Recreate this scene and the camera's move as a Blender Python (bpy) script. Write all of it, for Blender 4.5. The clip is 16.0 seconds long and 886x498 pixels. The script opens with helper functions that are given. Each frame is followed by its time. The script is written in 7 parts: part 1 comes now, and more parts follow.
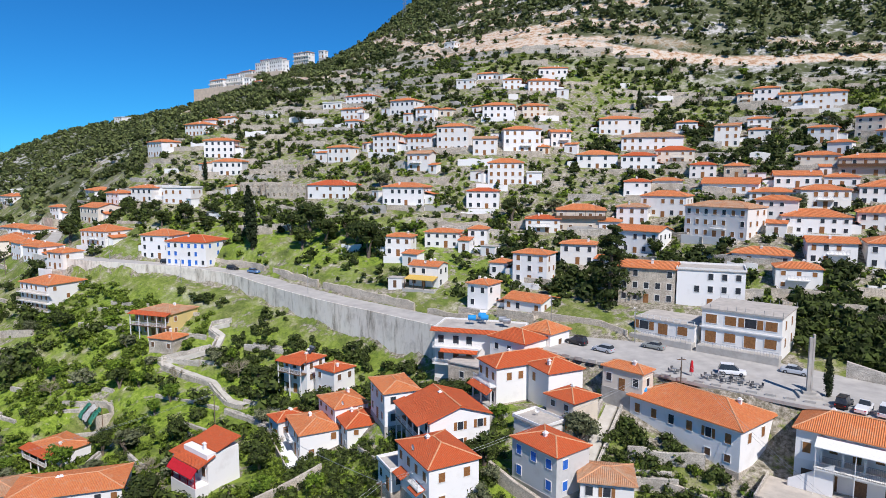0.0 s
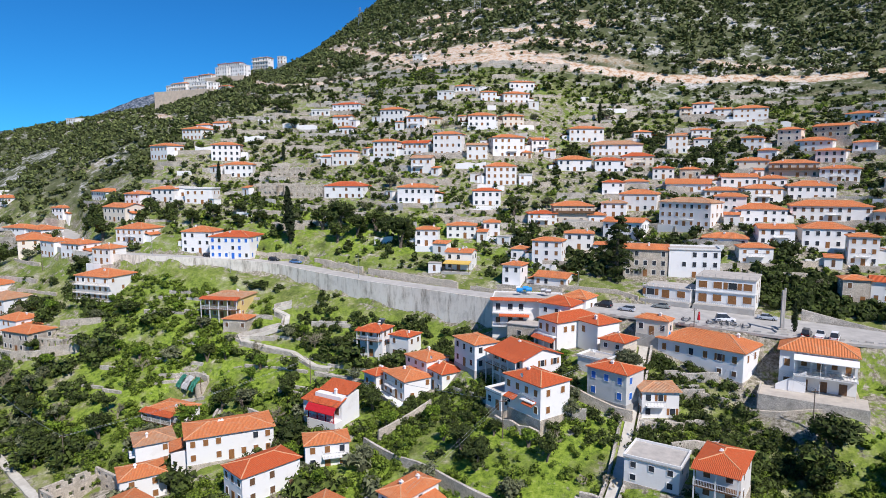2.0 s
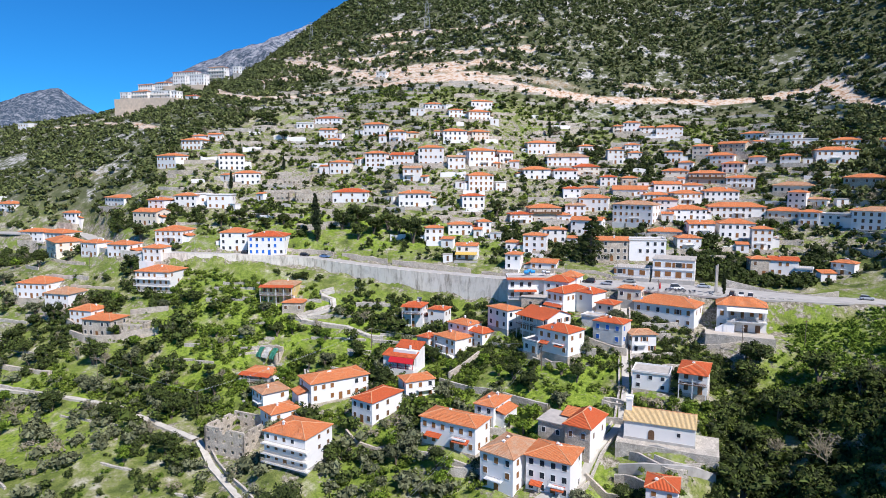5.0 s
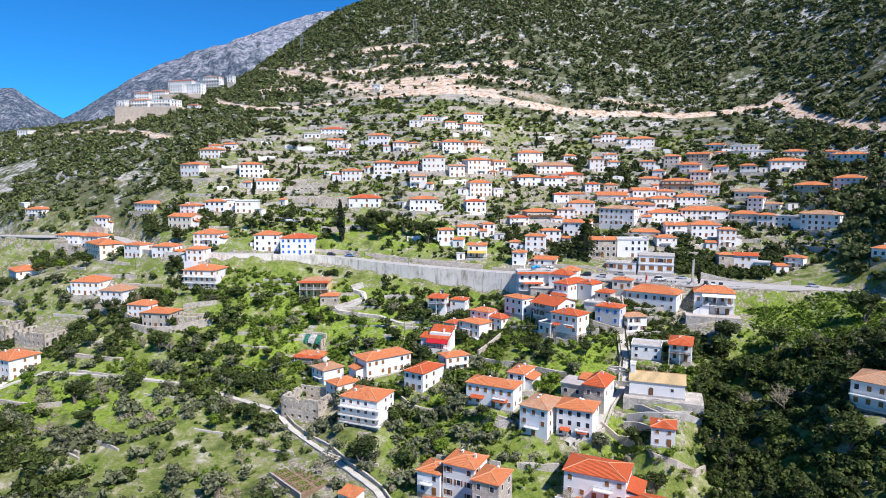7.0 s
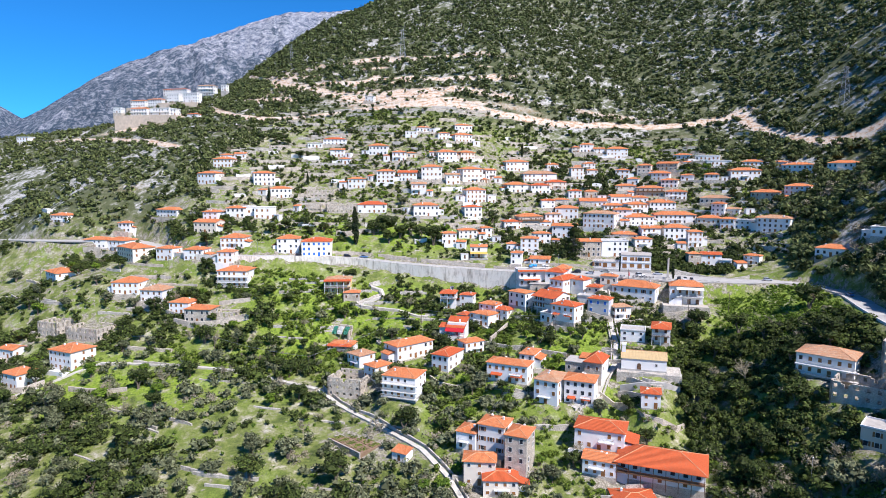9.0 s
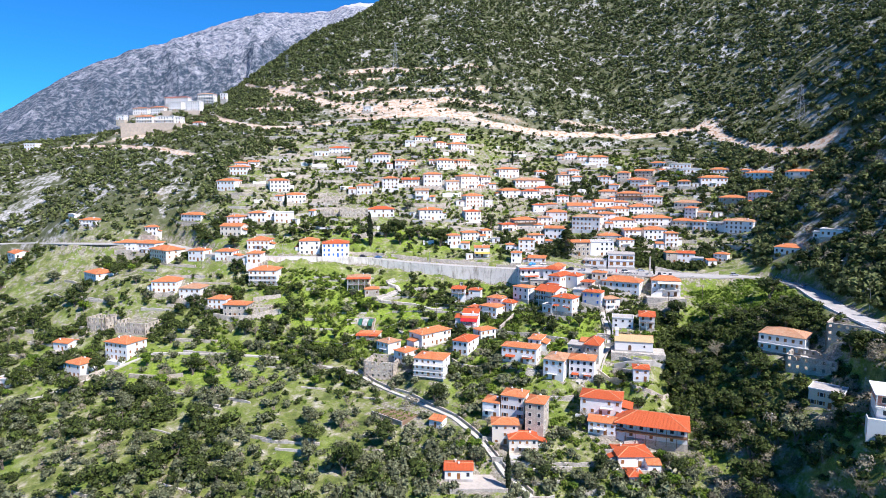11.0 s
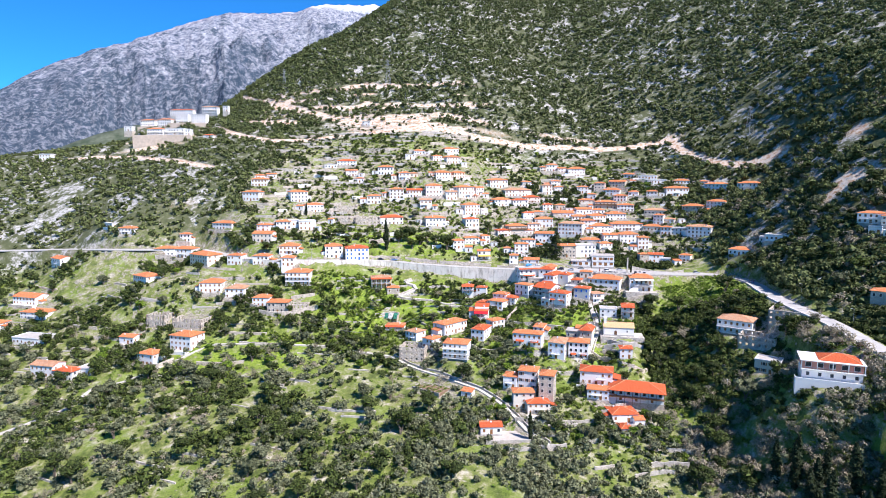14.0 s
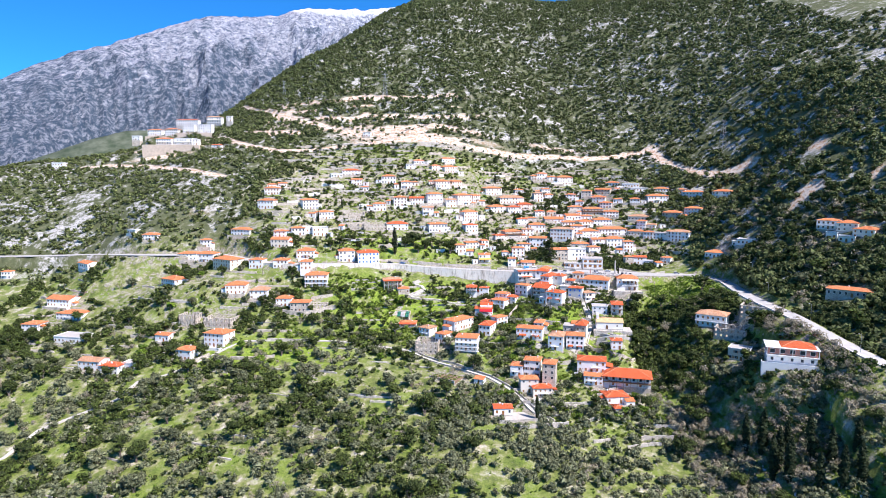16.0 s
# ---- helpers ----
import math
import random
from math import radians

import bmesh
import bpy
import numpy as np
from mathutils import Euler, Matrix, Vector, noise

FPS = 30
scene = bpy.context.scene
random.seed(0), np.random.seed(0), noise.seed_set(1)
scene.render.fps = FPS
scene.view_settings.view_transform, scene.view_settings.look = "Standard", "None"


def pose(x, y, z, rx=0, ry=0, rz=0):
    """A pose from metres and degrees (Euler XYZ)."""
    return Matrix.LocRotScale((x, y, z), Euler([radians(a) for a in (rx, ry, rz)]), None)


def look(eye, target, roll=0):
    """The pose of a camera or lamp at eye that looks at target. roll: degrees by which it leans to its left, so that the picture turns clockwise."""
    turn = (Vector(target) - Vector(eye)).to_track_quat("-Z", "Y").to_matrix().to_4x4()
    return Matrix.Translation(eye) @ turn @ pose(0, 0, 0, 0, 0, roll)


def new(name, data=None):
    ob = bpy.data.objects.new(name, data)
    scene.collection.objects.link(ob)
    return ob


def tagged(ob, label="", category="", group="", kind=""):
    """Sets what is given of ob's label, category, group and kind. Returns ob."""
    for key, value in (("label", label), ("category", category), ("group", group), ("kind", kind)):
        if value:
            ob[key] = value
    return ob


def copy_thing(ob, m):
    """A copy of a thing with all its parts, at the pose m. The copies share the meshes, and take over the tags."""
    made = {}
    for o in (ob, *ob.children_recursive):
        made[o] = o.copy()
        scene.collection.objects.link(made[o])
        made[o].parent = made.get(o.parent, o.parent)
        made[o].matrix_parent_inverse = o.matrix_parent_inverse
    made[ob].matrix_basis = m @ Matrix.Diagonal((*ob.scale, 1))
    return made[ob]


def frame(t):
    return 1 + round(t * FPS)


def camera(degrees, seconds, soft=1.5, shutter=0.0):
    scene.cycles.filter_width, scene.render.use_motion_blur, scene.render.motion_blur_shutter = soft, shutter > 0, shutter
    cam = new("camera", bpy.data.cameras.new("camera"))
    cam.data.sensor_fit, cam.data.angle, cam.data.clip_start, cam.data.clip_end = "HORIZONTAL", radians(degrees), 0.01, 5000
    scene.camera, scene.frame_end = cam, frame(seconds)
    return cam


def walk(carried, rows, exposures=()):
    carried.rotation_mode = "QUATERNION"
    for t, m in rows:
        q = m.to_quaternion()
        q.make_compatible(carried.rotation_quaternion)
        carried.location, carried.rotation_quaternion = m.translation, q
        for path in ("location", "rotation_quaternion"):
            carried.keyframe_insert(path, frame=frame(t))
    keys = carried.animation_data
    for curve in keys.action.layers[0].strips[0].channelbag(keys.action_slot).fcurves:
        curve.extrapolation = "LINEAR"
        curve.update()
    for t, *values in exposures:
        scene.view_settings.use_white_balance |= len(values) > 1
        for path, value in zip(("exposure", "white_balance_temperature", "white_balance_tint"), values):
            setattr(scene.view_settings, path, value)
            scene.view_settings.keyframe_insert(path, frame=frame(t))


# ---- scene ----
cam = camera(69.83, 16.0, soft=0.4)
PATH = [
    (0, pose(17.70, -131.27, 34.14, 83.12, 0, 30.35)),
    (0.5, pose(13.43, -144.07, 34.32, 83.13, 0, 28.40)),
    (1, pose(9.74, -155.77, 34.46, 83.18, 0, 26.53)),
    (1.5, pose(6.32, -166.51, 34.07, 83.21, 0, 24.69)),
    (2, pose(2.82, -177.25, 34.64, 83.21, 0, 22.87)),
    (2.5, pose(-0.30, -187.72, 34.97, 83.22, 0, 21.05)),
    (3, pose(-3.00, -198.02, 35.38, 83.25, 0, 19.23)),
    (3.5, pose(-5.91, -208.13, 35.84, 83.26, 0, 17.64)),
    (4, pose(-9.25, -218.22, 36.57, 83.25, 0, 16.50)),
    (5, pose(-16.21, -238.56, 38.38, 83.24, 0, 14.50)),
    (6, pose(-23.31, -259.09, 40.15, 83.28, 0, 12.75)),
    (7, pose(-29.92, -279.39, 41.88, 83.35, 0, 11.09)),
    (8, pose(-36.41, -299.53, 44.54, 83.36, 0, 9.50)),
    (9, pose(-43.46, -318.97, 46.96, 83.34, 0, 7.96)),
    (10, pose(-51.08, -339.06, 49.30, 83.34, 0, 6.56)),
    (11, pose(-59.18, -359.73, 52.03, 83.31, 0, 5.30)),
    (12, pose(-67.49, -380.02, 55.44, 83.22, 0, 4.12)),
    (13, pose(-75.63, -399.90, 58.83, 83.16, 0, 3.01)),
    (14, pose(-83.97, -419.21, 62.25, 83.17, 0, 1.93)),
    (15, pose(-92.89, -439.10, 65.74, 83.26, 0, 0.89)),
    (16, pose(-101.39, -458.75, 68.61, 83.33, 0, -0.00)),
]
walk(cam, PATH, [(0, 0.02, 6350, 14), (4, 0.17, 6300, 15), (9, 0.47, 6200, 17), (16, 0.76, 6200, 20)])

# ---------------------------------------------------------------- light
SUN_DIR = Vector((0.55, -0.39, 0.80)).normalized()
world = bpy.data.worlds.new("sky")
scene.world = world
world.use_nodes = True
wn, wl = world.node_tree.nodes, world.node_tree.links
sky = wn.new("ShaderNodeTexSky")
sky.sky_type = "NISHITA"
sky.sun_disc = False
sky.sun_elevation = math.asin(SUN_DIR.z)
sky.sun_rotation = math.atan2(SUN_DIR.x, SUN_DIR.y)
sky.altitude, sky.air_density, sky.dust_density, sky.ozone_density = 1500, 1.0, 0.1, 5.0
wn["Background"].inputs[1].default_value = 0.084
deep = wn.new("ShaderNodeMix")
deep.data_type, deep.blend_type = "RGBA", "MULTIPLY"
deep.inputs[0].default_value = 1.0
deep.inputs[7].default_value = (0.17, 0.82, 1.28, 1)
wl.new(sky.outputs[0], deep.inputs[6])
wl.new(deep.outputs[2], wn["Background"].inputs[0])
sun = new("sun", bpy.data.lights.new("sun", "SUN"))
sun.data.energy, sun.data.angle, sun.data.color = 5.0, radians(0.5), (1.0, 0.955, 0.90)
sun.matrix_world = look(SUN_DIR * 300, (0, 0, 0))

# ---------------------------------------------------------------- materials


class Mat:
    """A node material, built up step by step."""

    def __init__(self, name, rough=0.85, metal=0.0):
        self.m = bpy.data.materials.new(name)
        self.m.use_nodes = True
        self.t = self.m.node_tree
        self.n, self.l = self.t.nodes, self.t.links
        self.b = self.n["Principled BSDF"]
        self.b.inputs["Roughness"].default_value = rough
        self.b.inputs["Metallic"].default_value = metal
        self.b.inputs["Specular IOR Level"].default_value = 0.25
        self.co = self.n.new("ShaderNodeTexCoord")
        self.geo = self.n.new("ShaderNodeNewGeometry")
        self.ob = self.n.new("ShaderNodeObjectInfo")

    def noise(self, scale, detail=4, rough=0.6, space="pos", dist=0.0):
        x = self.n.new("ShaderNodeTexNoise")
        x.inputs["Scale"].default_value, x.inputs["Detail"].default_value = scale, detail
        x.inputs["Roughness"].default_value, x.inputs["Distortion"].default_value = rough, dist
        self.l.new(self.geo.outputs["Position"] if space == "pos" else self.co.outputs[space], x.inputs["Vector"])
        return x.outputs[0]

    def ramp(self, fac, *stops):
        r = self.n.new("ShaderNodeValToRGB")
        e = r.color_ramp.elements
        while len(e) < len(stops):
            e.new(0.5)
        for el, (p, c) in zip(e, stops):
            el.position, el.color = p, (*c, 1) if len(c) == 3 else c
        self.l.new(fac, r.inputs[0])
        return r.outputs[0]

    def grey(self, fac, lo, hi, a=0.0, b=1.0):
        r = self.n.new("ShaderNodeMapRange")
        for i, v in enumerate((lo, hi, a, b)):
            r.inputs[i + 1].default_value = v
        self.l.new(fac, r.inputs[0])
        return r.outputs[0]

    def mix(self, fac, a, b, mode="MIX"):
        x = self.n.new("ShaderNodeMix")
        x.data_type, x.blend_type = "RGBA", mode
        for s, v in ((x.inputs[0], fac), (x.inputs[6], a), (x.inputs[7], b)):
            if isinstance(v, tuple):
                s.default_value = (*v, 1)
            elif isinstance(v, (int, float)):
                s.default_value = v
            else:
                self.l.new(v, s)
        return x.outputs[2]

    def math(self, op, a, b):
        x = self.n.new("ShaderNodeMath")
        x.operation = op
        for s, v in zip(x.inputs, (a, b)):
            if isinstance(v, (int, float)):
                s.default_value = v
            else:
                self.l.new(v, s)
        return x.outputs[0]

    def attr(self, name):
        a = self.n.new("ShaderNodeAttribute")
        a.attribute_name = name
        s = self.n.new("ShaderNodeSeparateColor")
        self.l.new(a.outputs["Color"], s.inputs[0])
        return (*s.outputs, a.outputs["Alpha"])

    def color(self, c):
        if isinstance(c, tuple):
            self.b.inputs["Base Color"].default_value = (*c, 1)
        else:
            self.l.new(c, self.b.inputs["Base Color"])
        return self

    def bump(self, h, strength=0.5, dist=0.1):
        x = self.n.new("ShaderNodeBump")
        x.inputs["Strength"].default_value, x.inputs["Distance"].default_value = strength, dist
        self.l.new(h, x.inputs["Height"])
        self.l.new(x.outputs[0], self.b.inputs["Normal"])
        return self


def plaster(name, base, shade, stain):
    m = Mat(name, 0.9)
    v = m.grey(m.ob.outputs["Random"], 0, 1, 0.0, 1.0)
    c = m.mix(v, base, shade)
    c = m.mix(m.grey(m.noise(0.35, 5), 0.55, 0.85, 0, 0.6), c, stain)
    c = m.mix(m.grey(m.noise(2.2, 5, 0.7), 0.6, 0.85, 0, 0.3), c, tuple(x * 0.6 for x in stain))
    return m.color(c).bump(m.noise(7, 4), 0.25, 0.04).m


def stone(name, a, b, joint, scale=2.2):
    m = Mat(name, 0.95)
    v = m.n.new("ShaderNodeTexVoronoi")
    v.inputs["Scale"].default_value = scale
    m.l.new(m.geo.outputs["Position"], v.inputs["Vector"])
    e = m.n.new("ShaderNodeTexVoronoi")
    e.feature = "DISTANCE_TO_EDGE"
    e.inputs["Scale"].default_value = scale
    m.l.new(m.geo.outputs["Position"], e.inputs["Vector"])
    s = m.n.new("ShaderNodeSeparateColor")
    m.l.new(v.outputs["Color"], s.inputs[0])
    c = m.mix(s.outputs[0], a, b)
    c = m.mix(m.grey(m.noise(0.4, 5), 0.45, 0.75), c, tuple(x * 0.65 for x in a))
    c = m.mix(m.grey(e.outputs["Distance"], 0.0, 0.06, 1.0, 0.0), c, joint)
    return m.color(c).bump(m.grey(e.outputs["Distance"], 0.0, 0.12), 0.7, 0.08).m


def tiles(name, a, b, old, amount):
    m = Mat(name, 0.85)
    uv = m.n.new("ShaderNodeUVMap")
    sep = m.n.new("ShaderNodeSeparateXYZ")
    m.l.new(uv.outputs[0], sep.inputs[0])
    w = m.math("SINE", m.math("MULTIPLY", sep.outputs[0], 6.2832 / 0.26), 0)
    rows = m.math("FRACT", m.math("MULTIPLY", sep.outputs[1], 1 / 0.38), 0)
    cell = m.n.new("ShaderNodeTexWhiteNoise")
    cell.noise_dimensions = "2D"
    cx = m.n.new("ShaderNodeCombineXYZ")
    m.l.new(m.math("FLOOR", m.math("MULTIPLY", sep.outputs[0], 1 / 0.26), 0), cx.inputs[0])
    m.l.new(m.math("FLOOR", m.math("MULTIPLY", sep.outputs[1], 1 / 0.38), 0), cx.inputs[1])
    m.l.new(cx.outputs[0], cell.inputs["Vector"])
    c = m.mix(cell.outputs["Value"], a, b)
    c = m.mix(m.grey(cell.outputs["Value"], 0.75, 0.95, 0, 0.28), c, tuple(x * 0.6 for x in a))
    c = m.mix(m.grey(cell.outputs["Value"], 0.0, 0.16, 0.4, 0), c, old)
    c = m.mix(m.grey(m.noise(0.6, 6, 0.75), 0.62 - amount, 0.85 - amount * 0.6), c, old)
    c = m.mix(m.grey(m.noise(3.0, 5, 0.7), 0.58, 0.75, 0, 0.35), c, tuple(x * 0.6 for x in a))
    c = m.mix(m.grey(m.ob.outputs["Random"], 0, 1, 0.0, 0.22), c, tuple(x * 0.7 for x in a))
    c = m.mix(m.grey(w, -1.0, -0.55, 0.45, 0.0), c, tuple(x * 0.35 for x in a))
    h = m.math("ADD", m.math("MULTIPLY", w, 0.6), m.math("MULTIPLY", rows, -0.5))
    return m.color(c).bump(h, 0.9, 0.08).m


def leaf(name, a, b, c3):
    m = Mat(name, 0.75)
    a, b, c3 = (tuple(0.84 * q for q in col) for col in (a, b, c3))
    # random leaf tones; the near-black end deepens the foliage shade by colour
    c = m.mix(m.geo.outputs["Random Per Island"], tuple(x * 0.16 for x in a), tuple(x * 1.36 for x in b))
    c = m.mix(m.grey(m.ob.outputs["Random"], 0, 1, 0.0, 0.6), c, c3)
    c = m.mix(m.grey(m.noise(0.12, 3), 0.45, 0.7, 0.0, 0.5), c, c3)
    m.color(c)
    tr = m.n.new("ShaderNodeBsdfTranslucent")
    m.l.new(c, tr.inputs[0])
    mx = m.n.new("ShaderNodeMixShader")
    mx.inputs[0].default_value = 0.12
    m.l.new(m.b.outputs[0], mx.inputs[1])
    m.l.new(tr.outputs[0], mx.inputs[2])
    m.l.new(mx.outputs[0], m.n["Material Output"].inputs[0])
    return m.m


def plain(name, a, b, rough=0.7, metal=0.0, scale=3.0):
    m = Mat(name, rough, metal)
    return m.color(m.mix(m.grey(m.noise(scale, 5), 0.35, 0.7), a, b)).bump(m.noise(scale * 6, 3), 0.15, 0.02).m


WHITE = plaster("white_plaster", (0.85, 0.84, 0.82), (0.78, 0.76, 0.72), (0.58, 0.55, 0.50))
GREYWASH = plaster("grey_wash", (0.62, 0.62, 0.60), (0.52, 0.52, 0.50), (0.38, 0.36, 0.33))
IVORY = plaster("ivory_plaster", (0.80, 0.73, 0.61), (0.72, 0.64, 0.53), (0.50, 0.44, 0.36))
CREAM = plaster("cream_plaster", (0.70, 0.62, 0.50), (0.62, 0.52, 0.42), (0.42, 0.36, 0.30))
YELLOWCLOTH = plain("yellow_cloth", (0.62, 0.42, 0.10), (0.52, 0.34, 0.08), 0.8)
YELLOW = plaster("yellow_plaster", (0.72, 0.55, 0.22), (0.70, 0.53, 0.24), (0.5, 0.4, 0.25))
PINK = plaster("salmon_plaster", (0.66, 0.27, 0.20), (0.66, 0.29, 0.21), (0.5, 0.25, 0.2))
STONE = stone("rubble_stone", (0.55, 0.475, 0.38), (0.70, 0.625, 0.52), (0.28, 0.25, 0.205), 3.4)
DRYSTONE = stone("dry_stone", (0.50, 0.455, 0.385), (0.68, 0.63, 0.55), (0.24, 0.22, 0.185), 3.0)
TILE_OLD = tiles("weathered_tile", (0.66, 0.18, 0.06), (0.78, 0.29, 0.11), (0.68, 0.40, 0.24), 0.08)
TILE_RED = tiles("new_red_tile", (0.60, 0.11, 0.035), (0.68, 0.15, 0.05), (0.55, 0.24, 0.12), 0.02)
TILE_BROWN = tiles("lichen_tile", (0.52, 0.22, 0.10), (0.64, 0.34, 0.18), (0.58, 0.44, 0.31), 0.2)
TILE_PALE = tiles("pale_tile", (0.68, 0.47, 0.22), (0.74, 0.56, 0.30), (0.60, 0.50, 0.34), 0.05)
WOOD = plain("varnished_wood", (0.32, 0.15, 0.055), (0.20, 0.09, 0.035), 0.55)
DARKWOOD = plain("dark_wood", (0.12, 0.07, 0.04), (0.20, 0.11, 0.06), 0.7)
BLUEPAINT = plain("blue_paint", (0.03, 0.14, 0.55), (0.04, 0.18, 0.6), 0.5)
GLASS = plain("window_glass", (0.03, 0.035, 0.045), (0.05, 0.06, 0.07), 0.08)
TRIM = plain("white_trim", (0.8, 0.79, 0.76), (0.7, 0.69, 0.66), 0.6)
CONC = plain("concrete", (0.50, 0.48, 0.44), (0.34, 0.32, 0.29), 0.92, 0, 0.5)
SLAB = plain("roof_slab", (0.50, 0.46, 0.41), (0.36, 0.335, 0.30), 0.9, 0, 0.7)
METAL = plain("galvanised_metal", (0.45, 0.46, 0.47), (0.34, 0.35, 0.36), 0.45, 0.7)
ROADM = plain("paving", (0.47, 0.45, 0.415), (0.35, 0.335, 0.31), 0.9, 0, 0.35)
BARK = plain("bark", (0.13, 0.10, 0.075), (0.22, 0.18, 0.14), 0.95)
TWIG = plain("bare_twig", (0.33, 0.29, 0.20), (0.22, 0.19, 0.125), 0.95)
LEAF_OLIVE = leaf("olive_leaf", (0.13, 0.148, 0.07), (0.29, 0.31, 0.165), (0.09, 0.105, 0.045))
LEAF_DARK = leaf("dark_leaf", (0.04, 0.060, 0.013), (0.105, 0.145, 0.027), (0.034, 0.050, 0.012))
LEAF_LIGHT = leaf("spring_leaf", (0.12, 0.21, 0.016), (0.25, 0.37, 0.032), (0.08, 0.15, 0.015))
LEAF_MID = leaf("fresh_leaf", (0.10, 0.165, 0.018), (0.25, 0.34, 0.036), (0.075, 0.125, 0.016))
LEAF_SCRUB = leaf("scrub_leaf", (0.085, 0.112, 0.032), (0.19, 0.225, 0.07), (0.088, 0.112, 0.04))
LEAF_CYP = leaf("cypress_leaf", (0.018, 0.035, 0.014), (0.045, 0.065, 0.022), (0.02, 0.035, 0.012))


def ground_material():
    m = Mat("hillside", 0.97)
    z = m.attr("zone")
    dirt, earth, wild, lush = z
    big, mid, fine = m.noise(0.03, 4), m.noise(0.16, 6, 0.7), m.noise(1.1, 6, 0.75)
    patch = m.noise(0.33, 5, 0.7)
    grass = m.ramp(mid, (0.3, (0.05, 0.07, 0.02)), (0.40, (0.105, 0.135, 0.032)), (0.50, (0.185, 0.215, 0.055)), (0.57, (0.29, 0.28, 0.15)), (0.66, (0.52, 0.48, 0.39)))
    grass = m.mix(m.grey(m.noise(2.2, 5, 0.75), 0.36, 0.48, 0.7, 0.0), grass, (0.03, 0.05, 0.01))
    grass = m.mix(m.grey(m.noise(0.05, 3, 0.6), 0.5, 0.62, 0.0, 0.6), grass, m.ramp(m.noise(1.6, 5, 0.75), (0.36, (0.05, 0.085, 0.012)), (0.5, (0.15, 0.225, 0.025)), (0.66, (0.24, 0.32, 0.045))))
    fresh = m.ramp(m.noise(0.9, 6, 0.75), (0.34, (0.05, 0.085, 0.012)), (0.46, (0.15, 0.225, 0.022)), (0.58, (0.25, 0.335, 0.04)), (0.72, (0.36, 0.38, 0.14)))
    grass = m.mix(m.math("MULTIPLY", lush, m.grey(m.noise(0.11, 4, 0.6), 0.38, 0.5)), grass, fresh)
    soil = m.ramp(fine, (0.34, (0.07, 0.065, 0.04)), (0.46, (0.20, 0.18, 0.13)), (0.57, (0.37, 0.335, 0.275)), (0.72, (0.58, 0.54, 0.48)))
    rock = m.ramp(fine, (0.25, (0.22, 0.21, 0.19)), (0.5, (0.50, 0.48, 0.45)), (0.75, (0.70, 0.68, 0.65)))
    red = m.ramp(m.noise(0.35, 6, 0.7), (0.32, (0.16, 0.14, 0.08)), (0.40, (0.40, 0.22, 0.12)), (0.47, (0.52, 0.38, 0.26)), (0.55, (0.62, 0.55, 0.46)), (0.68, (0.36, 0.33, 0.26)))
    scrub = m.ramp(mid, (0.3, (0.05, 0.06, 0.025)), (0.5, (0.10, 0.11, 0.05)), (0.7, (0.24, 0.23, 0.16)))
    c = m.mix(m.grey(m.math("ADD", patch, m.math("MULTIPLY", dirt, 0.22)), 0.60, 0.68), grass, soil)
    w = m.mix(m.grey(m.math("ADD", m.math("MULTIPLY", mid, 0.6), m.math("MULTIPLY", big, 0.5)), 0.55, 0.63), scrub, rock)
    w = m.mix(m.grey(m.noise(0.55, 7, 0.75), 0.5, 0.57, 0.0, 0.85), w, (0.085, 0.10, 0.045))
    c = m.mix(wild, c, w)
    c = m.mix(m.grey(m.math("ADD", earth, m.math("MULTIPLY", fine, 0.5)), 0.55, 0.8), c, red)
    h = m.math("ADD", m.math("MULTIPLY", mid, 2.0), fine)
    return m.color(c).bump(h, 0.6, 0.5).m


def mountain_material():
    m = Mat("hazed_far_rock", 0.95)
    pos = m.n.new("ShaderNodeSeparateXYZ")
    m.l.new(m.geo.outputs["Position"], pos.inputs[0])
    crag = m.n.new("ShaderNodeTexNoise")
    crag.noise_type = "RIDGED_MULTIFRACTAL"
    crag.inputs["Scale"].default_value, crag.inputs["Detail"].default_value, crag.inputs["Roughness"].default_value = 0.012, 9, 0.62
    m.l.new(m.geo.outputs["Position"], crag.inputs["Vector"])
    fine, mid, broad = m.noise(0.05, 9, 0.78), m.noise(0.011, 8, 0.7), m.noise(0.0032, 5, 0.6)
    # blue distance haze is put into the rock and scrub colours
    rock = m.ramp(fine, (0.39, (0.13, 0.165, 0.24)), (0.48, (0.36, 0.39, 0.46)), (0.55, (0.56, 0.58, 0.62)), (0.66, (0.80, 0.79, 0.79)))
    hazed_bush = m.mix(m.grey(fine, 0.47, 0.6), (0.075, 0.12, 0.17), (0.42, 0.45, 0.50))
    height = m.grey(pos.outputs[2], 60, 900)
    cover = m.math("ADD", m.math("ADD", m.math("MULTIPLY", mid, 1.5), m.math("MULTIPLY", broad, 0.7)), m.math("MULTIPLY", height, -0.55))
    cover = m.math("ADD", cover, m.math("MULTIPLY", crag.outputs[0], -0.16))
    c = m.mix(m.grey(cover, 0.66, 0.78), rock, hazed_bush)
    snow = m.math("ADD", m.grey(pos.outputs[2], 835, 1000), m.math("MULTIPLY", mid, 0.9))
    c = m.mix(m.grey(snow, 0.98, 1.1), c, (0.86, 0.88, 0.91))
    return m.color(c).bump(m.math("ADD", m.math("MULTIPLY", crag.outputs[0], 0.8), fine), 1.0, 34).m


GROUND, HAZED_ROCK = ground_material(), mountain_material()

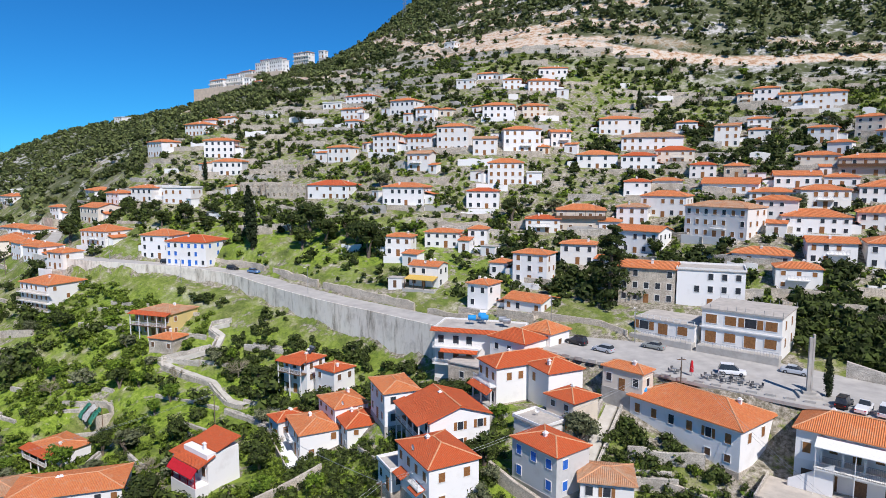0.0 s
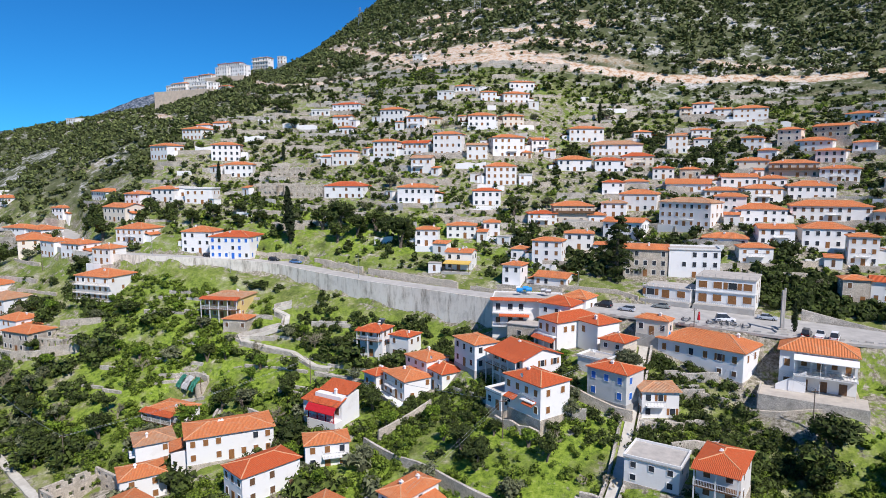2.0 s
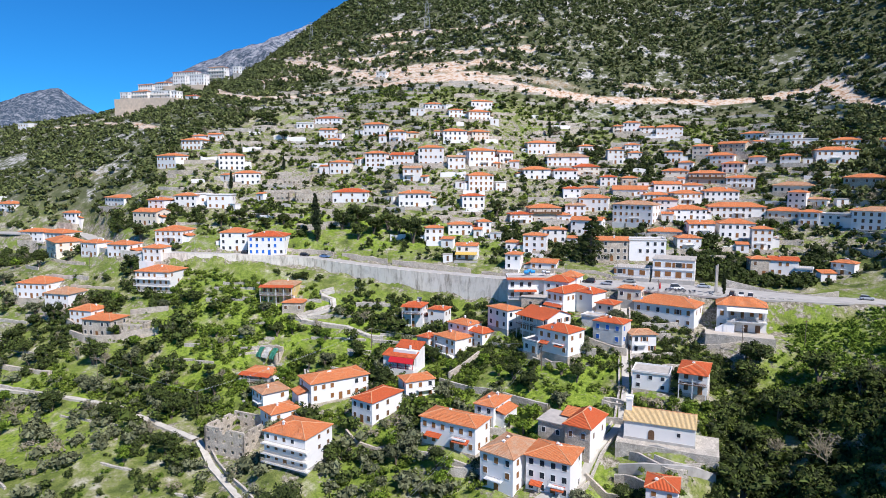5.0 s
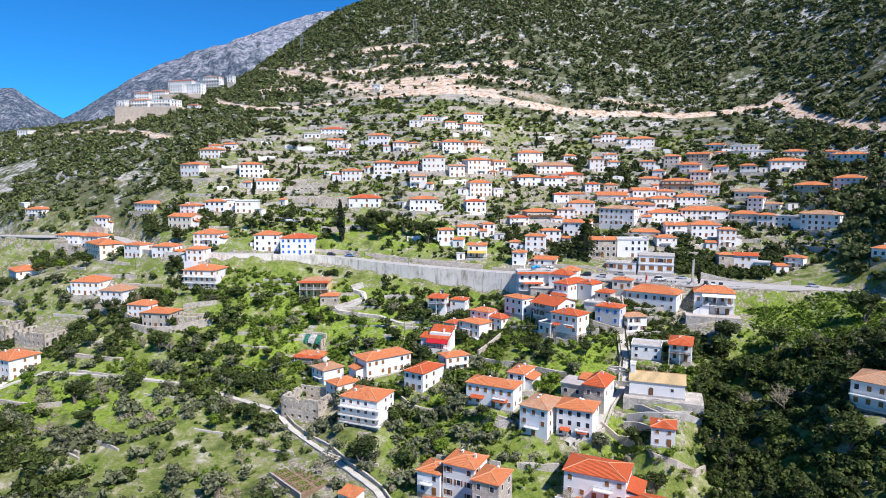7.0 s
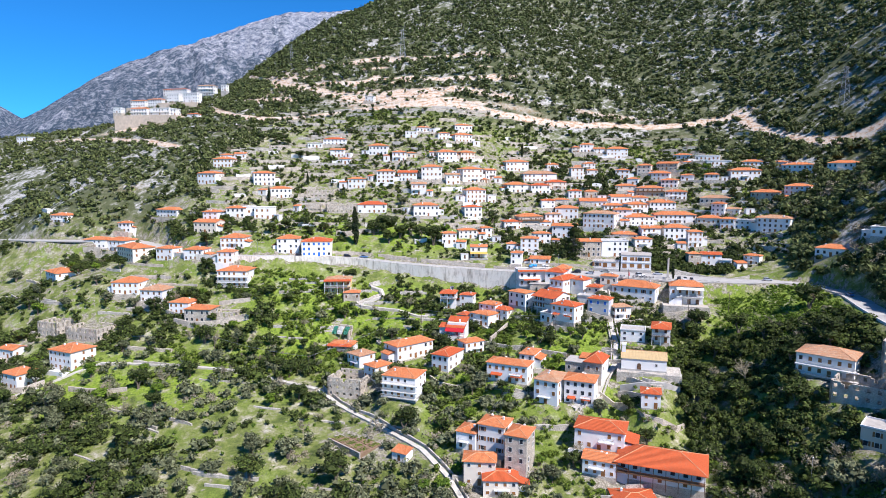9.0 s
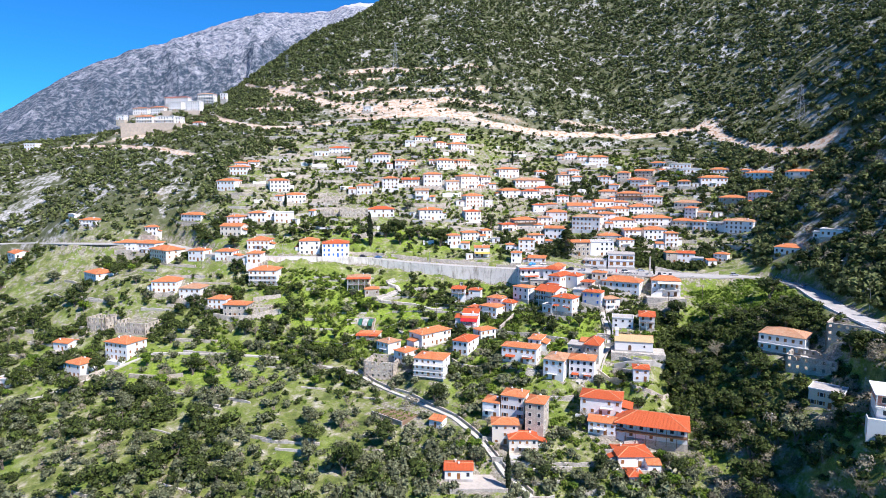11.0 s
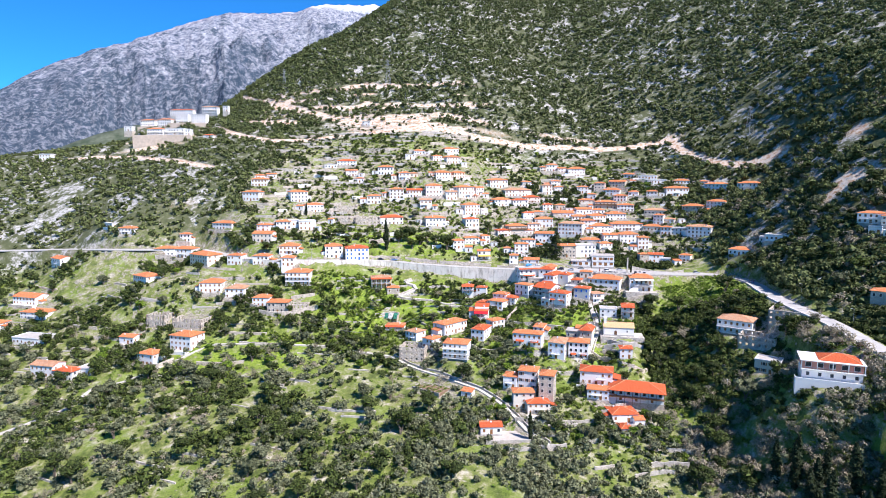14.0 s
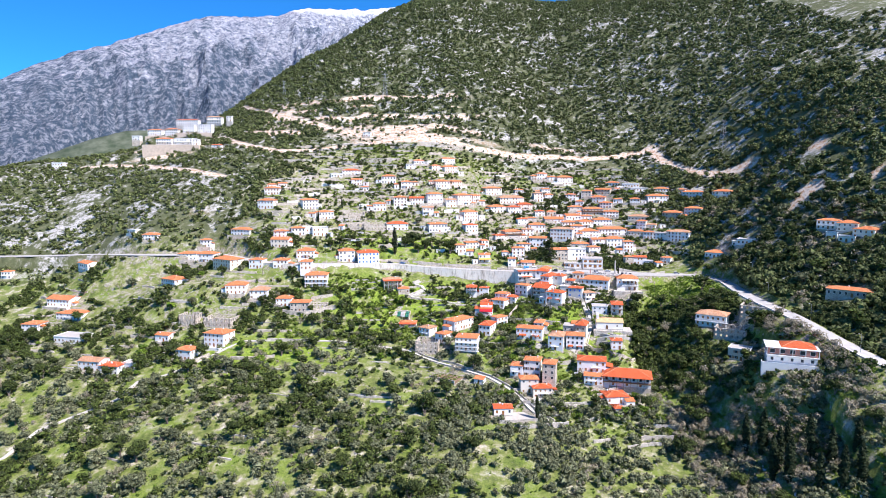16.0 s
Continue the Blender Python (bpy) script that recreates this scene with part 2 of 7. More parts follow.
# ---------------------------------------------------------------- the relief of the hillside
ROAD = [(-575, 62.5, 0), (-425, 47.5, 4), (-381.25, 43.75, 5.5), (-352.5, 27.5, 7.5), (-327.5, 16.25, 8.75), (-300, 17.5, 8.75), (-277.5, 27.5, 8.25), (-257.5, 17.5, 7), (-240, 2.5, 6.12), (-222.5, -8.75, 6), (-197.5, -11.25, 5.5), (-175, -5, 4.75), (-156.25, 1.25, 4.12), (-135, 4.38, 3.25), (-116.25, 1.25, 2), (-93.75, -3.5, 1.12), (-73.75, -6, 0.5), (-52.5, -9.38, 0.12), (-36.25, -12.12, 0), (-2.5, -12.5, 0), (25, -16.25, -0.5), (50, -18.12, -1), (67.5, -16.25, -1.25), (80, -25, -1.25), (84.38, -45, -1.25), (79.38, -75, -1.25), (76.25, -102.5, -1.75), (75, -143.75, -2), (76, -170, -4.5), (82.5, -196.25, -9.38), (97.5, -225, -16.25), (120, -275, -25), (150, -375, -40)]
DIRT_ROAD = [(-444, 246), (-401, 240), (-371, 230), (-348, 256), (-300, 202), (-266, 179), (-236, 181), (-215, 188), (-200, 198), (-166, 199), (-132, 204),
             (-111, 210), (-67.5, 208), (-10, 216), (25, 224), (58.75, 225), (92.5, 228), (120, 225), (122, 198), (135, 162), (151, 130), (175, 112)]
UPPER_TRACK = [(-356, 362), (-328, 328), (-285, 288), (-252, 260), (-216, 236), (-182, 215)]
LEFT_TRACK = [(-479, 204), (-449, 204), (-400, 186), (-342, 148), (-300, 119)]
PATHS = [[(-328, -188), (-309, -172), (-305, -152), (-291, -142), (-276, -131), (-272, -115), (-258, -109), (-231, -83.75), (-224, -78.75), (-195, -80), (-160, -82.5), (-122, -95)],
         [(-122, -95), (-112, -104), (-102, -111), (-88, -121.5), (-76.5, -130.5), (-67, -142), (-61, -152), (-56.5, -160.5), (-47, -171)],
         [(-90, -35), (-95, -35), (-105, -31.25), (-115, -31.25), (-125, -31.25), (-120, -27.5), (-114, -22.5), (-116, -18.75), (-122, -17.5), (-116, -13.75)],
         [(-10, -27.5), (-10, -37.5), (-10, -56.25), (-10, -70), (-11.25, -80), (-16.25, -92.5), (-21.25, -104), (-30, -112)]]
XS = np.array([-700, -575, -475, -400, -338, -281, -231, -188, -144, -100, -62, -25, -2, 20, 45, 78, 112, 162, 238, 375], float)
SECTIONS = []


def section(y, *heights):
    """One west-east section through the relief: its heights at XS."""
    SECTIONS.append((y, heights))


section(-500.0, -167, -162, -160, -157, -154, -151, -147, -144, -141, -138, -134, -131, -129, -127, -124, -120, -116, -109, -95, -57)
section(-350.0, -129, -125, -123, -120, -115, -111, -108, -105, -103, -101, -98, -95, -92, -88, -84, -77, -70, -62, -47, -12)
section(-250.0, -106, -102, -98, -92, -87, -82, -78, -75, -72, -70, -69, -69, -70, -67, -58, -42, -27, -12, 4, 31)
section(-188.0, -92, -87, -82, -76, -71, -66, -61, -57, -54, -52, -53, -56, -58, -55, -40, -18, -1, 15, 36, 67)
section(-144.0, -80, -76, -71, -64, -60, -55, -50, -47, -43, -43, -42, -43, -44, -40, -25, -7, 7, 28, 57, 94)
section(-106.0, -69, -64, -60, -53, -48, -45, -42, -39, -37, -36, -32, -32, -35, -34, -15, -2, 12, 38, 76, 117)
section(-75.0, -59, -54, -51, -44, -40, -38, -32, -30, -30, -27, -24, -21, -23, -26, -16, -2, 17, 50, 93, 135)
section(-48.0, -50, -45, -42, -36, -33, -24, -20, -19, -21, -22, -19, -12, -14, -16, -12, -1, 22, 62, 109, 149)
section(-30.0, -44, -38, -36, -31, -26, -9, -10, -9, -12, -16, -15, -6, -7, -9, -8, 2, 26, 70, 119, 158)
section(-18.0, -40, -33, -32, -27, -19, -6, -2, -2, -6, -10, -11, -2, -4, -6, -6, 3, 29, 75, 124, 164)
section(-8.0, -36, -29, -28, -24, -13, -4, 4, 4, -1, -4, -5, 0, -1, -3, -4, 4, 31, 78, 128, 168)
section(4.0, -32, -25, -23, -21, -3, -2, 11, 10, 5, 3, 2, 3, 2, 0, -1, 6, 33, 82, 132, 173)
section(18.0, -27, -19, -18, -16, 8, 5, 19, 16, 13, 9, 6, 6, 6, 5, 3, 9, 35, 83, 135, 179)
section(50.0, -14, -5, -2, 1, 29, 32, 39, 29, 25, 22, 16, 12, 16, 16, 15, 20, 34, 72, 138, 189)
section(88.0, 0, 12, 18, 28, 47, 56, 55, 47, 43, 40, 32, 28, 28, 27, 26, 32, 36, 58, 142, 201)
section(125.0, 14, 33, 39, 50, 64, 71, 70, 65, 64, 60, 46, 42, 40, 40, 44, 50, 51, 74, 153, 211)
section(175.0, 28, 60, 63, 73, 84, 90, 90, 89, 91, 85, 74, 64, 63, 62, 62, 66, 70, 95, 165, 228)
section(238.0, 35, 76, 87, 96, 105, 113, 117, 119, 122, 120, 114, 105, 100, 96, 93, 93, 99, 123, 180, 250)
section(312.0, 29, 68, 94, 116, 134, 151, 163, 165, 168, 173, 170, 157, 148, 141, 138, 140, 148, 170, 214, 281)
section(412.0, 14, 52, 96, 142, 186, 220, 225, 223, 228, 232, 226, 213, 206, 202, 203, 210, 221, 242, 273, 326)
section(538.0, -3, 41, 89, 140, 195, 245, 284, 309, 320, 320, 313, 304, 300, 297, 296, 298, 304, 316, 339, 380)
section(675.0, -11, 37, 89, 140, 192, 243, 287, 322, 350, 368, 372, 369, 367, 365, 363, 361, 362, 368, 384, 418)
section(875.0, -11, 39, 87, 128, 164, 198, 225, 247, 267, 286, 302, 318, 327, 335, 343, 354, 365, 379, 401, 440)
YS = np.array([s[0] for s in SECTIONS], float)
ZS = np.array([s[1] for s in SECTIONS], float)


def weights(xs, x):
    x = np.clip(x, xs[0], xs[-1])
    i = np.clip(np.searchsorted(xs, x) - 1, 0, len(xs) - 2)
    h = xs[i + 1] - xs[i]
    u = (x - xs[i]) / h
    w, r = np.zeros((len(x), len(xs))), np.arange(len(x))
    w[r, i] += 2 * u**3 - 3 * u * u + 1
    w[r, i + 1] += -2 * u**3 + 3 * u * u
    for j, c in ((i, (u**3 - 2 * u * u + u) * h), (i + 1, (u**3 - u * u) * h)):
        lo, hi = np.maximum(j - 1, 0), np.minimum(j + 1, len(xs) - 1)
        np.add.at(w, (r, hi), c / (xs[hi] - xs[lo]))
        np.add.at(w, (r, lo), -c / (xs[hi] - xs[lo]))
    return w


def near(line, x, y):
    """Distance to a line of points, and the line's height there."""
    best, z = np.full(x.shape, 1e9), np.zeros(x.shape)
    for a, b in zip(line[:-1], line[1:]):
        vx, vy = b[0] - a[0], b[1] - a[1]
        u = np.clip(((x - a[0]) * vx + (y - a[1]) * vy) / (vx * vx + vy * vy), 0, 1)
        d = np.hypot(x - a[0] - u * vx, y - a[1] - u * vy)
        m = d < best
        best = np.where(m, d, best)
        if len(a) > 2:
            z = np.where(m, a[2] + u * (b[2] - a[2]), z)
    return best, z


def half_width(x, y):
    return 4.6 + 6.5 * np.exp(-(((x - 8) / 36) ** 2)) * (y > -50)


PADS = [(-123, -58, 11, -30.4), (-3.7, -110, 8, -28.4), (-92, -73, 11, -25.6), (-111, -76, 8, -29.4), (-101, -88.5, 8, -29.8), (-87.4, -104, 11, -30.6), (-74.5, -83.5, 10, -25.6), (-66, -73, 8, -22.8), (-50, -94, 11, -26.2),
        (-43, -83.5, 9, -23.9), (-35.7, -103.5, 10, -29.6), (-25.8, -104.5, 8, -29.2), (-21, -91, 9, -24.6), (2, -70.5, 13, -16.8), (-46, -138, 8, -39.2), (-21, -125, 10, -36.2), (-74, -58, 7, -20.9), (-66, -163, 9, -47.9), (-1, -91, 13, -22.2), (25, -37, 12, -10.4), (-26, -27, 7, -7.4), (-47, -38, 6, -11.2), (57, -177, 22, -16.2), (50, -109, 11, -15.6), (53, -126, 10, -18.2), (69, -121, 8, -9.4), (48, -144, 8, -24),
        (-425, 268, 17, 110.5), (-403, 264, 14, 110.5), (-374, 261, 17, 113), (-392, 281, 16, 122), (-365, 290, 17, 123)]
ROAD_X, ROAD_Y = [p[0] for p in ROAD[:22]], [p[1] for p in ROAD[:22]]


def relief(x, y):
    x, y = np.asarray(x, float), np.asarray(y, float)
    fx, fy = x.ravel(), y.ravel()
    n = np.einsum("ij,jk,ik->i", weights(YS, fy), ZS, weights(XS, fx))
    d, zr = near(ROAD, fx, fy)
    # the bank falls away sharply below the retaining wall
    drop = np.interp(fx, [-168, -152, -100, -62, -50, -44], [0, 3.2, 5.2, 6.8, 6.4, 0]) * (fy < np.interp(fx, ROAD_X, ROAD_Y))
    off = d - half_width(fx, fy)
    n = np.where(drop > 0, np.minimum(n, zr - drop * np.clip(1.1 - off / 34, 0, 1) - 0.1 * np.clip(off, 0, 30)), n)
    for px, py, pr, pz in PADS:
        k = np.exp(-((np.hypot(fx - px, fy - py) / pr) ** 4))
        n = n * (1 - k) + pz * k
    u = np.clip((d - half_width(fx, fy) + np.where((drop > 0) & (n < zr), 2.6, 0.0)) / np.where(n > zr, 3.0, np.where(fx > 60, np.clip((zr - n) * 1.5, 2.0, 45.0), 2.0)), 0, 1)
    u = u * u * (3 - 2 * u)
    return (zr * (1 - u) + n * u).reshape(x.shape)


def z_at(x, y):
    return float(relief(np.array([x]), np.array([y]))[0])


# ---------------------------------------------------------------- mesh helpers


def part(name, bm, material, parent=None, label=""):
    me = bpy.data.meshes.new(name)
    bm.to_mesh(me)
    bm.free()
    return mesh_part(name, me, material, parent, label)


def mesh_part(name, me, material, parent=None, label=""):
    if material and not me.materials:
        me.materials.append(material)
    ob = new(name, me)
    if parent:
        ob.parent = parent
    return tagged(ob, label)


def add_box(bm, x0, x1, y0, y1, z0, z1):
    v = [bm.verts.new(p) for p in ((x0, y0, z0), (x1, y0, z0), (x1, y1, z0), (x0, y1, z0), (x0, y0, z1), (x1, y0, z1), (x1, y1, z1), (x0, y1, z1))]
    for f in ((3, 2, 1, 0), (4, 5, 6, 7), (0, 1, 5, 4), (1, 2, 6, 5), (2, 3, 7, 6), (3, 0, 4, 7)):
        bm.faces.new([v[i] for i in f])


def box(*a):
    bm = bmesh.new()
    add_box(bm, *a)
    return bm


def boxes(*rows):
    bm = bmesh.new()
    for r in rows:
        add_box(bm, *r)
    return bm


def data_mesh(name, verts, faces, smooth=False):
    me = bpy.data.meshes.new(name)
    me.from_pydata(verts, [], faces)
    me.update()
    if smooth:
        me.polygons.foreach_set("use_smooth", [True] * len(me.polygons))
    return me


def leaf_mesh(name, corners):
    """Loose leaves from an array (n, 3, 3)."""
    n = len(corners)
    me = bpy.data.meshes.new(name)
    me.vertices.add(n * 3)
    me.vertices.foreach_set("co", np.ascontiguousarray(corners, dtype=np.float32).ravel())
    me.loops.add(n * 3)
    me.loops.foreach_set("vertex_index", np.arange(n * 3, dtype=np.int32))
    me.polygons.add(n)
    me.polygons.foreach_set("loop_start", np.arange(0, n * 3, 3, dtype=np.int32))
    me.update(calc_edges=True)
    return me


def limb(bm, a, b, r0, r1, sides=5):
    a, b = Vector(a), Vector(b)
    ax = (b - a).normalized()
    u = ax.orthogonal().normalized()
    v = ax.cross(u)
    rings = []
    for p, r in ((a, r0), (b, r1)):
        rings.append([bm.verts.new(p + (u * math.cos(6.2832 * k / sides) + v * math.sin(6.2832 * k / sides)) * r) for k in range(sides)])
    for k in range(sides):
        bm.faces.new((rings[0][k], rings[0][(k + 1) % sides], rings[1][(k + 1) % sides], rings[1][k]))


def thing(name, x, y, z, yaw, label, category, group=""):
    ob = new(name)
    ob.matrix_basis = pose(x, y, z, 0, 0, yaw)
    ob.empty_display_size = 0.5
    return tagged(ob, label, category, group)


# ---------------------------------------------------------------- ground
HOUSES = []          # footprints: x, y, radius


def axis_lines(lo, hi, step, far):
    a = list(np.arange(lo, hi + 0.01, step))
    s = step
    while a[-1] < far:
        s *= 1.25
        a.append(a[-1] + s)
    s = step
    while a[0] > -far:
        s *= 1.25
        a.insert(0, a[0] - s)
    return np.array(a)


def bare_earth(x, y):
    """How far the ground is dug open: along the tracks and in the cuttings beside them."""
    e = np.zeros(x.shape)
    for line, w in ((DIRT_ROAD, 4.6), (UPPER_TRACK, 3.6), (LEFT_TRACK, 3.4)):
        e = np.maximum(e, np.exp(-((near(line, x, y)[0] / w) ** 2)))
    for cx, cy, rx, ry, k in ((-185, 222, 60, 12, 0.5), (-120, 214, 50, 10, 0.5), (-235, 262, 45, 16, 0.45), (-60, 222, 45, 9, 0.45), (110, 226, 36, 12, 0.55), (-285, 300, 40, 22, 0.4),
                              (-395, 210, 40, 9, 0.75), (60, 205, 50, 8, 0.35), (146, -27, 18, 10, 0.8), (172, 10, 9, 16, 0.6), (176, -50, 12, 9, 0.5), (-170, 250, 70, 10, 0.35), (-330, 110, 35, 20, 0.3), (-300, 60, 40, 14, 0.35), (-270, 262, 40, 20, 0.5), (-210, 240, 60, 9, 0.6), (-90, 236, 70, 8, 0.55), (20, 238, 60, 7, 0.55)):
        e = np.maximum(e, k * np.exp(-(((x - cx) / rx) ** 2) - ((y - cy) / ry) ** 2))
    zone = np.exp(-(((x + 190) / 150) ** 4) - ((y - 262 + 0.12 * (x + 190)) / 62) ** 4)
    z = relief(x, y)
    streak = np.array([noise.noise((a * 0.011, c * 0.11, 4.0)) + 0.5 * noise.noise((a * 0.04, c * 0.3, 9.0)) for a, c in zip(x, z)]) if len(x) < 200000 else 0
    return np.maximum(e, 0.75 * zone * np.clip(streak * 5 + 0.1, 0, 1))


def build_ground():
    gx, gy = axis_lines(-480, 220, 2.6, 4600), axis_lines(-290, 390, 2.6, 4600)
    X, Y = np.meshgrid(gx, gy)
    Z = np.zeros(X.shape)
    for r in range(len(gy)):
        Z[r] = relief(X[r], Y[r])
    out = np.maximum(np.maximum(-700 - X, X - 375), np.maximum(-500 - Y, Y - 875))
    Z = Z - np.clip(out, 0, 800) * 0.25
    rough = np.array([noise.noise((x * 0.09, y * 0.09, 0.3)) * 0.6 + noise.noise((x * 0.3, y * 0.3, 1.7)) * 0.25 for x, y in zip(X.ravel(), Y.ravel())]).reshape(X.shape)
    d, _ = near(ROAD, X.ravel(), Y.ravel())
    flat = np.clip((d.reshape(X.shape) - half_width(X, Y)) / 4, 0, 1)
    Z = Z + rough * flat - 0.12 * (1 - flat)
    nx, ny = len(gx), len(gy)
    idx = np.arange(nx * ny).reshape(ny, nx)
    faces = np.stack([idx[:-1, :-1], idx[:-1, 1:], idx[1:, 1:], idx[1:, :-1]], -1).reshape(-1, 4)
    me = data_mesh("ground", np.stack([X.ravel(), Y.ravel(), Z.ravel()], 1).tolist(), faces.tolist(), True)
    x, y = X.ravel(), Y.ravel()
    dirt = np.zeros(x.shape)
    for hx, hy, hr in HOUSES:
        dirt += np.exp(-((x - hx) ** 2 + (y - hy) ** 2) / (hr + 2.5) ** 2)
    dirt = np.maximum(np.clip(dirt, 0, 1), 0.66 * np.exp(-(((x + 65) / 215) ** 6) - ((y - 90) / 88) ** 6))
    dirt = np.maximum(dirt, 0.42 * np.exp(-(((x + 290) / 85) ** 4) - ((y + 8) / 60) ** 4))
    dirt = np.maximum(dirt, np.exp(-(np.maximum(near(ROAD, x, y)[0] - half_width(x, y), 0) / 1.2) ** 2))
    for p in PATHS:
        dirt = np.maximum(dirt, 1.2 * np.exp(-(near(p, x, y)[0] / 1.6) ** 2))
    earth = bare_earth(x, y)
    wild = np.maximum(np.clip((y - 172) / 35, 0, 1), np.maximum(np.clip((-245 - x) / 30, 0, 1) * np.clip((y - 18) / 25, 0, 1), np.clip((x - 86) / 16, 0, 1)))
    lush = np.zeros(x.shape)
    for cx, cy, rx, ry in ((-118, -45, 75, 38), (54, -50, 30, 32), (-38, -72, 45, 45), (-205, -92, 60, 22), (-120, 25, 60, 18)):
        lush = np.maximum(lush, np.exp(-(((x - cx) / rx) ** 4) - ((y - cy) / ry) ** 4))
    a = me.color_attributes.new("zone", "FLOAT_COLOR", "POINT")
    a.data.foreach_set("color", np.stack([dirt * (1 - 0.55 * lush), earth, wild, lush], 1).astype(np.float32).ravel())
    ob = mesh_part("ground", me, GROUND)
    tagged(ob, "rocky green hillside with terraces and bare earth", "hillside", kind="structure")


def ribbon(name, line, half, lift, material, label, kind="structure", follow=False, steps=3.0):
    pts = [Vector((*p[:2], p[2] if len(p) > 2 else 0)) for p in line]
    fine = []
    for i in range(len(pts) - 1):
        p0, p1, p2, p3 = pts[max(i - 1, 0)], pts[i], pts[i + 1], pts[min(i + 2, len(pts) - 1)]
        n = max(2, int((p2 - p1).length / steps))
        for k in range(n):
            u = k / n
            fine.append(0.5 * ((2 * p1) + (p2 - p0) * u + (2 * p0 - 5 * p1 + 4 * p2 - p3) * u * u + (3 * p1 - p0 - 3 * p2 + p3) * u**3))
    fine.append(pts[-1])
    return fine


def build_road():
    fine = ribbon("road", ROAD, 4, 0, ROADM, "")
    v, f = [], []
    for i, p in enumerate(fine):
        t = (fine[min(i + 1, len(fine) - 1)] - fine[max(i - 1, 0)]).normalized()
        nrm = Vector((-t.y, t.x, 0))
        w = float(half_width(np.array([p.x]), np.array([p.y]))[0]) - 0.5
        for s, dz in ((-1, -0.5), (-1, 0.06), (1, 0.06), (1, -0.5)):
            v.append(p + nrm * w * s + Vector((0, 0, dz)))
        if i:
            a = 4 * (i - 1)
            for k in range(3):
                f.append((a + k, a + k + 1, a + 5 + k, a + 4 + k))
    tagged(mesh_part("road", data_mesh("road", [tuple(q) for q in v], f), ROADM), "pale worn village road winding across the slope", "road", kind="structure")
    # retaining wall and parapet on the downhill side
    v, f = [], []
    k0 = None
    for i, p in enumerate(fine):
        t = (fine[min(i + 1, len(fine) - 1)] - fine[max(i - 1, 0)]).normalized()
        nrm = Vector((t.y, -t.x, 0))
        w = float(half_width(np.array([p.x]), np.array([p.y]))[0]) - 0.45
        if not (-240 < p.x < -33 or (p.x > 70 and p.y > -250)):
            k0 = None
            continue
        q = p + nrm * w
        low = max(min(z_at(*(p + nrm * (w + 2.5)).xy), p.z - 0.6) - 1.0, p.z - (13 if p.x < 0 else 1.0))
        top = p.z + (0.55 if p.x < 0 else 0.45)
        base = len(v)
        for a, z in ((0.0, low), (0.45, low), (0.35, top), (0.0, top)):
            v.append((q.x + nrm.x * a, q.y + nrm.y * a, z))
        if k0 is not None:
            for j in range(4):
                f.append((k0 + j, k0 + (j + 1) % 4, base + (j + 1) % 4, base + j))
        k0 = base
    tagged(mesh_part("retaining_wall", data_mesh("retaining_wall", v, f), RETAIN), "tall stained concrete retaining wall below the road", "wall", kind="structure")


def retain_material():
    m = Mat("retaining_concrete", 0.95)
    pos = m.n.new("ShaderNodeMapping")
    pos.inputs["Scale"].default_value = (0.5, 0.5, 0.1)
    m.l.new(m.geo.outputs["Position"], pos.inputs[0])
    s = m.n.new("ShaderNodeTexNoise")
    s.inputs["Scale"].default_value, s.inputs["Detail"].default_value, s.inputs["Roughness"].default_value = 1.0, 9, 0.72
    m.l.new(pos.outputs[0], s.inputs["Vector"])
    c = m.ramp(s.outputs[0], (0.34, (0.30, 0.27, 0.22)), (0.43, (0.58, 0.53, 0.45)), (0.5, (0.74, 0.69, 0.60)), (0.7, (0.80, 0.76, 0.69)))
    c = m.mix(m.grey(m.noise(0.25, 6, 0.7), 0.5, 0.7, 0.0, 0.6), c, (0.36, 0.33, 0.28))
    return m.color(c).bump(m.noise(3, 5), 0.4, 0.06).m


RETAIN = retain_material()

# ---------------------------------------------------------------- houses


def roof_faces(w, d, rise, kind, over):
    """Corner lists of the roof's planes in local coordinates, eaves at z = 0."""
    x, y = w / 2 + over, d / 2 + over
    A, B, Cc, D = (-x, -y), (x, -y), (x, y), (-x, y)
    p = lambda q, z=0.0: Vector((q[0], q[1], z))
    if kind == "gable":
        r0, r1 = Vector((-x, 0, rise)), Vector((x, 0, rise))
        return [[p(A), p(B), r1, r0], [p(Cc), p(D), r0, r1]], (r0, r1)
    if w >= d:
        r0, r1 = Vector((-x + y, 0, rise)), Vector((x - y, 0, rise))
        return [[p(A), p(B), r1, r0], [p(B), p(Cc), r1], [p(Cc), p(D), r0, r1], [p(D), p(A), r0]], (r0, r1)
    r0, r1 = Vector((0, -y + x, rise)), Vector((0, y - x, rise))
    return [[p(A), p(B), r0], [p(B), p(Cc), r1, r0], [p(Cc), p(D), r1], [p(D), p(A), r0, r1]], (r0, r1)


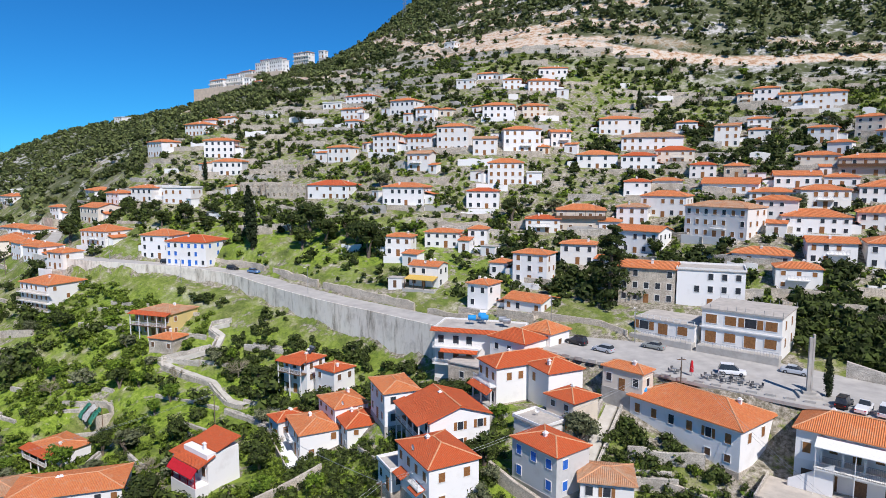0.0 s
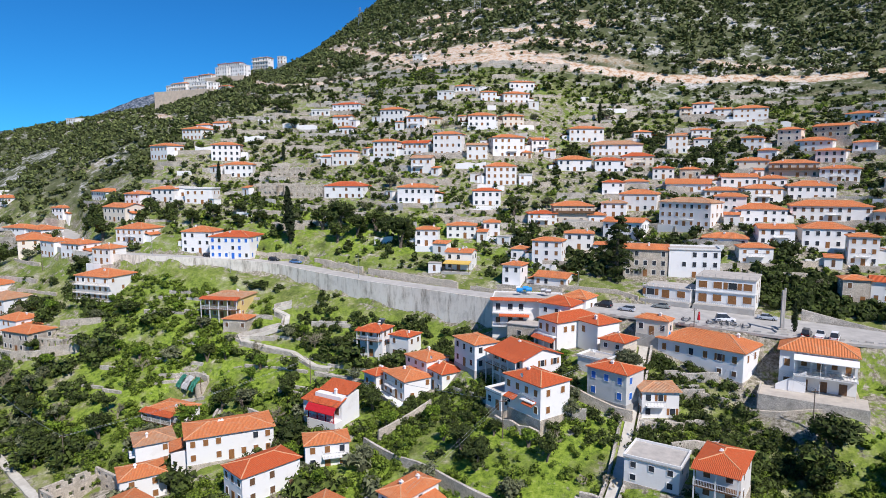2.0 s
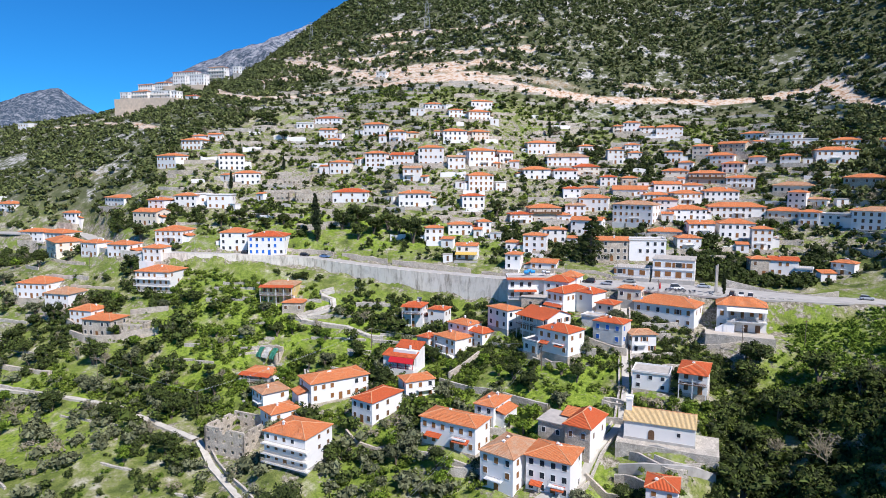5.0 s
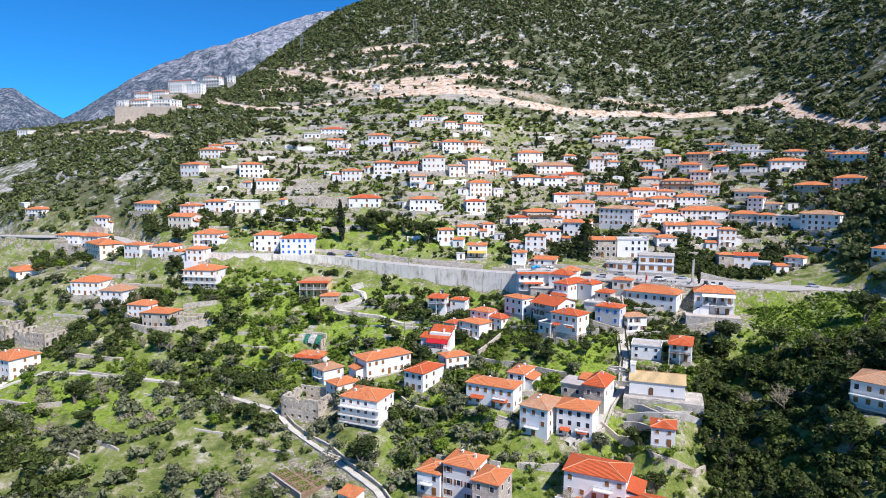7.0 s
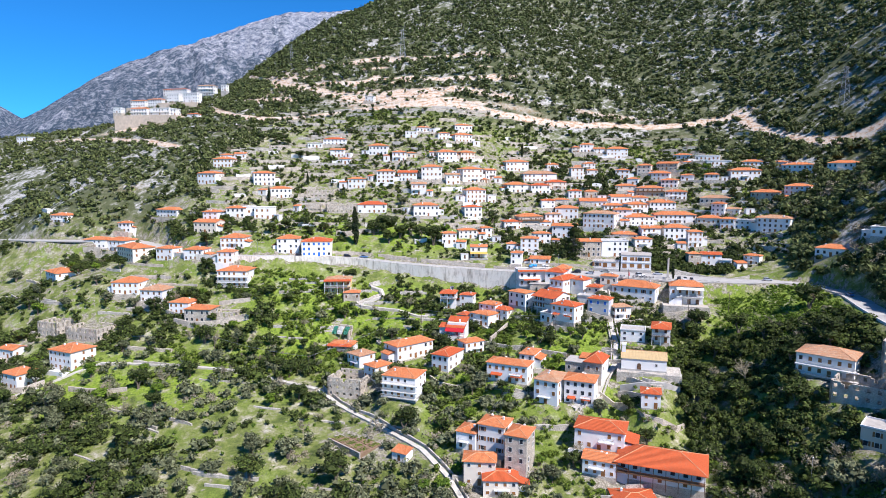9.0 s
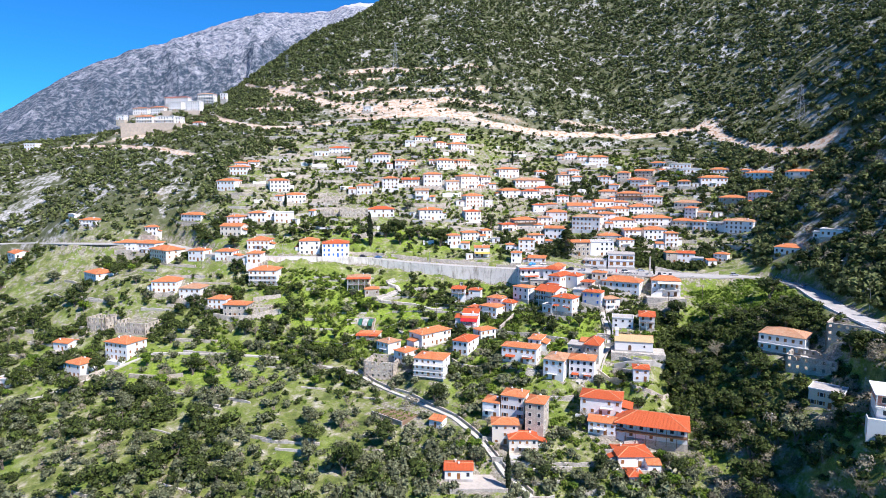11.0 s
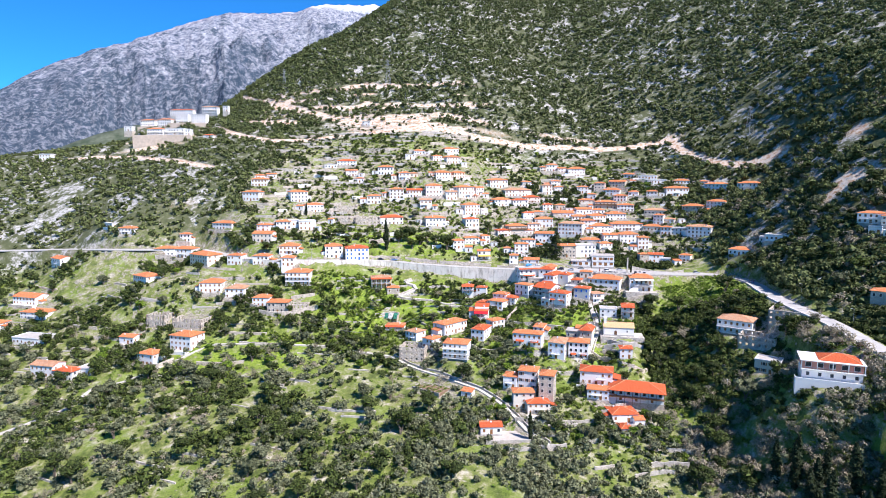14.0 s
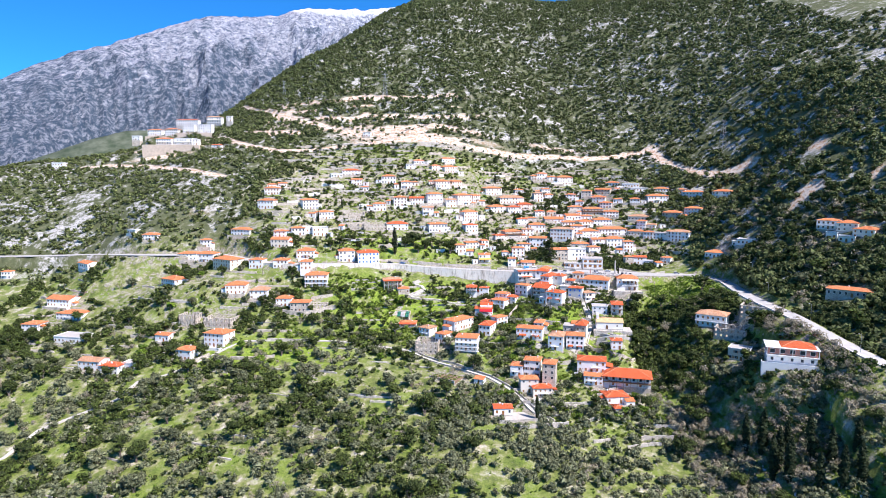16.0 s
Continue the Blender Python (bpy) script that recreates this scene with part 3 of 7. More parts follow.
def roof(w, d, h, rise, kind, material, parent, over=0.45):
    planes, (r0, r1) = roof_faces(w, d, rise, kind, over)
    bm = bmesh.new()
    uv = bm.loops.layers.uv.new("UVMap")
    t = 0.16
    lift = Vector((0, 0, h))
    for pl in planes:
        top = [bm.verts.new(q + lift + Vector((0, 0, t))) for q in pl]
        low = [bm.verts.new(q + lift) for q in pl]
        f = bm.faces.new(top)
        e = (pl[1] - pl[0]).normalized()
        n = e.cross(pl[-1] - pl[0]).normalized()
        up = n.cross(e)
        for lp in f.loops:
            q = lp.vert.co - lift
            lp[uv].uv = (q.dot(e), q.dot(up))
        bm.faces.new(low[::-1])
        bm.faces.new((low[0], low[1], top[1], top[0]))
        if kind == "gable":
            for i, j in ((1, 2), (3, 0)):
                bm.faces.new((low[i], low[j], top[j], top[i]))
    ob = part("roof", bm, material, parent)
    caps = bmesh.new()
    segs = [(r0, r1)]
    if kind != "gable":
        x, y = w / 2 + over, d / 2 + over
        for cx, cy in ((-x, -y), (x, -y), (x, y), (-x, y)):
            segs.append((Vector((cx, cy, 0)), r0 if (cx < 0 if w >= d else cy < 0) else r1))
    for a, b in segs:
        if (b - a).length < 0.3:
            continue
        ax = (b - a).normalized()
        side = ax.cross(Vector((0, 0, 1))).normalized() * 0.13
        upv = Vector((0, 0, 0.1))
        ring = []
        for q in (a, b):
            q = q + lift + Vector((0, 0, t))
            ring.append([caps.verts.new(q + side), caps.verts.new(q + upv + side * 0.5), caps.verts.new(q + upv - side * 0.5), caps.verts.new(q - side)])
        for k in range(3):
            caps.faces.new((ring[0][k], ring[0][k + 1], ring[1][k + 1], ring[1][k]))
    part("ridge_tiles", caps, RIDGE, ob)
    return ob


RIDGE = plain("ridge_tile", (0.66, 0.36, 0.20), (0.52, 0.22, 0.10), 0.85)
WIN = {}


def shared(key, make):
    if key not in WIN:
        WIN[key] = make()
    return WIN[key]


def mesh_of(bm, name, material):
    me = bpy.data.meshes.new(name)
    bm.to_mesh(me)
    bm.free()
    me.materials.append(material)
    return me


def frame_mesh(a, b, fill):
    """A raised window surround, sill included, round a set-back pane: one connected mesh."""
    bm = bmesh.new()
    o, y0, y1, y2 = 0.1, 0.02, -0.07, -0.015
    rings = [[bm.verts.new((sx * (a + ox), y, sz * (b + ox))) for sx, sz in ((-1, -1), (1, -1), (1, 1), (-1, 1))] for ox, y in ((o, y0), (o, y1), (0, y1), (0, y2))]
    for r in range(3):
        for k in range(4):
            bm.faces.new((rings[r][k], rings[r][(k + 1) % 4], rings[r + 1][(k + 1) % 4], rings[r + 1][k]))
    f = bm.faces.new(rings[3])
    f.material_index = 1
    me = mesh_of(bm, "window", TRIM)
    me.materials.append(fill)
    return me


FILL = {"wood": WOOD, "blue": BLUEPAINT, "dark": DARKWOOD, "glass": GLASS, "open": GLASS}


def window(parent, x, y, z, turn, style, w=1.0, h=1.35, fine=False):
    """style: glass, open (shutters folded back), or closed shutters of wood, dark or blue."""
    a, b = w / 2, h / 2
    ob = new("window", shared(("window", style, w, h), lambda: frame_mesh(a, b, FILL[style])))
    ob.parent = parent
    ob.matrix_basis = pose(x, y, z, 0, 0, turn)
    if fine and style == "open":
        for s in (-1, 1):
            lo, hi = sorted((s * (a + 0.11), s * (a + 0.11 + a)))
            new("shutter", shared(("leaf", s, w, h), lambda: mesh_of(box(lo, hi, -0.07, -0.01, -b, b), "shutter", WOOD))).parent = ob
    if fine and style in ("wood", "blue", "dark"):
        for s in (-1, 1):
            lo, hi = sorted((s * 0.015, s * (a - 0.01)))
            new("shutter", shared(("shut", style, s, w, h), lambda: mesh_of(box(lo, hi, -0.055, -0.02, -b, b), "shutter", FILL[style]))).parent = ob
    return ob


def chimney(parent, x, y, z, rng):
    h = rng.uniform(0.45, 0.95)
    bm = boxes((x - 0.26, x + 0.26, y - 0.22, y + 0.22, z - 1.2, z + h), (x - 0.36, x + 0.36, y - 0.32, y + 0.32, z + h, z + h + 0.1), (x - 0.2, x + 0.2, y - 0.18, y + 0.18, z + h + 0.1, z + h + 0.3))
    part("chimney", bm, WHITE, parent)


def balcony(parent, x, y, z, w, deep=1.2):
    ob = part("balcony", box(x - w / 2, x + w / 2, y - deep, y + 0.05, z - 0.16, z), TRIM, parent)
    rows = [(x - w / 2, x + w / 2, y - deep, y - deep + 0.05, z + 0.95, z + 1.0), (x - w / 2, x - w / 2 + 0.05, y - deep, y, z + 0.95, z + 1.0), (x + w / 2 - 0.05, x + w / 2, y - deep, y, z + 0.95, z + 1.0)]
    n = int(w / 0.25)
    rows += [(q, q + 0.03, y - deep + 0.01, y - deep + 0.04, z, z + 0.96) for q in np.linspace(x - w / 2, x + w / 2 - 0.03, n)]
    part("railing", boxes(*rows), METAL, ob)


def railing(parent, x0, x1, y, z, material, name="railing"):
    part(name, boxes((x0, x1, y, y + 0.05, z + 0.95, z + 1.02), (x0, x1, y, y + 0.05, z + 0.1, z + 0.15), *[(q, q + 0.035, y + 0.005, y + 0.045, z, z + 0.97) for q in np.linspace(x0, x1 - 0.035, max(3, int((x1 - x0) / 0.22)))]), material, parent)


def lean_to(name, parent, x0, x1, y0, y1, z0, z1, material):
    """A sloping roof sheet from the wall at y1, z1 down to y0, z0."""
    bm = bmesh.new()
    uv = bm.loops.layers.uv.new("UVMap")
    rows = []
    for dz in (0.12, 0.0):
        rows.append([bm.verts.new(c) for c in ((x0, y0, z0 + dz), (x1, y0, z0 + dz), (x1, y1, z1 + dz), (x0, y1, z1 + dz))])
    faces = [rows[0], rows[1][::-1]] + [(rows[1][k], rows[1][(k + 1) % 4], rows[0][(k + 1) % 4], rows[0][k]) for k in range(4)]
    for q in faces:
        f = bm.faces.new(q)
        for lp in f.loops:
            lp[uv].uv = (lp.vert.co.x, lp.vert.co.y)
    return part(name, bm, material, parent)


def features(ob, kind, w, d, h, fh, floors):
    y = -d / 2
    top = (floors - 1) * fh
    if kind == "gallery":
        deep = 1.9
        g = part("gallery", box(-w / 2, w / 2, y - deep, y - 0.02, top - 0.15, top + 0.05), DARKWOOD, ob)
        railing(g, -w / 2, w / 2, y - deep, top + 0.05, TRIM)
        for q in np.linspace(-w / 2 + 0.15, w / 2 - 0.15, max(3, round(w / 2.4))):
            part("post", box(q - 0.1, q + 0.1, y - deep, y - deep + 0.2, -3, h), TRIM, ob)
        lean_to("gallery_roof", ob, -w / 2 - 0.3, w / 2 + 0.3, y - deep - 0.4, y - 0.1, h - 0.15, h + 0.45, TILE_RED)
    if kind == "balconies":
        for fl in range(floors):
            z = fl * fh + (0.4 if fl == 0 else 0)
            g = part("balcony", boxes((-w / 2, w / 2 + 1.3, y - 1.4, y - 0.02, z - 0.18, z)), TRIM, ob)
            railing(g, -w / 2, w / 2 + 1.3, y - 1.4, z, CREAM)
    if kind in ("awning", "yellow"):
        lean_to("awning", ob, -w / 2, w / 2, y - 3.0, y - 0.05, fh * 0.85, fh * 1.1, YELLOWCLOTH if kind == "yellow" else REDM)
        part("terrace", box(-w / 2 - 0.3, w / 2 + 0.3, y - 3.2, y - 0.05, -3, 0.05), CONC, ob)
        for q in np.linspace(-w / 2 + 0.1, w / 2 - 0.1, 4):
            part("post", box(q - 0.06, q + 0.06, y - 2.9, y - 2.78, 0.05, fh * 0.88), DARKWOOD, ob)
    if kind == "porch":
        for x0, x1 in ((-w * 0.38, -w * 0.1), (w * 0.12, w * 0.4)):
            lean_to("porch_roof", ob, x0, x1, y - 1.5, y - 0.05, fh * 0.8, fh, TILE_RED)
        balcony(ob, w * 0.22, y, fh + 0.05, min(4.0, w * 0.35))


REDM = plain("red_cloth", (0.55, 0.02, 0.03), (0.42, 0.015, 0.02), 0.7)
COUNT = [0]
LABELS = {"o": "whitewashed house with weathered orange tile roof", "r": "whitewashed house with bright red tile roof", "f": "white flat-roofed concrete house on the slope",
          "s": "old rubble stone house on the slope", "d": "house with dark timber upper floor and tile roof", "y": "yellow plastered old house with tile roof and timber porch"}


def house(x, y, z, yaw, w, d, h, style="o", rooftype=None, wins=None, wallmat=None, roofmat=None, rise=None, label=None, name="house", down=4.0, feature=""):
    COUNT[0] += 1
    rng = random.Random(COUNT[0] * 7 + 3)
    HOUSES.append((x, y, max(w, d) / 2))
    ob = thing(name, x, y, z, yaw, label or LABELS[style], "house", "houses of the village")
    wm = wallmat or {"o": WHITE, "r": WHITE, "f": WHITE, "s": STONE, "d": CREAM, "y": YELLOW}[style]
    look_of = random.Random(COUNT[0] * 31 + 5)
    if style in "or" and not wallmat and look_of.random() < 0.07:
        wm = IVORY
    kind = rooftype or {"f": "flat"}.get(style, "gable" if rng.random() < 0.12 else "hip")
    rm = roofmat or {"r": TILE_RED}.get(style, TILE_OLD)
    if style == "o" and not roofmat and look_of.random() < 0.1:
        rm = TILE_BROWN
    if y > 12:
        d *= 0.84
    rise = rise or max(0.9, min(w, d) * 0.5 * rng.uniform(0.27, 0.37))
    over = rng.uniform(0.3, 0.5)
    bm = box(-w / 2, w / 2, -d / 2, d / 2, -0.3, h)
    if kind == "gable":
        for s in (-1, 1):
            q = [bm.verts.new(c) for c in ((s * w / 2, -d / 2, h), (s * w / 2, d / 2, h), (s * w / 2, 0, h + rise * 0.97))]
            bm.faces.new(q if s > 0 else q[::-1])
    wall = part("wall", bm, wm, ob)
    part("foundation", box(-w / 2 - 0.08, w / 2 + 0.08, -d / 2 - 0.08, d / 2 + 0.08, -down, 0.15), STONE if rng.random() < 0.6 else CONC, ob)
    if kind == "flat":
        e = 0.22
        part("roof", boxes((-w / 2 - 0.2, w / 2 + 0.2, -d / 2 - 0.2, d / 2 + 0.2, h, h + 0.18)), SLAB, ob)
        part("parapet", boxes((-w / 2 - 0.2, w / 2 + 0.2, -d / 2 - 0.2, -d / 2, h + 0.18, h + 0.6), (-w / 2 - 0.2, w / 2 + 0.2, d / 2, d / 2 + 0.2, h + 0.18, h + 0.6),
                              (-w / 2 - 0.2, -w / 2, -d / 2, d / 2, h + 0.18, h + 0.6), (w / 2, w / 2 + 0.2, -d / 2, d / 2, h + 0.18, h + 0.6)), TRIM, ob)
    elif kind != "ruin":
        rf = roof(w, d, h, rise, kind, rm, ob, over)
        for _ in range(rng.choice((0, 1, 1, 1, 2))):
            cx, cy = rng.uniform(-0.3, 0.3) * w, rng.uniform(-0.25, 0.25) * d
            chimney(ob, cx, cy, h + rise * 0.62, rng)
    floors = max(1, round(h / 2.9))
    fh = h / floors
    st = "blue" if feature == "blue" else wins or rng.choice(("wood", "wood", "glass", "open", "wood", "dark"))
    if style == "s":
        st = rng.choice(("glass", "dark"))
    n = max(2, round(w / 2.7))
    ww, wh = (1.0, 1.35) if fh > 2.5 else (0.9, 1.0)
    for fl in range(floors):
        for i in range(n):
            if rng.random() < 0.1:
                continue
            wx = (i + 0.5) * w / n - w / 2
            if fl == 0 and i == n // 2:
                dm = shared(("door", st), lambda: mesh_of(box(-0.55, 0.55, -0.07, 0.02, 0, 2.1),
                                                               "door", BLUEPAINT if st == "blue" else WOOD))
                dr = new("door", dm)
                dr.parent = ob
                dr.matrix_basis = pose(wx, -d / 2, 0.12)
                continue
            window(ob, wx, -d / 2 - 0.004, fl * fh + fh * 0.55, 0, st if rng.random() < 0.85 else "glass", ww, wh, y < -30 and x > -100)
        m = max(1, round(d / 3.6))
        for side, turn in ((1, 90), (-1, -90)):
            for i in range(m):
                if rng.random() < 0.35:
                    continue
                window(ob, side * (w / 2 + 0.004), (i + 0.5) * d / m - d / 2, fl * fh + fh * 0.55, turn, st, ww, wh, y < -30 and x > -100)
    if feature:
        features(ob, feature, w, d, h, fh, floors)
    if style in "orf" and not feature and rng.random() < 0.5:
        deep, wide = rng.uniform(2.0, 3.8), w * rng.uniform(0.7, 1.25)
        yard = part("terrace", box(-wide / 2, wide / 2, -d / 2 - deep, -d / 2 - 0.1, -down, 0.05), rng.choice((STONE, CONC, STONE, WHITE)), ob)
        part("terrace_wall", boxes((-wide / 2, wide / 2, -d / 2 - deep - 0.12, -d / 2 - deep + 0.13, -down, rng.uniform(0.5, 0.95))), rng.choice((WHITE, STONE, STONE)), yard)
    if style in "or" and not feature and rng.random() < 0.4:
        s, aw, ad, ah = rng.choice((-1, 1)), rng.uniform(2.2, 3.6), d * rng.uniform(0.5, 0.8), h * rng.uniform(0.45, 0.65)
        x0, x1 = sorted((s * (w / 2 - 0.05), s * (w / 2 + aw)))
        an = part("annex", box(x0, x1, -ad / 2, ad / 2, -down, ah), WHITE, ob)
        bm = bmesh.new()
        uv = bm.loops.layers.uv.new("UVMap")
        zi, zo = ah + 0.9, ah + 0.1
        xi, xo = s * w / 2, s * (w / 2 + aw + 0.35)
        q = [Vector((xi, -ad / 2 - 0.3, zi)), Vector((xo, -ad / 2 - 0.3, zo)), Vector((xo, ad / 2 + 0.3, zo)), Vector((xi, ad / 2 + 0.3, zi))]
        for dz in (0.14, 0.0):
            vs = [bm.verts.new(c + Vector((0, 0, dz))) for c in q]
            f = bm.faces.new(vs)
            for lp in f.loops:
                lp[uv].uv = (lp.vert.co.y, lp.vert.co.x)
        part("annex_roof", bm, rm, an)
    if style in "or" and not feature and floors > 1 and rng.random() < 0.3:
        balcony(ob, rng.uniform(-0.15, 0.15) * w, -d / 2, fh + 0.05, min(w * 0.5, 4.5))
    if style == "d":
        part("upper_floor", boxes((-w / 2 - 0.25, w / 2 + 0.25, -d / 2 - 0.9, -d / 2 - 0.1, h - 2.6, h - 1.7), *[(q - 0.06, q + 0.06, -d / 2 - 0.9, -d / 2 - 0.78, h - 2.6, h) for q in np.linspace(-w / 2, w / 2, 6)]), DARKWOOD, ob)
    return ob



def ruin(x, y, z, yaw, w, d, h, name="ruined_house"):
    """Four roofless walls with empty window openings."""
    COUNT[0] += 1
    rng = random.Random(COUNT[0])
    HOUSES.append((x, y, max(w, d) / 2))
    ob = thing(name, x, y, z, yaw, "roofless ruined stone house with empty window openings", "ruin", "ruined houses")
    for length, turn, off in ((w, 0, d / 2), (d, 90, w / 2), (w, 180, d / 2), (d, 270, w / 2)):
        bm = bmesh.new()
        n = max(2, round(length / 2.6))
        floors = max(1, round(h / 2.9))
        fh = h / floors
        cell = length / n
        levels = [-4.0] + [q for fl in range(floors) for q in (fl * fh + 0.9, fl * fh + fh - 0.55)] + [h]
        for i in range(n):
            a = -length / 2 + i * cell
            o0, o1 = a + cell / 2 - 0.5, a + cell / 2 + 0.5
            broken = rng.random() < 0.25
            for k, (z0, z1) in enumerate(zip(levels[:-1], levels[1:])):
                last = k == len(levels) - 2
                if last and broken:
                    continue
                add_box(bm, a, o0, 0, 0.55, z0, z1)
                add_box(bm, o1, a + cell, 0, 0.55, z0, z1)
                if k % 2 == 0:
                    add_box(bm, o0, o1, 0, 0.55, z0, z1)
        bmesh.ops.remove_doubles(bm, verts=bm.verts, dist=0.001)
        wl_ = part("wall", bm, STONE, ob)
        wl_.matrix_basis = pose(0, 0, 0, 0, 0, turn) @ pose(0, -off, 0)
    return ob


def awning_house():
    """Three stacked red lean-to roofs over a front with a red blind."""
    ob = thing("house", -73.6, -58.6, -21.4, -8, "narrow house with stacked red tile roofs and a red blind", "house", "houses of the village")
    HOUSES.append((-74, -58, 6))
    part("wall", box(-3.8, 3.8, -2.6, 3.6, -3, 7.0), WHITE, ob)
    part("porch_floor", box(-4.0, 4.0, -5.2, -2.6, -3, 1.9), WHITE, ob)
    lean_to("roof", ob, -4.2, 4.2, -1.0, 4.0, 7.1, 8.4, TILE_RED)
    lean_to("lower_roof", ob, -4.2, 4.2, -4.6, -1.2, 5.3, 6.5, TILE_RED)
    lean_to("blind", ob, -4.0, 4.0, -5.9, -4.7, 3.9, 5.2, REDM)
    lean_to("side_roof", ob, -7.4, -4.3, -3.6, 1.4, 5.0, 6.0, TILE_RED)
    part("side_wall", box(-7.1, -3.9, -3.0, 1.2, -3, 5.0), WHITE, ob)
    for x in (-3.7, -1.2, 1.3, 3.6):
        part("post", box(x - 0.08, x + 0.08, -5.1, -4.94, 1.9, 5.0), REDM, ob)
    railing(ob, -3.8, 3.8, -5.15, 1.9, REDM)
    for x in (-2.4, 0.2, 2.5):
        window(ob, x, -2.604, 3.7, 0, "dark", 1.1, 1.7, True)
    chimney(ob, 1.4, -1.6, 7.3, random.Random(6))


def red_corner_house():
    """Rubble wing under a flat concrete roof, joined to a white one under a bright red hipped roof."""
    ob = thing("house", -19.6, -92.6, -25.0, -19, "rubble stone house with bright red hipped roof and flat wing", "house", "houses of the village")
    HOUSES.append((-19, -92, 6)), HOUSES.append((-26, -88, 5))
    part("wall", box(-3.0, 3.0, -5.2, 5.2, -3, 6.6), STONE, ob)
    part("side_wall", box(3.0, 3.06, -5.15, 5.2, -3, 6.6), WHITE, ob)
    roof(6.2, 10.6, 6.6, 2.4, "hip", TILE_RED, ob, 0.4)
    part("wing_wall", box(-10.4, -3.0, -3.6, 4.0, -4, 5.4), STONE, ob)
    part("wing_roof", box(-10.7, -3.0, -3.9, 4.3, 5.4, 5.65), SLAB, ob)
    lean_to("rear_roof", ob, -6.6, -2.9, 0.6, 5.0, 6.0, 7.0, TILE_OLD)
    for x in (-1.6, 1.4):
        window(ob, x, -5.204, 4.6, 0, "dark", 0.9, 1.3, True)
        window(ob, x, -5.204, 1.4, 0, "dark", 0.9, 1.2, True)
    for x in (-9.0, -5.4):
        window(ob, x, -3.604, 3.4, 0, "glass", 0.9, 1.2, True)
    for y in (-3.0, 2.6):
        window(ob, 3.064, y, 4.4, 90, "dark", 0.8, 1.3, True)
    chimney(ob, 0.6, 1.0, 8.4, random.Random(9))


house(-244.6, 60.6, 41.0, -9, 13.2, 10.9, 6.9, "o")
house(-246.0, 83.0, 51.6, 3, 12.2, 10.7, 5.7, "o")
house(-249.4, 93.1, 57.1, 7, 7.8, 6.9, 3.2, "o")
house(-240.6, 95.2, 57.5, 11, 7.4, 6.4, 3.7, "o")
house(-212.0, 66.0, 40.0, 31, 13.2, 9.8, 8.0, "o")
house(-197.8, 58.1, 32.4, 28, 12.5, 9.5, 6.2, "o")
house(-257.3, 37.4, 21.4, -19, 17.2, 12.0, 4.9, "o")
house(-285.7, 33.9, 12.5, -3, 7.9, 6.5, 5.8, "o")
house(-222.5, 15.2, 14.7, -5, 13.7, 11.6, 6.1, "o")
house(-225.4, 25.3, 21.3, -4, 9.4, 8.1, 4.6, "o")
house(-213.0, 29.2, 22.4, 13, 10.2, 8.9, 5.6, "o")
house(-207.2, 33.5, 24.3, 20, 7.3, 6.0, 4.1, "f")
house(-197.4, 33.4, 21.4, 20, 11.9, 9.8, 6.7, "f")
house(-294.1, 19.6, 4.7, 4, 13.2, 11.3, 5.0, "o")
house(-258.0, 0.1, 0.3, -33, 19.2, 12.0, 7.6, "o")
house(-234.4, -6.6, 2.1, -9, 10.0, 8.2, 6.3, "o")
house(-216.2, -10.6, 2.9, -1, 10.3, 8.8, 5.7, "o")
house(-198.1, -13.2, 2.3, 3, 8.3, 7.3, 5.6, "o")
house(-189.0, -22.5, -8.1, 2, 15.0, 12.0, 8.2, "o", feature="balconies")
house(-201.8, 4.0, 8.2, 5, 12.7, 11.2, 5.4, "o")
house(-172.8, 6.7, 5.2, 14, 11.6, 9.8, 8.0, "o")
house(-157.1, 7.3, 4.1, 13, 15.5, 12.0, 7.9, "r", feature="blue")
ruin(-173.4, 48.8, 25.1, 13, 9.2, 7.7, 4.6)
ruin(-156.3, 52.3, 24.3, 10, 18.5, 12.0, 5.4)
ruin(-175.4, 68.3, 32.9, 13, 17.0, 11.0, 4.6)
house(-138.6, 54.8, 24.1, 9, 16.9, 12.0, 5.3, "r")
house(-155.3, 80.9, 38.0, 9, 10.7, 8.8, 6.4, "o")
house(-170.9, 108.6, 54.2, 7, 7.1, 6.0, 3.6, "o")
house(-179.3, 118.5, 59.3, 7, 9.5, 8.0, 5.0, "o")
house(-186.6, 137.5, 68.0, 6, 16.7, 12.0, 4.6, "r")
house(-199.4, 129.2, 66.0, 13, 10.4, 8.5, 3.4, "f")
house(-150.9, 123.2, 60.3, 4, 12.8, 10.7, 6.9, "o")
house(-134.5, 115.4, 55.9, 5, 9.2, 7.6, 6.5, "o")
house(-126.9, 119.7, 58.5, 6, 6.3, 6.0, 3.4, "o")
house(-138.4, 90.7, 41.6, 7, 11.4, 9.4, 7.7, "o")
house(-124.5, 94.1, 42.5, 6, 12.2, 9.9, 5.9, "r")
house(-109.0, 95.3, 42.1, 11, 13.2, 10.1, 10.1, "o")
house(-114.3, 77.9, 34.5, 8, 9.2, 7.3, 6.7, "o")
house(-106.2, 55.6, 22.5, 13, 14.9, 11.4, 6.6, "o")
house(-88.4, 25.0, 9.4, 15, 8.1, 6.0, 5.9, "o")
house(-132.1, 147.6, 73.8, 8, 8.7, 6.9, 4.5, "f")
house(-125.2, 157.7, 78.4, 12, 9.7, 7.3, 3.7, "o")
house(-500.8, 208.6, 74.3, -3, 12.0, 9.7, 6.4, "f")
house(-180.9, 219.0, 108.1, -8, 7.7, 6.7, 4.7, "f")
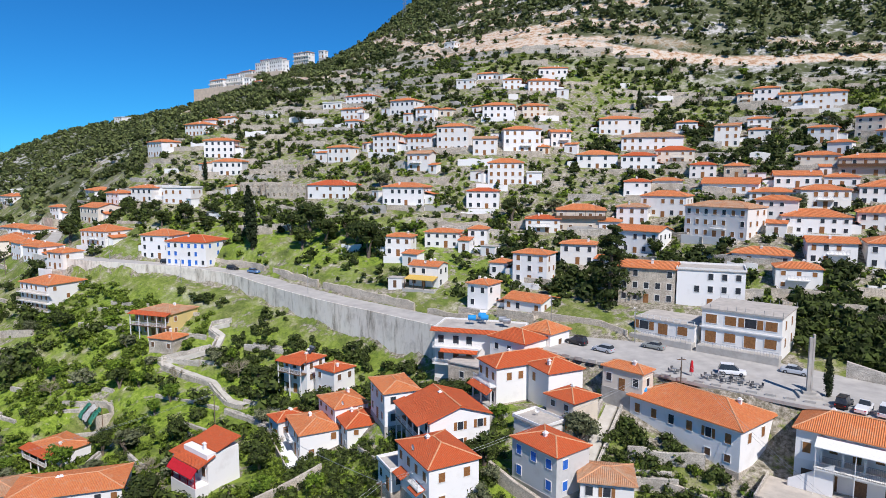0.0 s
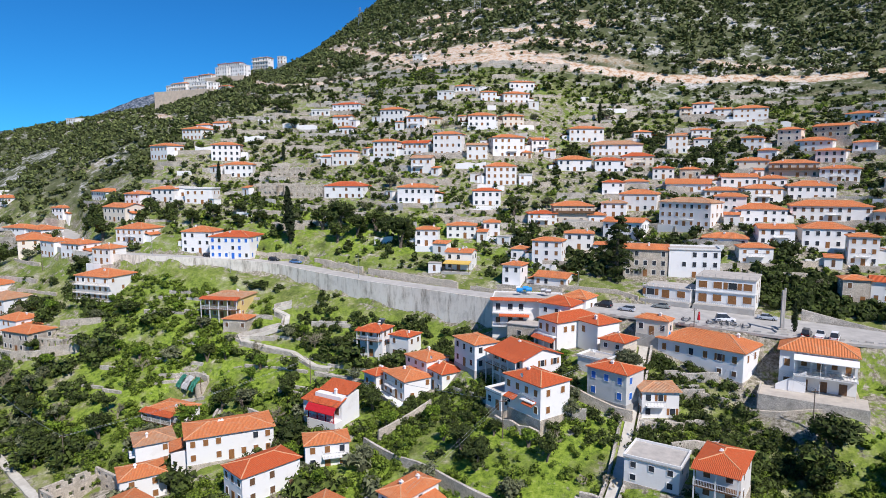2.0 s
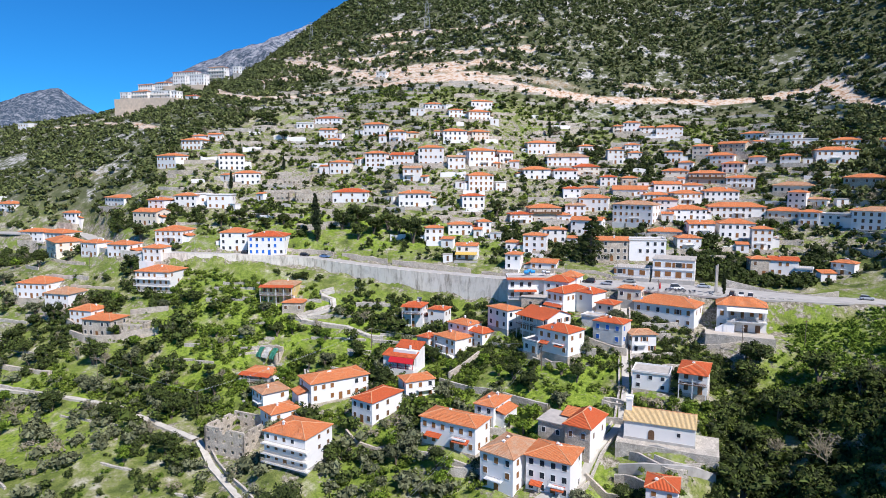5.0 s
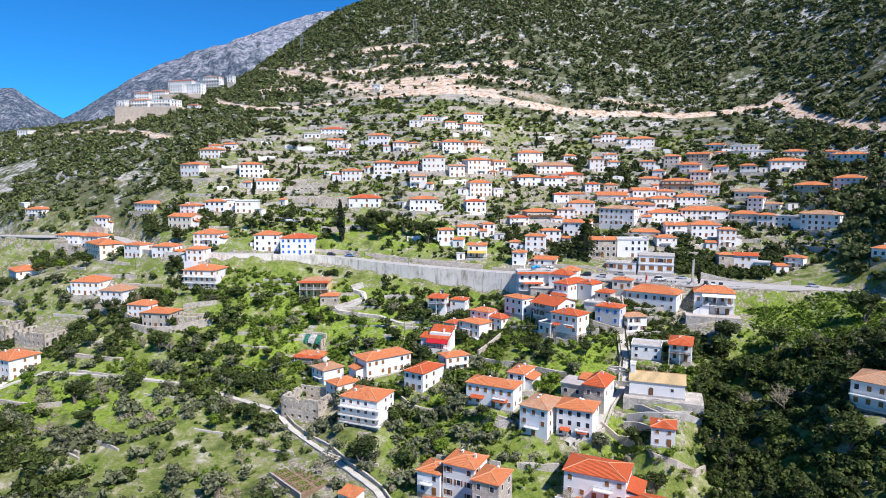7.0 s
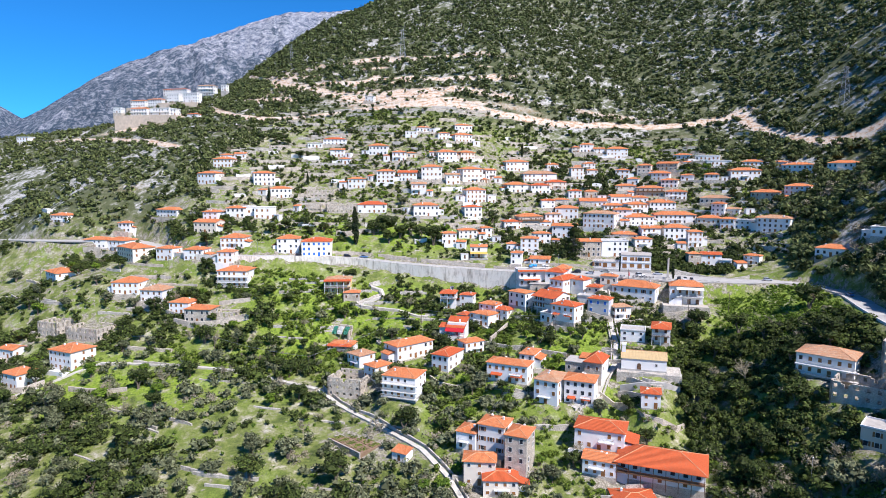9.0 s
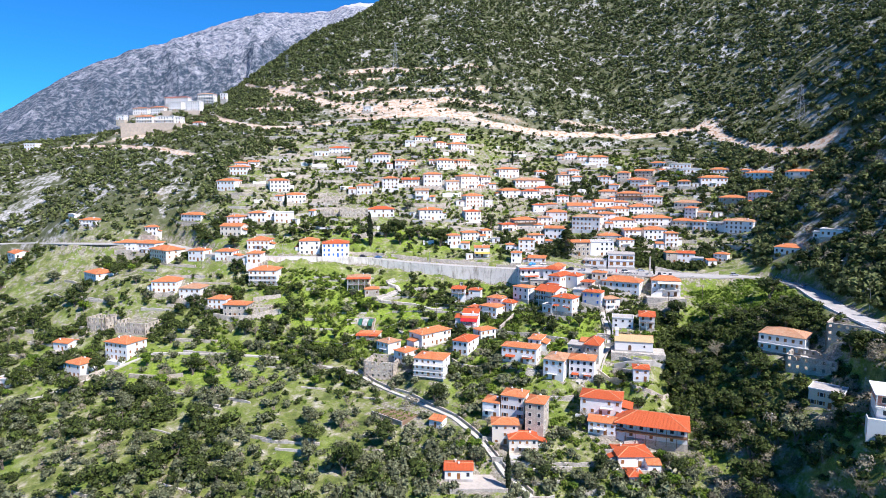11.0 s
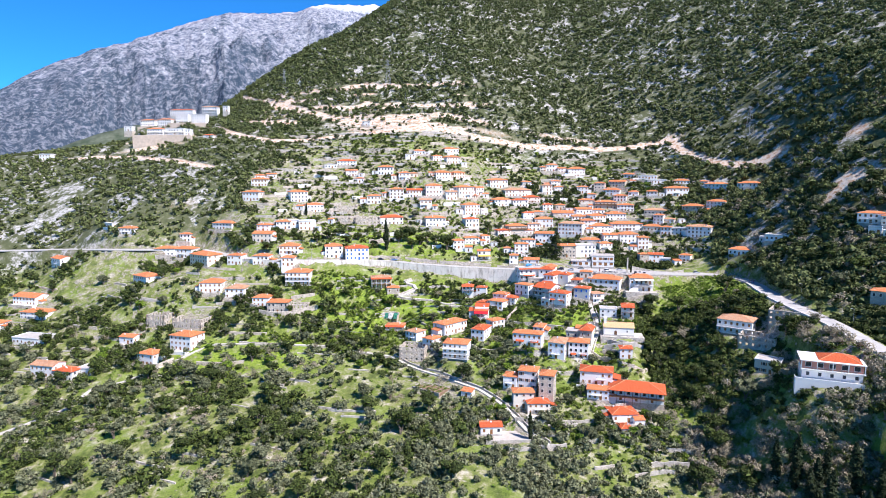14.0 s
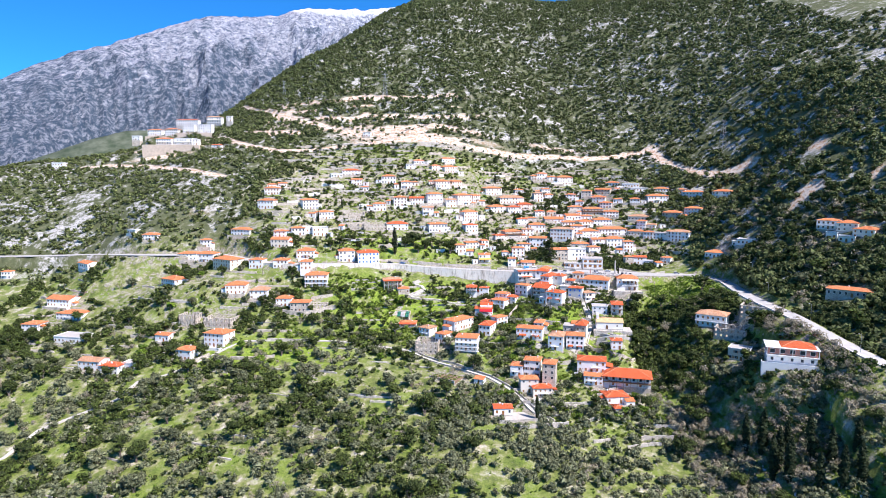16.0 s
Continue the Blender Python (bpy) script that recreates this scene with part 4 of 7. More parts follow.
house(-97.9, 172.7, 80.1, 26, 13.9, 11.3, 4.2, "o")
house(-108.8, 149.7, 72.3, 21, 8.5, 6.5, 4.9, "o")
house(-96.2, 154.9, 70.5, 31, 13.9, 11.6, 5.6, "o")
house(-103.4, 123.6, 57.0, 23, 13.6, 10.5, 5.6, "o")
house(-90.6, 131.1, 57.2, 35, 10.9, 9.3, 5.3, "o")
house(-95.1, 94.3, 40.5, 20, 9.2, 6.9, 6.6, "o")
house(-84.8, 104.8, 41.5, 31, 14.5, 12.0, 9.2, "o")
house(-72.9, 116.3, 43.7, 35, 8.1, 7.0, 6.4, "o")
house(-76.2, 106.6, 41.2, 35, 4.5, 6.0, 2.8, "o")
house(-79.5, 79.7, 29.5, 24, 12.7, 10.1, 8.0, "o")
house(-69.2, 81.4, 29.1, 23, 5.3, 6.0, 4.9, "f")
house(-79.3, 61.4, 21.7, 23, 10.8, 8.4, 6.2, "r")
house(-79.3, 34.9, 11.6, 18, 10.4, 7.7, 4.7, "o")
house(-69.1, 38.3, 11.8, 19, 5.8, 6.0, 5.6, "o")
house(-55.4, 55.4, 15.4, 21, 10.5, 8.5, 4.5, "r")
house(-45.3, 61.5, 15.6, 18, 14.6, 11.6, 7.1, "d")
house(-44.3, 21.5, 5.8, -1, 9.4, 7.3, 7.7, "o")
house(-54.0, 22.6, 6.2, 5, 5.2, 6.0, 4.1, "o")
house(-50.6, 5.2, 1.5, -5, 5.7, 6.0, 6.1, "o")
house(-38.6, 6.0, 2.0, -8, 9.8, 8.0, 2.7, "o")
house(-70.7, 12.1, 3.8, 4, 8.7, 6.9, 5.8, "o", feature="yellow")
house(-55.8, 140.5, 49.2, 21, 16.5, 12.0, 6.9, "o")
house(-39.1, 128.8, 42.1, 11, 22.8, 12.0, 5.6, "o")
house(-28.2, 116.9, 37.1, 11, 13.3, 10.3, 5.0, "r")
house(-38.9, 107.2, 34.4, 13, 12.4, 9.6, 5.7, "r")
house(-54.4, 106.2, 35.2, 21, 14.5, 11.7, 5.4, "o")
house(-29.8, 147.1, 50.1, 16, 8.1, 6.6, 4.2, "o")
house(-11.4, 177.9, 63.1, 5, 6.1, 6.0, 4.5, "o")
house(-3.2, 179.5, 63.4, 3, 10.1, 7.6, 6.3, "o")
house(5.8, 176.9, 62.0, 4, 8.0, 6.1, 4.4, "o")
house(18.4, 173.9, 58.6, 2, 15.3, 11.7, 7.4, "o")
house(-13.1, 135.8, 43.7, 11, 8.8, 7.0, 7.9, "o")
house(-3.3, 152.1, 50.2, 5, 8.4, 6.4, 4.8, "o")
house(-2.2, 140.5, 45.2, 6, 7.6, 6.0, 4.9, "o")
house(18.8, 140.0, 44.6, -8, 9.3, 6.9, 5.6, "o")
house(33.6, 139.6, 46.1, -20, 9.2, 7.4, 7.3, "o")
house(50.6, 145.0, 50.0, -26, 14.2, 11.7, 4.7, "s")
house(42.4, 130.2, 43.1, -23, 13.9, 11.3, 4.9, "o")
house(24.3, 127.3, 40.1, -15, 7.4, 6.0, 4.2, "o")
house(17.8, 116.4, 34.8, -5, 13.1, 9.4, 5.0, "o")
house(46.3, 117.3, 38.5, -19, 10.4, 8.2, 5.1, "o")
house(57.9, 119.7, 42.5, -22, 8.0, 6.3, 4.2, "o")
house(47.4, 103.8, 31.2, -14, 13.0, 9.7, 5.2, "o")
house(32.5, 110.5, 32.8, -8, 17.1, 12.0, 5.8, "d")
house(-5.8, 104.1, 32.1, 7, 7.7, 6.0, 4.2, "s")
house(-5.7, 91.1, 27.1, 0, 16.2, 11.8, 3.5, "o")
house(12.0, 99.4, 29.3, 8, 13.1, 10.5, 3.9, "o")
house(24.1, 99.4, 29.3, 5, 9.3, 7.4, 3.4, "o")
house(19.2, 82.5, 23.8, 13, 12.7, 10.6, 5.4, "o")
house(35.9, 90.5, 24.7, 2, 15.3, 12.0, 5.4, "o")
house(-16.2, 103.2, 32.1, 7, 8.4, 6.4, 4.6, "r")
house(-25.5, 91.6, 28.1, 6, 9.3, 6.9, 3.3, "o")
house(-33.8, 85.2, 26.1, 10, 8.5, 6.4, 5.0, "r")
house(-22.3, 75.4, 20.1, -4, 13.7, 10.4, 6.8, "o")
house(-30.9, 68.7, 18.2, 5, 9.2, 6.7, 5.4, "o")
house(-24.3, 52.7, 11.2, -11, 13.4, 10.8, 6.7, "o")
house(-35.9, 61.3, 15.6, 11, 6.2, 6.0, 3.8, "o")
house(-38.0, 38.4, 9.0, 12, 9.4, 7.2, 5.7, "o")
house(-3.5, 58.3, 16.3, -23, 18.0, 12.0, 8.5, "o")
house(8.9, 63.7, 19.3, -1, 10.1, 7.5, 7.5, "o")
house(6.4, 86.3, 25.6, 5, 12.7, 9.9, 2.7, "o")
house(17.6, 62.8, 18.1, 8, 15.8, 12.0, 4.7, "o")
house(39.1, 69.0, 18.6, 0, 23.4, 12.0, 5.3, "o")
house(21.3, 44.5, 12.7, 9, 10.2, 8.4, 5.1, "o")
house(35.3, 46.9, 12.0, 4, 13.8, 11.3, 6.1, "o")
house(43.2, 35.6, 8.5, -0, 7.5, 6.0, 8.3, "o")
house(7.4, 41.3, 11.9, -2, 12.9, 9.5, 2.7, "o")
house(15.1, 30.3, 8.2, 9, 9.2, 7.6, 4.9, "o")
house(-1.4, 19.2, 4.7, 8, 13.7, 10.8, 8.3, "f")
house(-14.3, 17.1, 4.8, 5, 12.2, 9.2, 8.0, "s")
house(57.8, 62.7, 18.5, -22, 12.6, 9.8, 4.1, "o")
house(65.0, 52.9, 17.0, -25, 7.3, 6.0, 5.7, "o")
house(74.2, 50.1, 17.1, -33, 11.2, 9.2, 5.0, "f")
house(65.1, 71.8, 22.8, -29, 7.4, 6.0, 7.5, "o")
house(72.8, 71.4, 24.1, -31, 8.4, 6.9, 3.2, "o")
house(68.5, 91.8, 29.0, -25, 16.6, 12.0, 3.9, "o")
house(63.5, 161.6, 57.7, -25, 11.7, 9.5, 3.3, "o")
house(78.0, 151.3, 56.6, -17, 15.8, 11.8, 3.3, "f")
house(81.7, 138.7, 53.0, -8, 15.5, 11.8, 3.2, "f")
house(71.1, 112.9, 41.6, -17, 8.7, 6.5, 5.6, "o")
house(91.3, 115.2, 42.7, -2, 18.0, 12.0, 7.1, "o")
house(103.0, 138.2, 52.8, -12, 12.6, 9.5, 2.9, "o")
house(80.1, 45.9, 17.9, -35, 4.5, 6.0, 6.1, "o")
house(38.1, 15.0, 1.0, 5, 6.2, 6.0, 6.4, "s")
house(46.7, 16.0, 1.4, -6, 9.5, 7.3, 5.7, "r")
house(53.3, 13.4, 1.3, -18, 5.4, 6.0, 3.1, "f")
house(66.1, 13.1, 2.7, -35, 7.4, 6.1, 4.4, "o")
house(124.6, 115.9, 47.3, -32, 17.3, 12.0, 6.0, "o")
house(117.7, 127.1, 51.9, -30, 8.1, 6.4, 3.3, "o")
house(95.2, 84.4, 30.6, -29, 15.4, 12.0, 6.1, "s")
house(111.7, 80.5, 33.1, -35, 13.3, 10.8, 7.3, "o")
house(85.5, 40.1, 16.4, -35, 16.0, 12.0, 7.7, "o")
house(145.5, 102.0, 47.8, -35, 16.7, 12.0, 6.3, "o")
house(92.1, -11.9, 10.4, -35, 12.5, 10.0, 3.8, "o")
house(103.2, -19.2, 19.3, -35, 5.2, 6.0, 3.4, "f")
house(109.3, -26.1, 20.9, -35, 15.1, 11.8, 3.8, "f")
house(-137.2, -19.9, -10.3, 11, 12.4, 10.5, 6.4, "y", feature="gallery", roofmat=TILE_BROWN)
house(-128.9, -25.5, -12.9, 12, 7.7, 6.4, 3.7, "s")
house(-81.6, -24.9, -15.6, -1, 7.1, 6.0, 7.6, "r", feature="gallery")
house(-72.8, -24.6, -15.3, -9, 6.3, 6.0, 6.3, "r")
house(-72.6, -39.8, -19.2, -23, 4.8, 6.0, 4.1, "r")
house(-63.4, -41.8, -19.0, -34, 10.4, 8.5, 5.1, "o")
house(-55.0, -39.0, -16.9, -35, 8.2, 6.9, 4.6, "r")
house(-123.7, -57.9, -30.2, -2, 10.4, 7.6, 4.6, "o", feature="gallery")
house(-110.7, -76.3, -30.0, -37, 7.8, 8.0, 5.7, "o", rooftype="hip", down=3)
house(-100.8, -88.5, -30.2, -36, 6.8, 8.4, 5.3, "o", rooftype="hip", down=3)
house(-87.4, -103.9, -30.4, -12, 12.4, 10.4, 7.5, "o", rooftype="hip", feature="balconies")
house(-91.7, -73.2, -25.6, 47, 17.6, 9.0, 5.9, "o", rooftype="hip", down=3, label="long whitewashed house with a broad weathered orange tile roof")
house(-74.5, -83.5, -26.4, -22, 7.2, 12.2, 6.0, "r", rooftype="hip", down=3, feature="plain")
house(-66.6, -73.4, -23.4, 38, 8.6, 6.0, 5.1, "o", rooftype="hip", down=3)
awning_house()
house(-50.4, -94.6, -26.8, -16, 15.0, 7.6, 6.7, "o", rooftype="hip", feature="porch")
house(-43.1, -83.6, -24.4, -18, 5.4, 9.4, 5.3, "o", rooftype="hip", down=3)
house(-35.7, -103.4, -30.4, -22, 8.4, 11.6, 8.4, "o", rooftype="hip", down=3)
house(-25.8, -104.6, -29.8, -14, 9.8, 8.6, 8.1, "o", rooftype="hip", feature="porch", down=3)
red_corner_house()
ruin(-110.1, -93.7, -34.9, -10, 13.5, 11.9, 7.3)
house(-5.6, -45.7, -13.9, 19, 7.2, 6.1, 5.6, "o")
house(6.7, -70.4, -16.3, -12, 6.6, 9.0, 5.8, "r", rooftype="hip", feature="gallery", down=5)
house(-3.6, -68.9, -17.0, -10, 9.0, 7.2, 4.4, "f", wins="glass", feature="plain", down=5, label="low flat concrete-roofed house with a bare roof terrace")
house(-3.7, -109.5, -28.6, -8, 6.0, 6.4, 5.0, "r", rooftype="hip", feature="plain", down=4)
house(-53.5, -130.0, -37.6, -16, 8.4, 8.0, 9.0, "o", rooftype="hip")
house(-61.5, -128.6, -37.6, -16, 6.4, 7.4, 5.7, "o", rooftype="hip")
house(-45.8, -138.1, -39.6, -16, 6.6, 8.6, 11.6, "s", rooftype="hip", label="tall rubble stone tower house with a tile roof")
house(-57.3, -141.7, -42.3, 2, 9.1, 6.7, 7.3, "o")
house(-51.2, -145.1, -43.4, 5, 9.8, 7.3, 4.9, "r")
house(-21.0, -124.8, -36.6, -13, 14.8, 10.0, 6.6, "r", rooftype="hip")
house(-22.0, -134.6, -40.4, -14, 9.6, 7.0, 4.6, "o", rooftype="gable")
house(50.3, -109.0, -15.3, -35, 15.9, 12.0, 6.6, "o", feature="balconies")
ruin(53.6, -125.5, -17.9, -35, 16.3, 12.0, 5.5)
house(49.2, -145.3, -24.1, -35, 10.0, 8.0, 5.6, "f", wallmat=CREAM, label="beige stone house with a flat concrete roof")
house(-72.5, -160.2, -46.7, 4, 9.1, 6.6, 3.2, "r")
house(-14.0, -146.1, -45.9, 6, 11.7, 9.8, 3.7, "r")
house(-15.2, -156.1, -48.4, 8, 4.5, 6.0, 3.2, "r")
ruin(69.3, -120.1, -9.1, -35, 15.8, 12.0, 7.5)
house(108.6, -136.4, 6.4, -40, 20.5, 9.0, 3.6, "s", rise=1.2)
house(138.0, -66.0, 35.0, -38, 12.5, 8.0, 5.6, "o", feature="balconies", down=7)
house(143.5, -76.5, 34.8, -40, 11.0, 9.0, 5.0, "o", feature="plain", down=7)
house(147.5, -88.5, 31.6, -60, 12.0, 10.0, 5.4, "o", rooftype="hip", feature="plain", down=7, wallmat=IVORY)
house(137.2, -86.0, 29.2, -40, 8.5, 6.0, 3.4, "f", feature="plain", down=6, wallmat=IVORY)
house(134.2, -76.0, 30.4, -38, 6.0, 5.0, 3.4, "f", feature="plain", down=6)
house(-290.4, -15.6, -9.1, -34, 15.7, 12.0, 5.1, "o")
house(-347.3, 48.7, 21.3, -35, 10.8, 10.5, 3.6, "f")
house(-328.5, 35.6, 17.7, -6, 12.3, 10.6, 4.7, "o")
house(-281.0, 20.7, 2.7, -9, 14.8, 12.0, 6.6, "o")
house(-242.7, -28.0, -12.1, 4, 13.8, 12.0, 6.1, "o")
house(-225.5, -33.0, -14.7, -2, 11.8, 10.4, 6.0, "o")
house(-206.8, -41.6, -18.1, -2, 10.1, 8.9, 5.4, "o")
house(-195.2, -46.5, -20.9, 0, 12.4, 9.0, 6.4, "s", rooftype="hip")
ruin(-182.5, -45.5, -19.2, 8, 9.6, 6.4, 3.4)
ruin(-265.6, -53.0, -28.3, -11, 11.8, 9.7, 7.2)
ruin(-244.4, -56.4, -28.2, -13, 19.3, 12.0, 6.1)
house(-239.2, -76.1, -35.5, -17, 14.0, 11.7, 8.2, "o")
house(-277.2, -65.6, -35.5, -13, 9.5, 7.8, 4.0, "o")
house(-253.6, -89.2, -40.5, -18, 10.8, 9.3, 6.3, "o")
house(-375.0, 27.6, -5.9, -35, 14.7, 12.0, 7.0, "o")
house(-372.0, -12.0, -24.1, -15, 19.3, 12.0, 5.1, "o")
house(-356.3, -27.9, -30.0, -11, 18.7, 12.0, 4.4, "o")
house(-375.1, -42.0, -34.7, -7, 11.4, 10.0, 4.8, "o")
house(-338.5, -60.4, -38.0, -12, 19.2, 12.0, 4.3, "f")
house(-306.0, -97.0, -45.2, -11, 14.0, 9.0, 6.4, "o")
house(-293.0, -100.0, -46.0, -11, 11.5, 8.5, 5.2, "r")
house(-284.0, -96.5, -44.6, -11, 8.0, 7.0, 4.0, "f")
house(-442.9, 33.9, -12.5, 2, 7.3, 6.4, 5.9, "o")

# ---------------------------------------------------------------- larger buildings


def hotel():
    """Two-storey block with a lower wing on a podium above the road."""
    ob = thing("hotel", 8.0, 2.6, 0.2, -9, "white two-storey flat-roofed hotel with brown shutters beside the road", "hotel")
    HOUSES.append((8, 3, 8)), HOUSES.append((-6, 4, 7))
    part("wall", box(-7, 7, -6, 6, 0, 7.9), WHITE, ob)
    part("roof", box(-7.25, 7.25, -6.25, 6.25, 7.9, 8.15), SLAB, ob)
    part("cornice", boxes((-7.3, 7.3, -6.3, -6.05, 4.35, 4.6)), TRIM, ob)
    for x in np.linspace(-7.1, 7.05, 10):
        for y in (-6.15, 6.0):
            part("railing_post", box(x, x + 0.06, y, y + 0.06, 8.15, 8.95), METAL, ob)
    for zf, kinds in ((6.15, "wwow"), (2.9, "dwdw")):
        for i, k in enumerate(kinds):
            wx = -5.25 + i * 3.5
            window(ob, wx, -6.004, zf - (0.25 if k == "d" else 0), 0, "open" if k == "o" else "wood", 2.0, 2.2 if k == "d" else 1.7, True)
    for y in (-3, 2.2):
        window(ob, 7.004, y, 6.1, 90, "wood", 1.1, 1.7, True)
        window(ob, 7.004, y, 2.9, 90, "wood", 1.1, 1.7, True)
    part("podium", box(-7.2, 7.2, -8.2, -6.0, -1.0, 1.1), CONC, ob)
    part("podium_railing", boxes((-7.2, 7.2, -8.15, -8.1, 1.95, 2.0), *[(x, x + 0.04, -8.15, -8.1, 1.1, 1.96) for x in np.linspace(-7.15, 7.1, 30)]), METAL, ob)
    wing = thing("hotel_wing", -6.0, 3.3, 0.2, -13, "low white flat-roofed wing with brown shutters and roof terrace", "hotel wing")
    part("wall", box(-6.2, 6.2, -4.6, 4.6, 0, 4.2), WHITE, wing)
    part("roof", box(-6.4, 6.4, -4.8, 4.8, 4.2, 4.4), SLAB, wing)
    part("roof_railing", boxes((-6.3, 6.3, -4.75, -4.7, 5.1, 5.16), *[(x, x + 0.12, -4.78, -4.66, 4.4, 5.1) for x in np.linspace(-6.3, 6.1, 10)]), TRIM, wing)
    for i, h in enumerate((1.7, 2.2, 1.7)):
        window(wing, -4.2 + i * 4.0, -4.604, 2.9 - (0.25 if h > 2 else 0), 0, "open" if i == 0 else "wood", 2.0, h, True)
    part("podium", box(-6.4, 6.4, -6.6, -4.6, -1.0, 1.1), CONC, wing)
    part("podium_railing", boxes((-6.4, 6.4, -6.55, -6.5, 1.95, 2.0), *[(x, x + 0.04, -6.55, -6.5, 1.1, 1.96) for x in np.linspace(-6.35, 6.3, 26)]), METAL, wing)


def chapel():
    ob = thing("chapel", -3.0, -90.4, -21.8, -8, "long white chapel with a pale yellow tile roof and bell gable", "chapel")
    HOUSES.append((-3, -90, 9))
    w, d, h = 15.2, 7.2, 4.2
    bm = box(-w / 2, w / 2, -d / 2, d / 2, 0, h)
    for s in (-1, 1):
        q = [bm.verts.new(c) for c in ((s * w / 2, -d / 2, h), (s * w / 2, d / 2, h), (s * w / 2, 0, h + 2.0))]
        bm.faces.new(q if s > 0 else q[::-1])
    part("wall", bm, WHITE, ob)
    part("plinth", box(-w / 2 - 0.12, w / 2 + 0.12, -d / 2 - 0.12, d / 2 + 0.12, -1, 0.5), CONC, ob)
    part("forecourt", box(-w / 2 - 1.5, w / 2 + 5, -d / 2 - 2.6, d / 2 + 1, -4, -0.1), DRYSTONE, ob)
    roof(w, d, h, 2.05, "gable", TILE_PALE, ob, 0.3)
    part("bell_gable", boxes((-7.5, -6.2, -1.2, -0.55, 5.0, 8.2), (-7.5, -6.2, 0.55, 1.2, 5.0, 8.2), (-7.6, -6.1, -1.3, 1.3, 8.2, 8.6)), WHITE, ob)
    part("bell_gable_cap", boxes((-7.7, -6.0, -0.7, 0.7, 8.6, 9.0)), WHITE, ob)
    bm = bmesh.new()
    arch = [(-0.65, 0), (0.65, 0), (0.65, 1.9)] + [(0.65 * math.cos(a), 1.9 + 0.65 * math.sin(a)) for a in np.linspace(0.3, 2.84, 7)] + [(-0.65, 1.9)]
    front = [bm.verts.new((x - 1.6, -d / 2 - 0.1, z + 0.2)) for x, z in arch]
    back = [bm.verts.new((x - 1.6, -d / 2 + 0.05, z + 0.2)) for x, z in arch]
    bm.faces.new(front)
    for i in range(len(arch)):
        j = (i + 1) % len(arch)
        bm.faces.new((front[i], front[j], back[j], back[i]))
    part("door", bm, DARKWOOD, ob)
    window(ob, 4.2, -d / 2 - 0.004, 2.4, 0, "glass", 0.7, 0.9)
    window(ob, w / 2 + 0.004, 0.4, 2.4, 90, "glass", 0.6, 0.8)


def big_house():
    ob = thing("house", -4.8, -135.2, -40.7, -15, "long white house with a broad red tile roof and timber gallery", "house", "houses of the village")
    HOUSES.append((-12, -136, 8)), HOUSES.append((0, -138, 8))
    part("wall", box(-12, 12, -5.4, 6.2, -1, 5.4), WHITE, ob)
    part("foundation", box(-12.1, 12.1, -5.5, 6.3, -5, 0.2), STONE, ob)
    roof(24.4, 14.4, 5.5, 2.9, "hip", TILE_RED, ob, 0.5)
    part("gallery_floor", box(-12, 12, -7.4, -5.4, 2.5, 2.7), DARKWOOD, ob)
    for x in np.linspace(-11.8, 11.8, 8):
        part("post", box(x - 0.09, x + 0.09, -7.3, -7.1, -1, 5.5), DARKWOOD, ob)
    part("railing", boxes((-12, 12, -7.38, -7.3, 3.5, 3.6), *[(x, x + 0.05, -7.36, -7.31, 2.7, 3.5) for x in np.linspace(-11.9, 11.8, 60)]), DARKWOOD, ob)
    for i in range(7):
        window(ob, -10.2 + i * 3.4, -5.404, 4.2, 0, "glass", 1.2, 1.5, True)
        if i % 2:
            window(ob, -10.2 + i * 3.4, -5.404, 1.3, 0, "wood", 1.1, 1.3, True)
    for y in (-3, 1, 4):
        window(ob, 12.004, y, 3.9, 90, "glass", 1.1, 1.4, True)


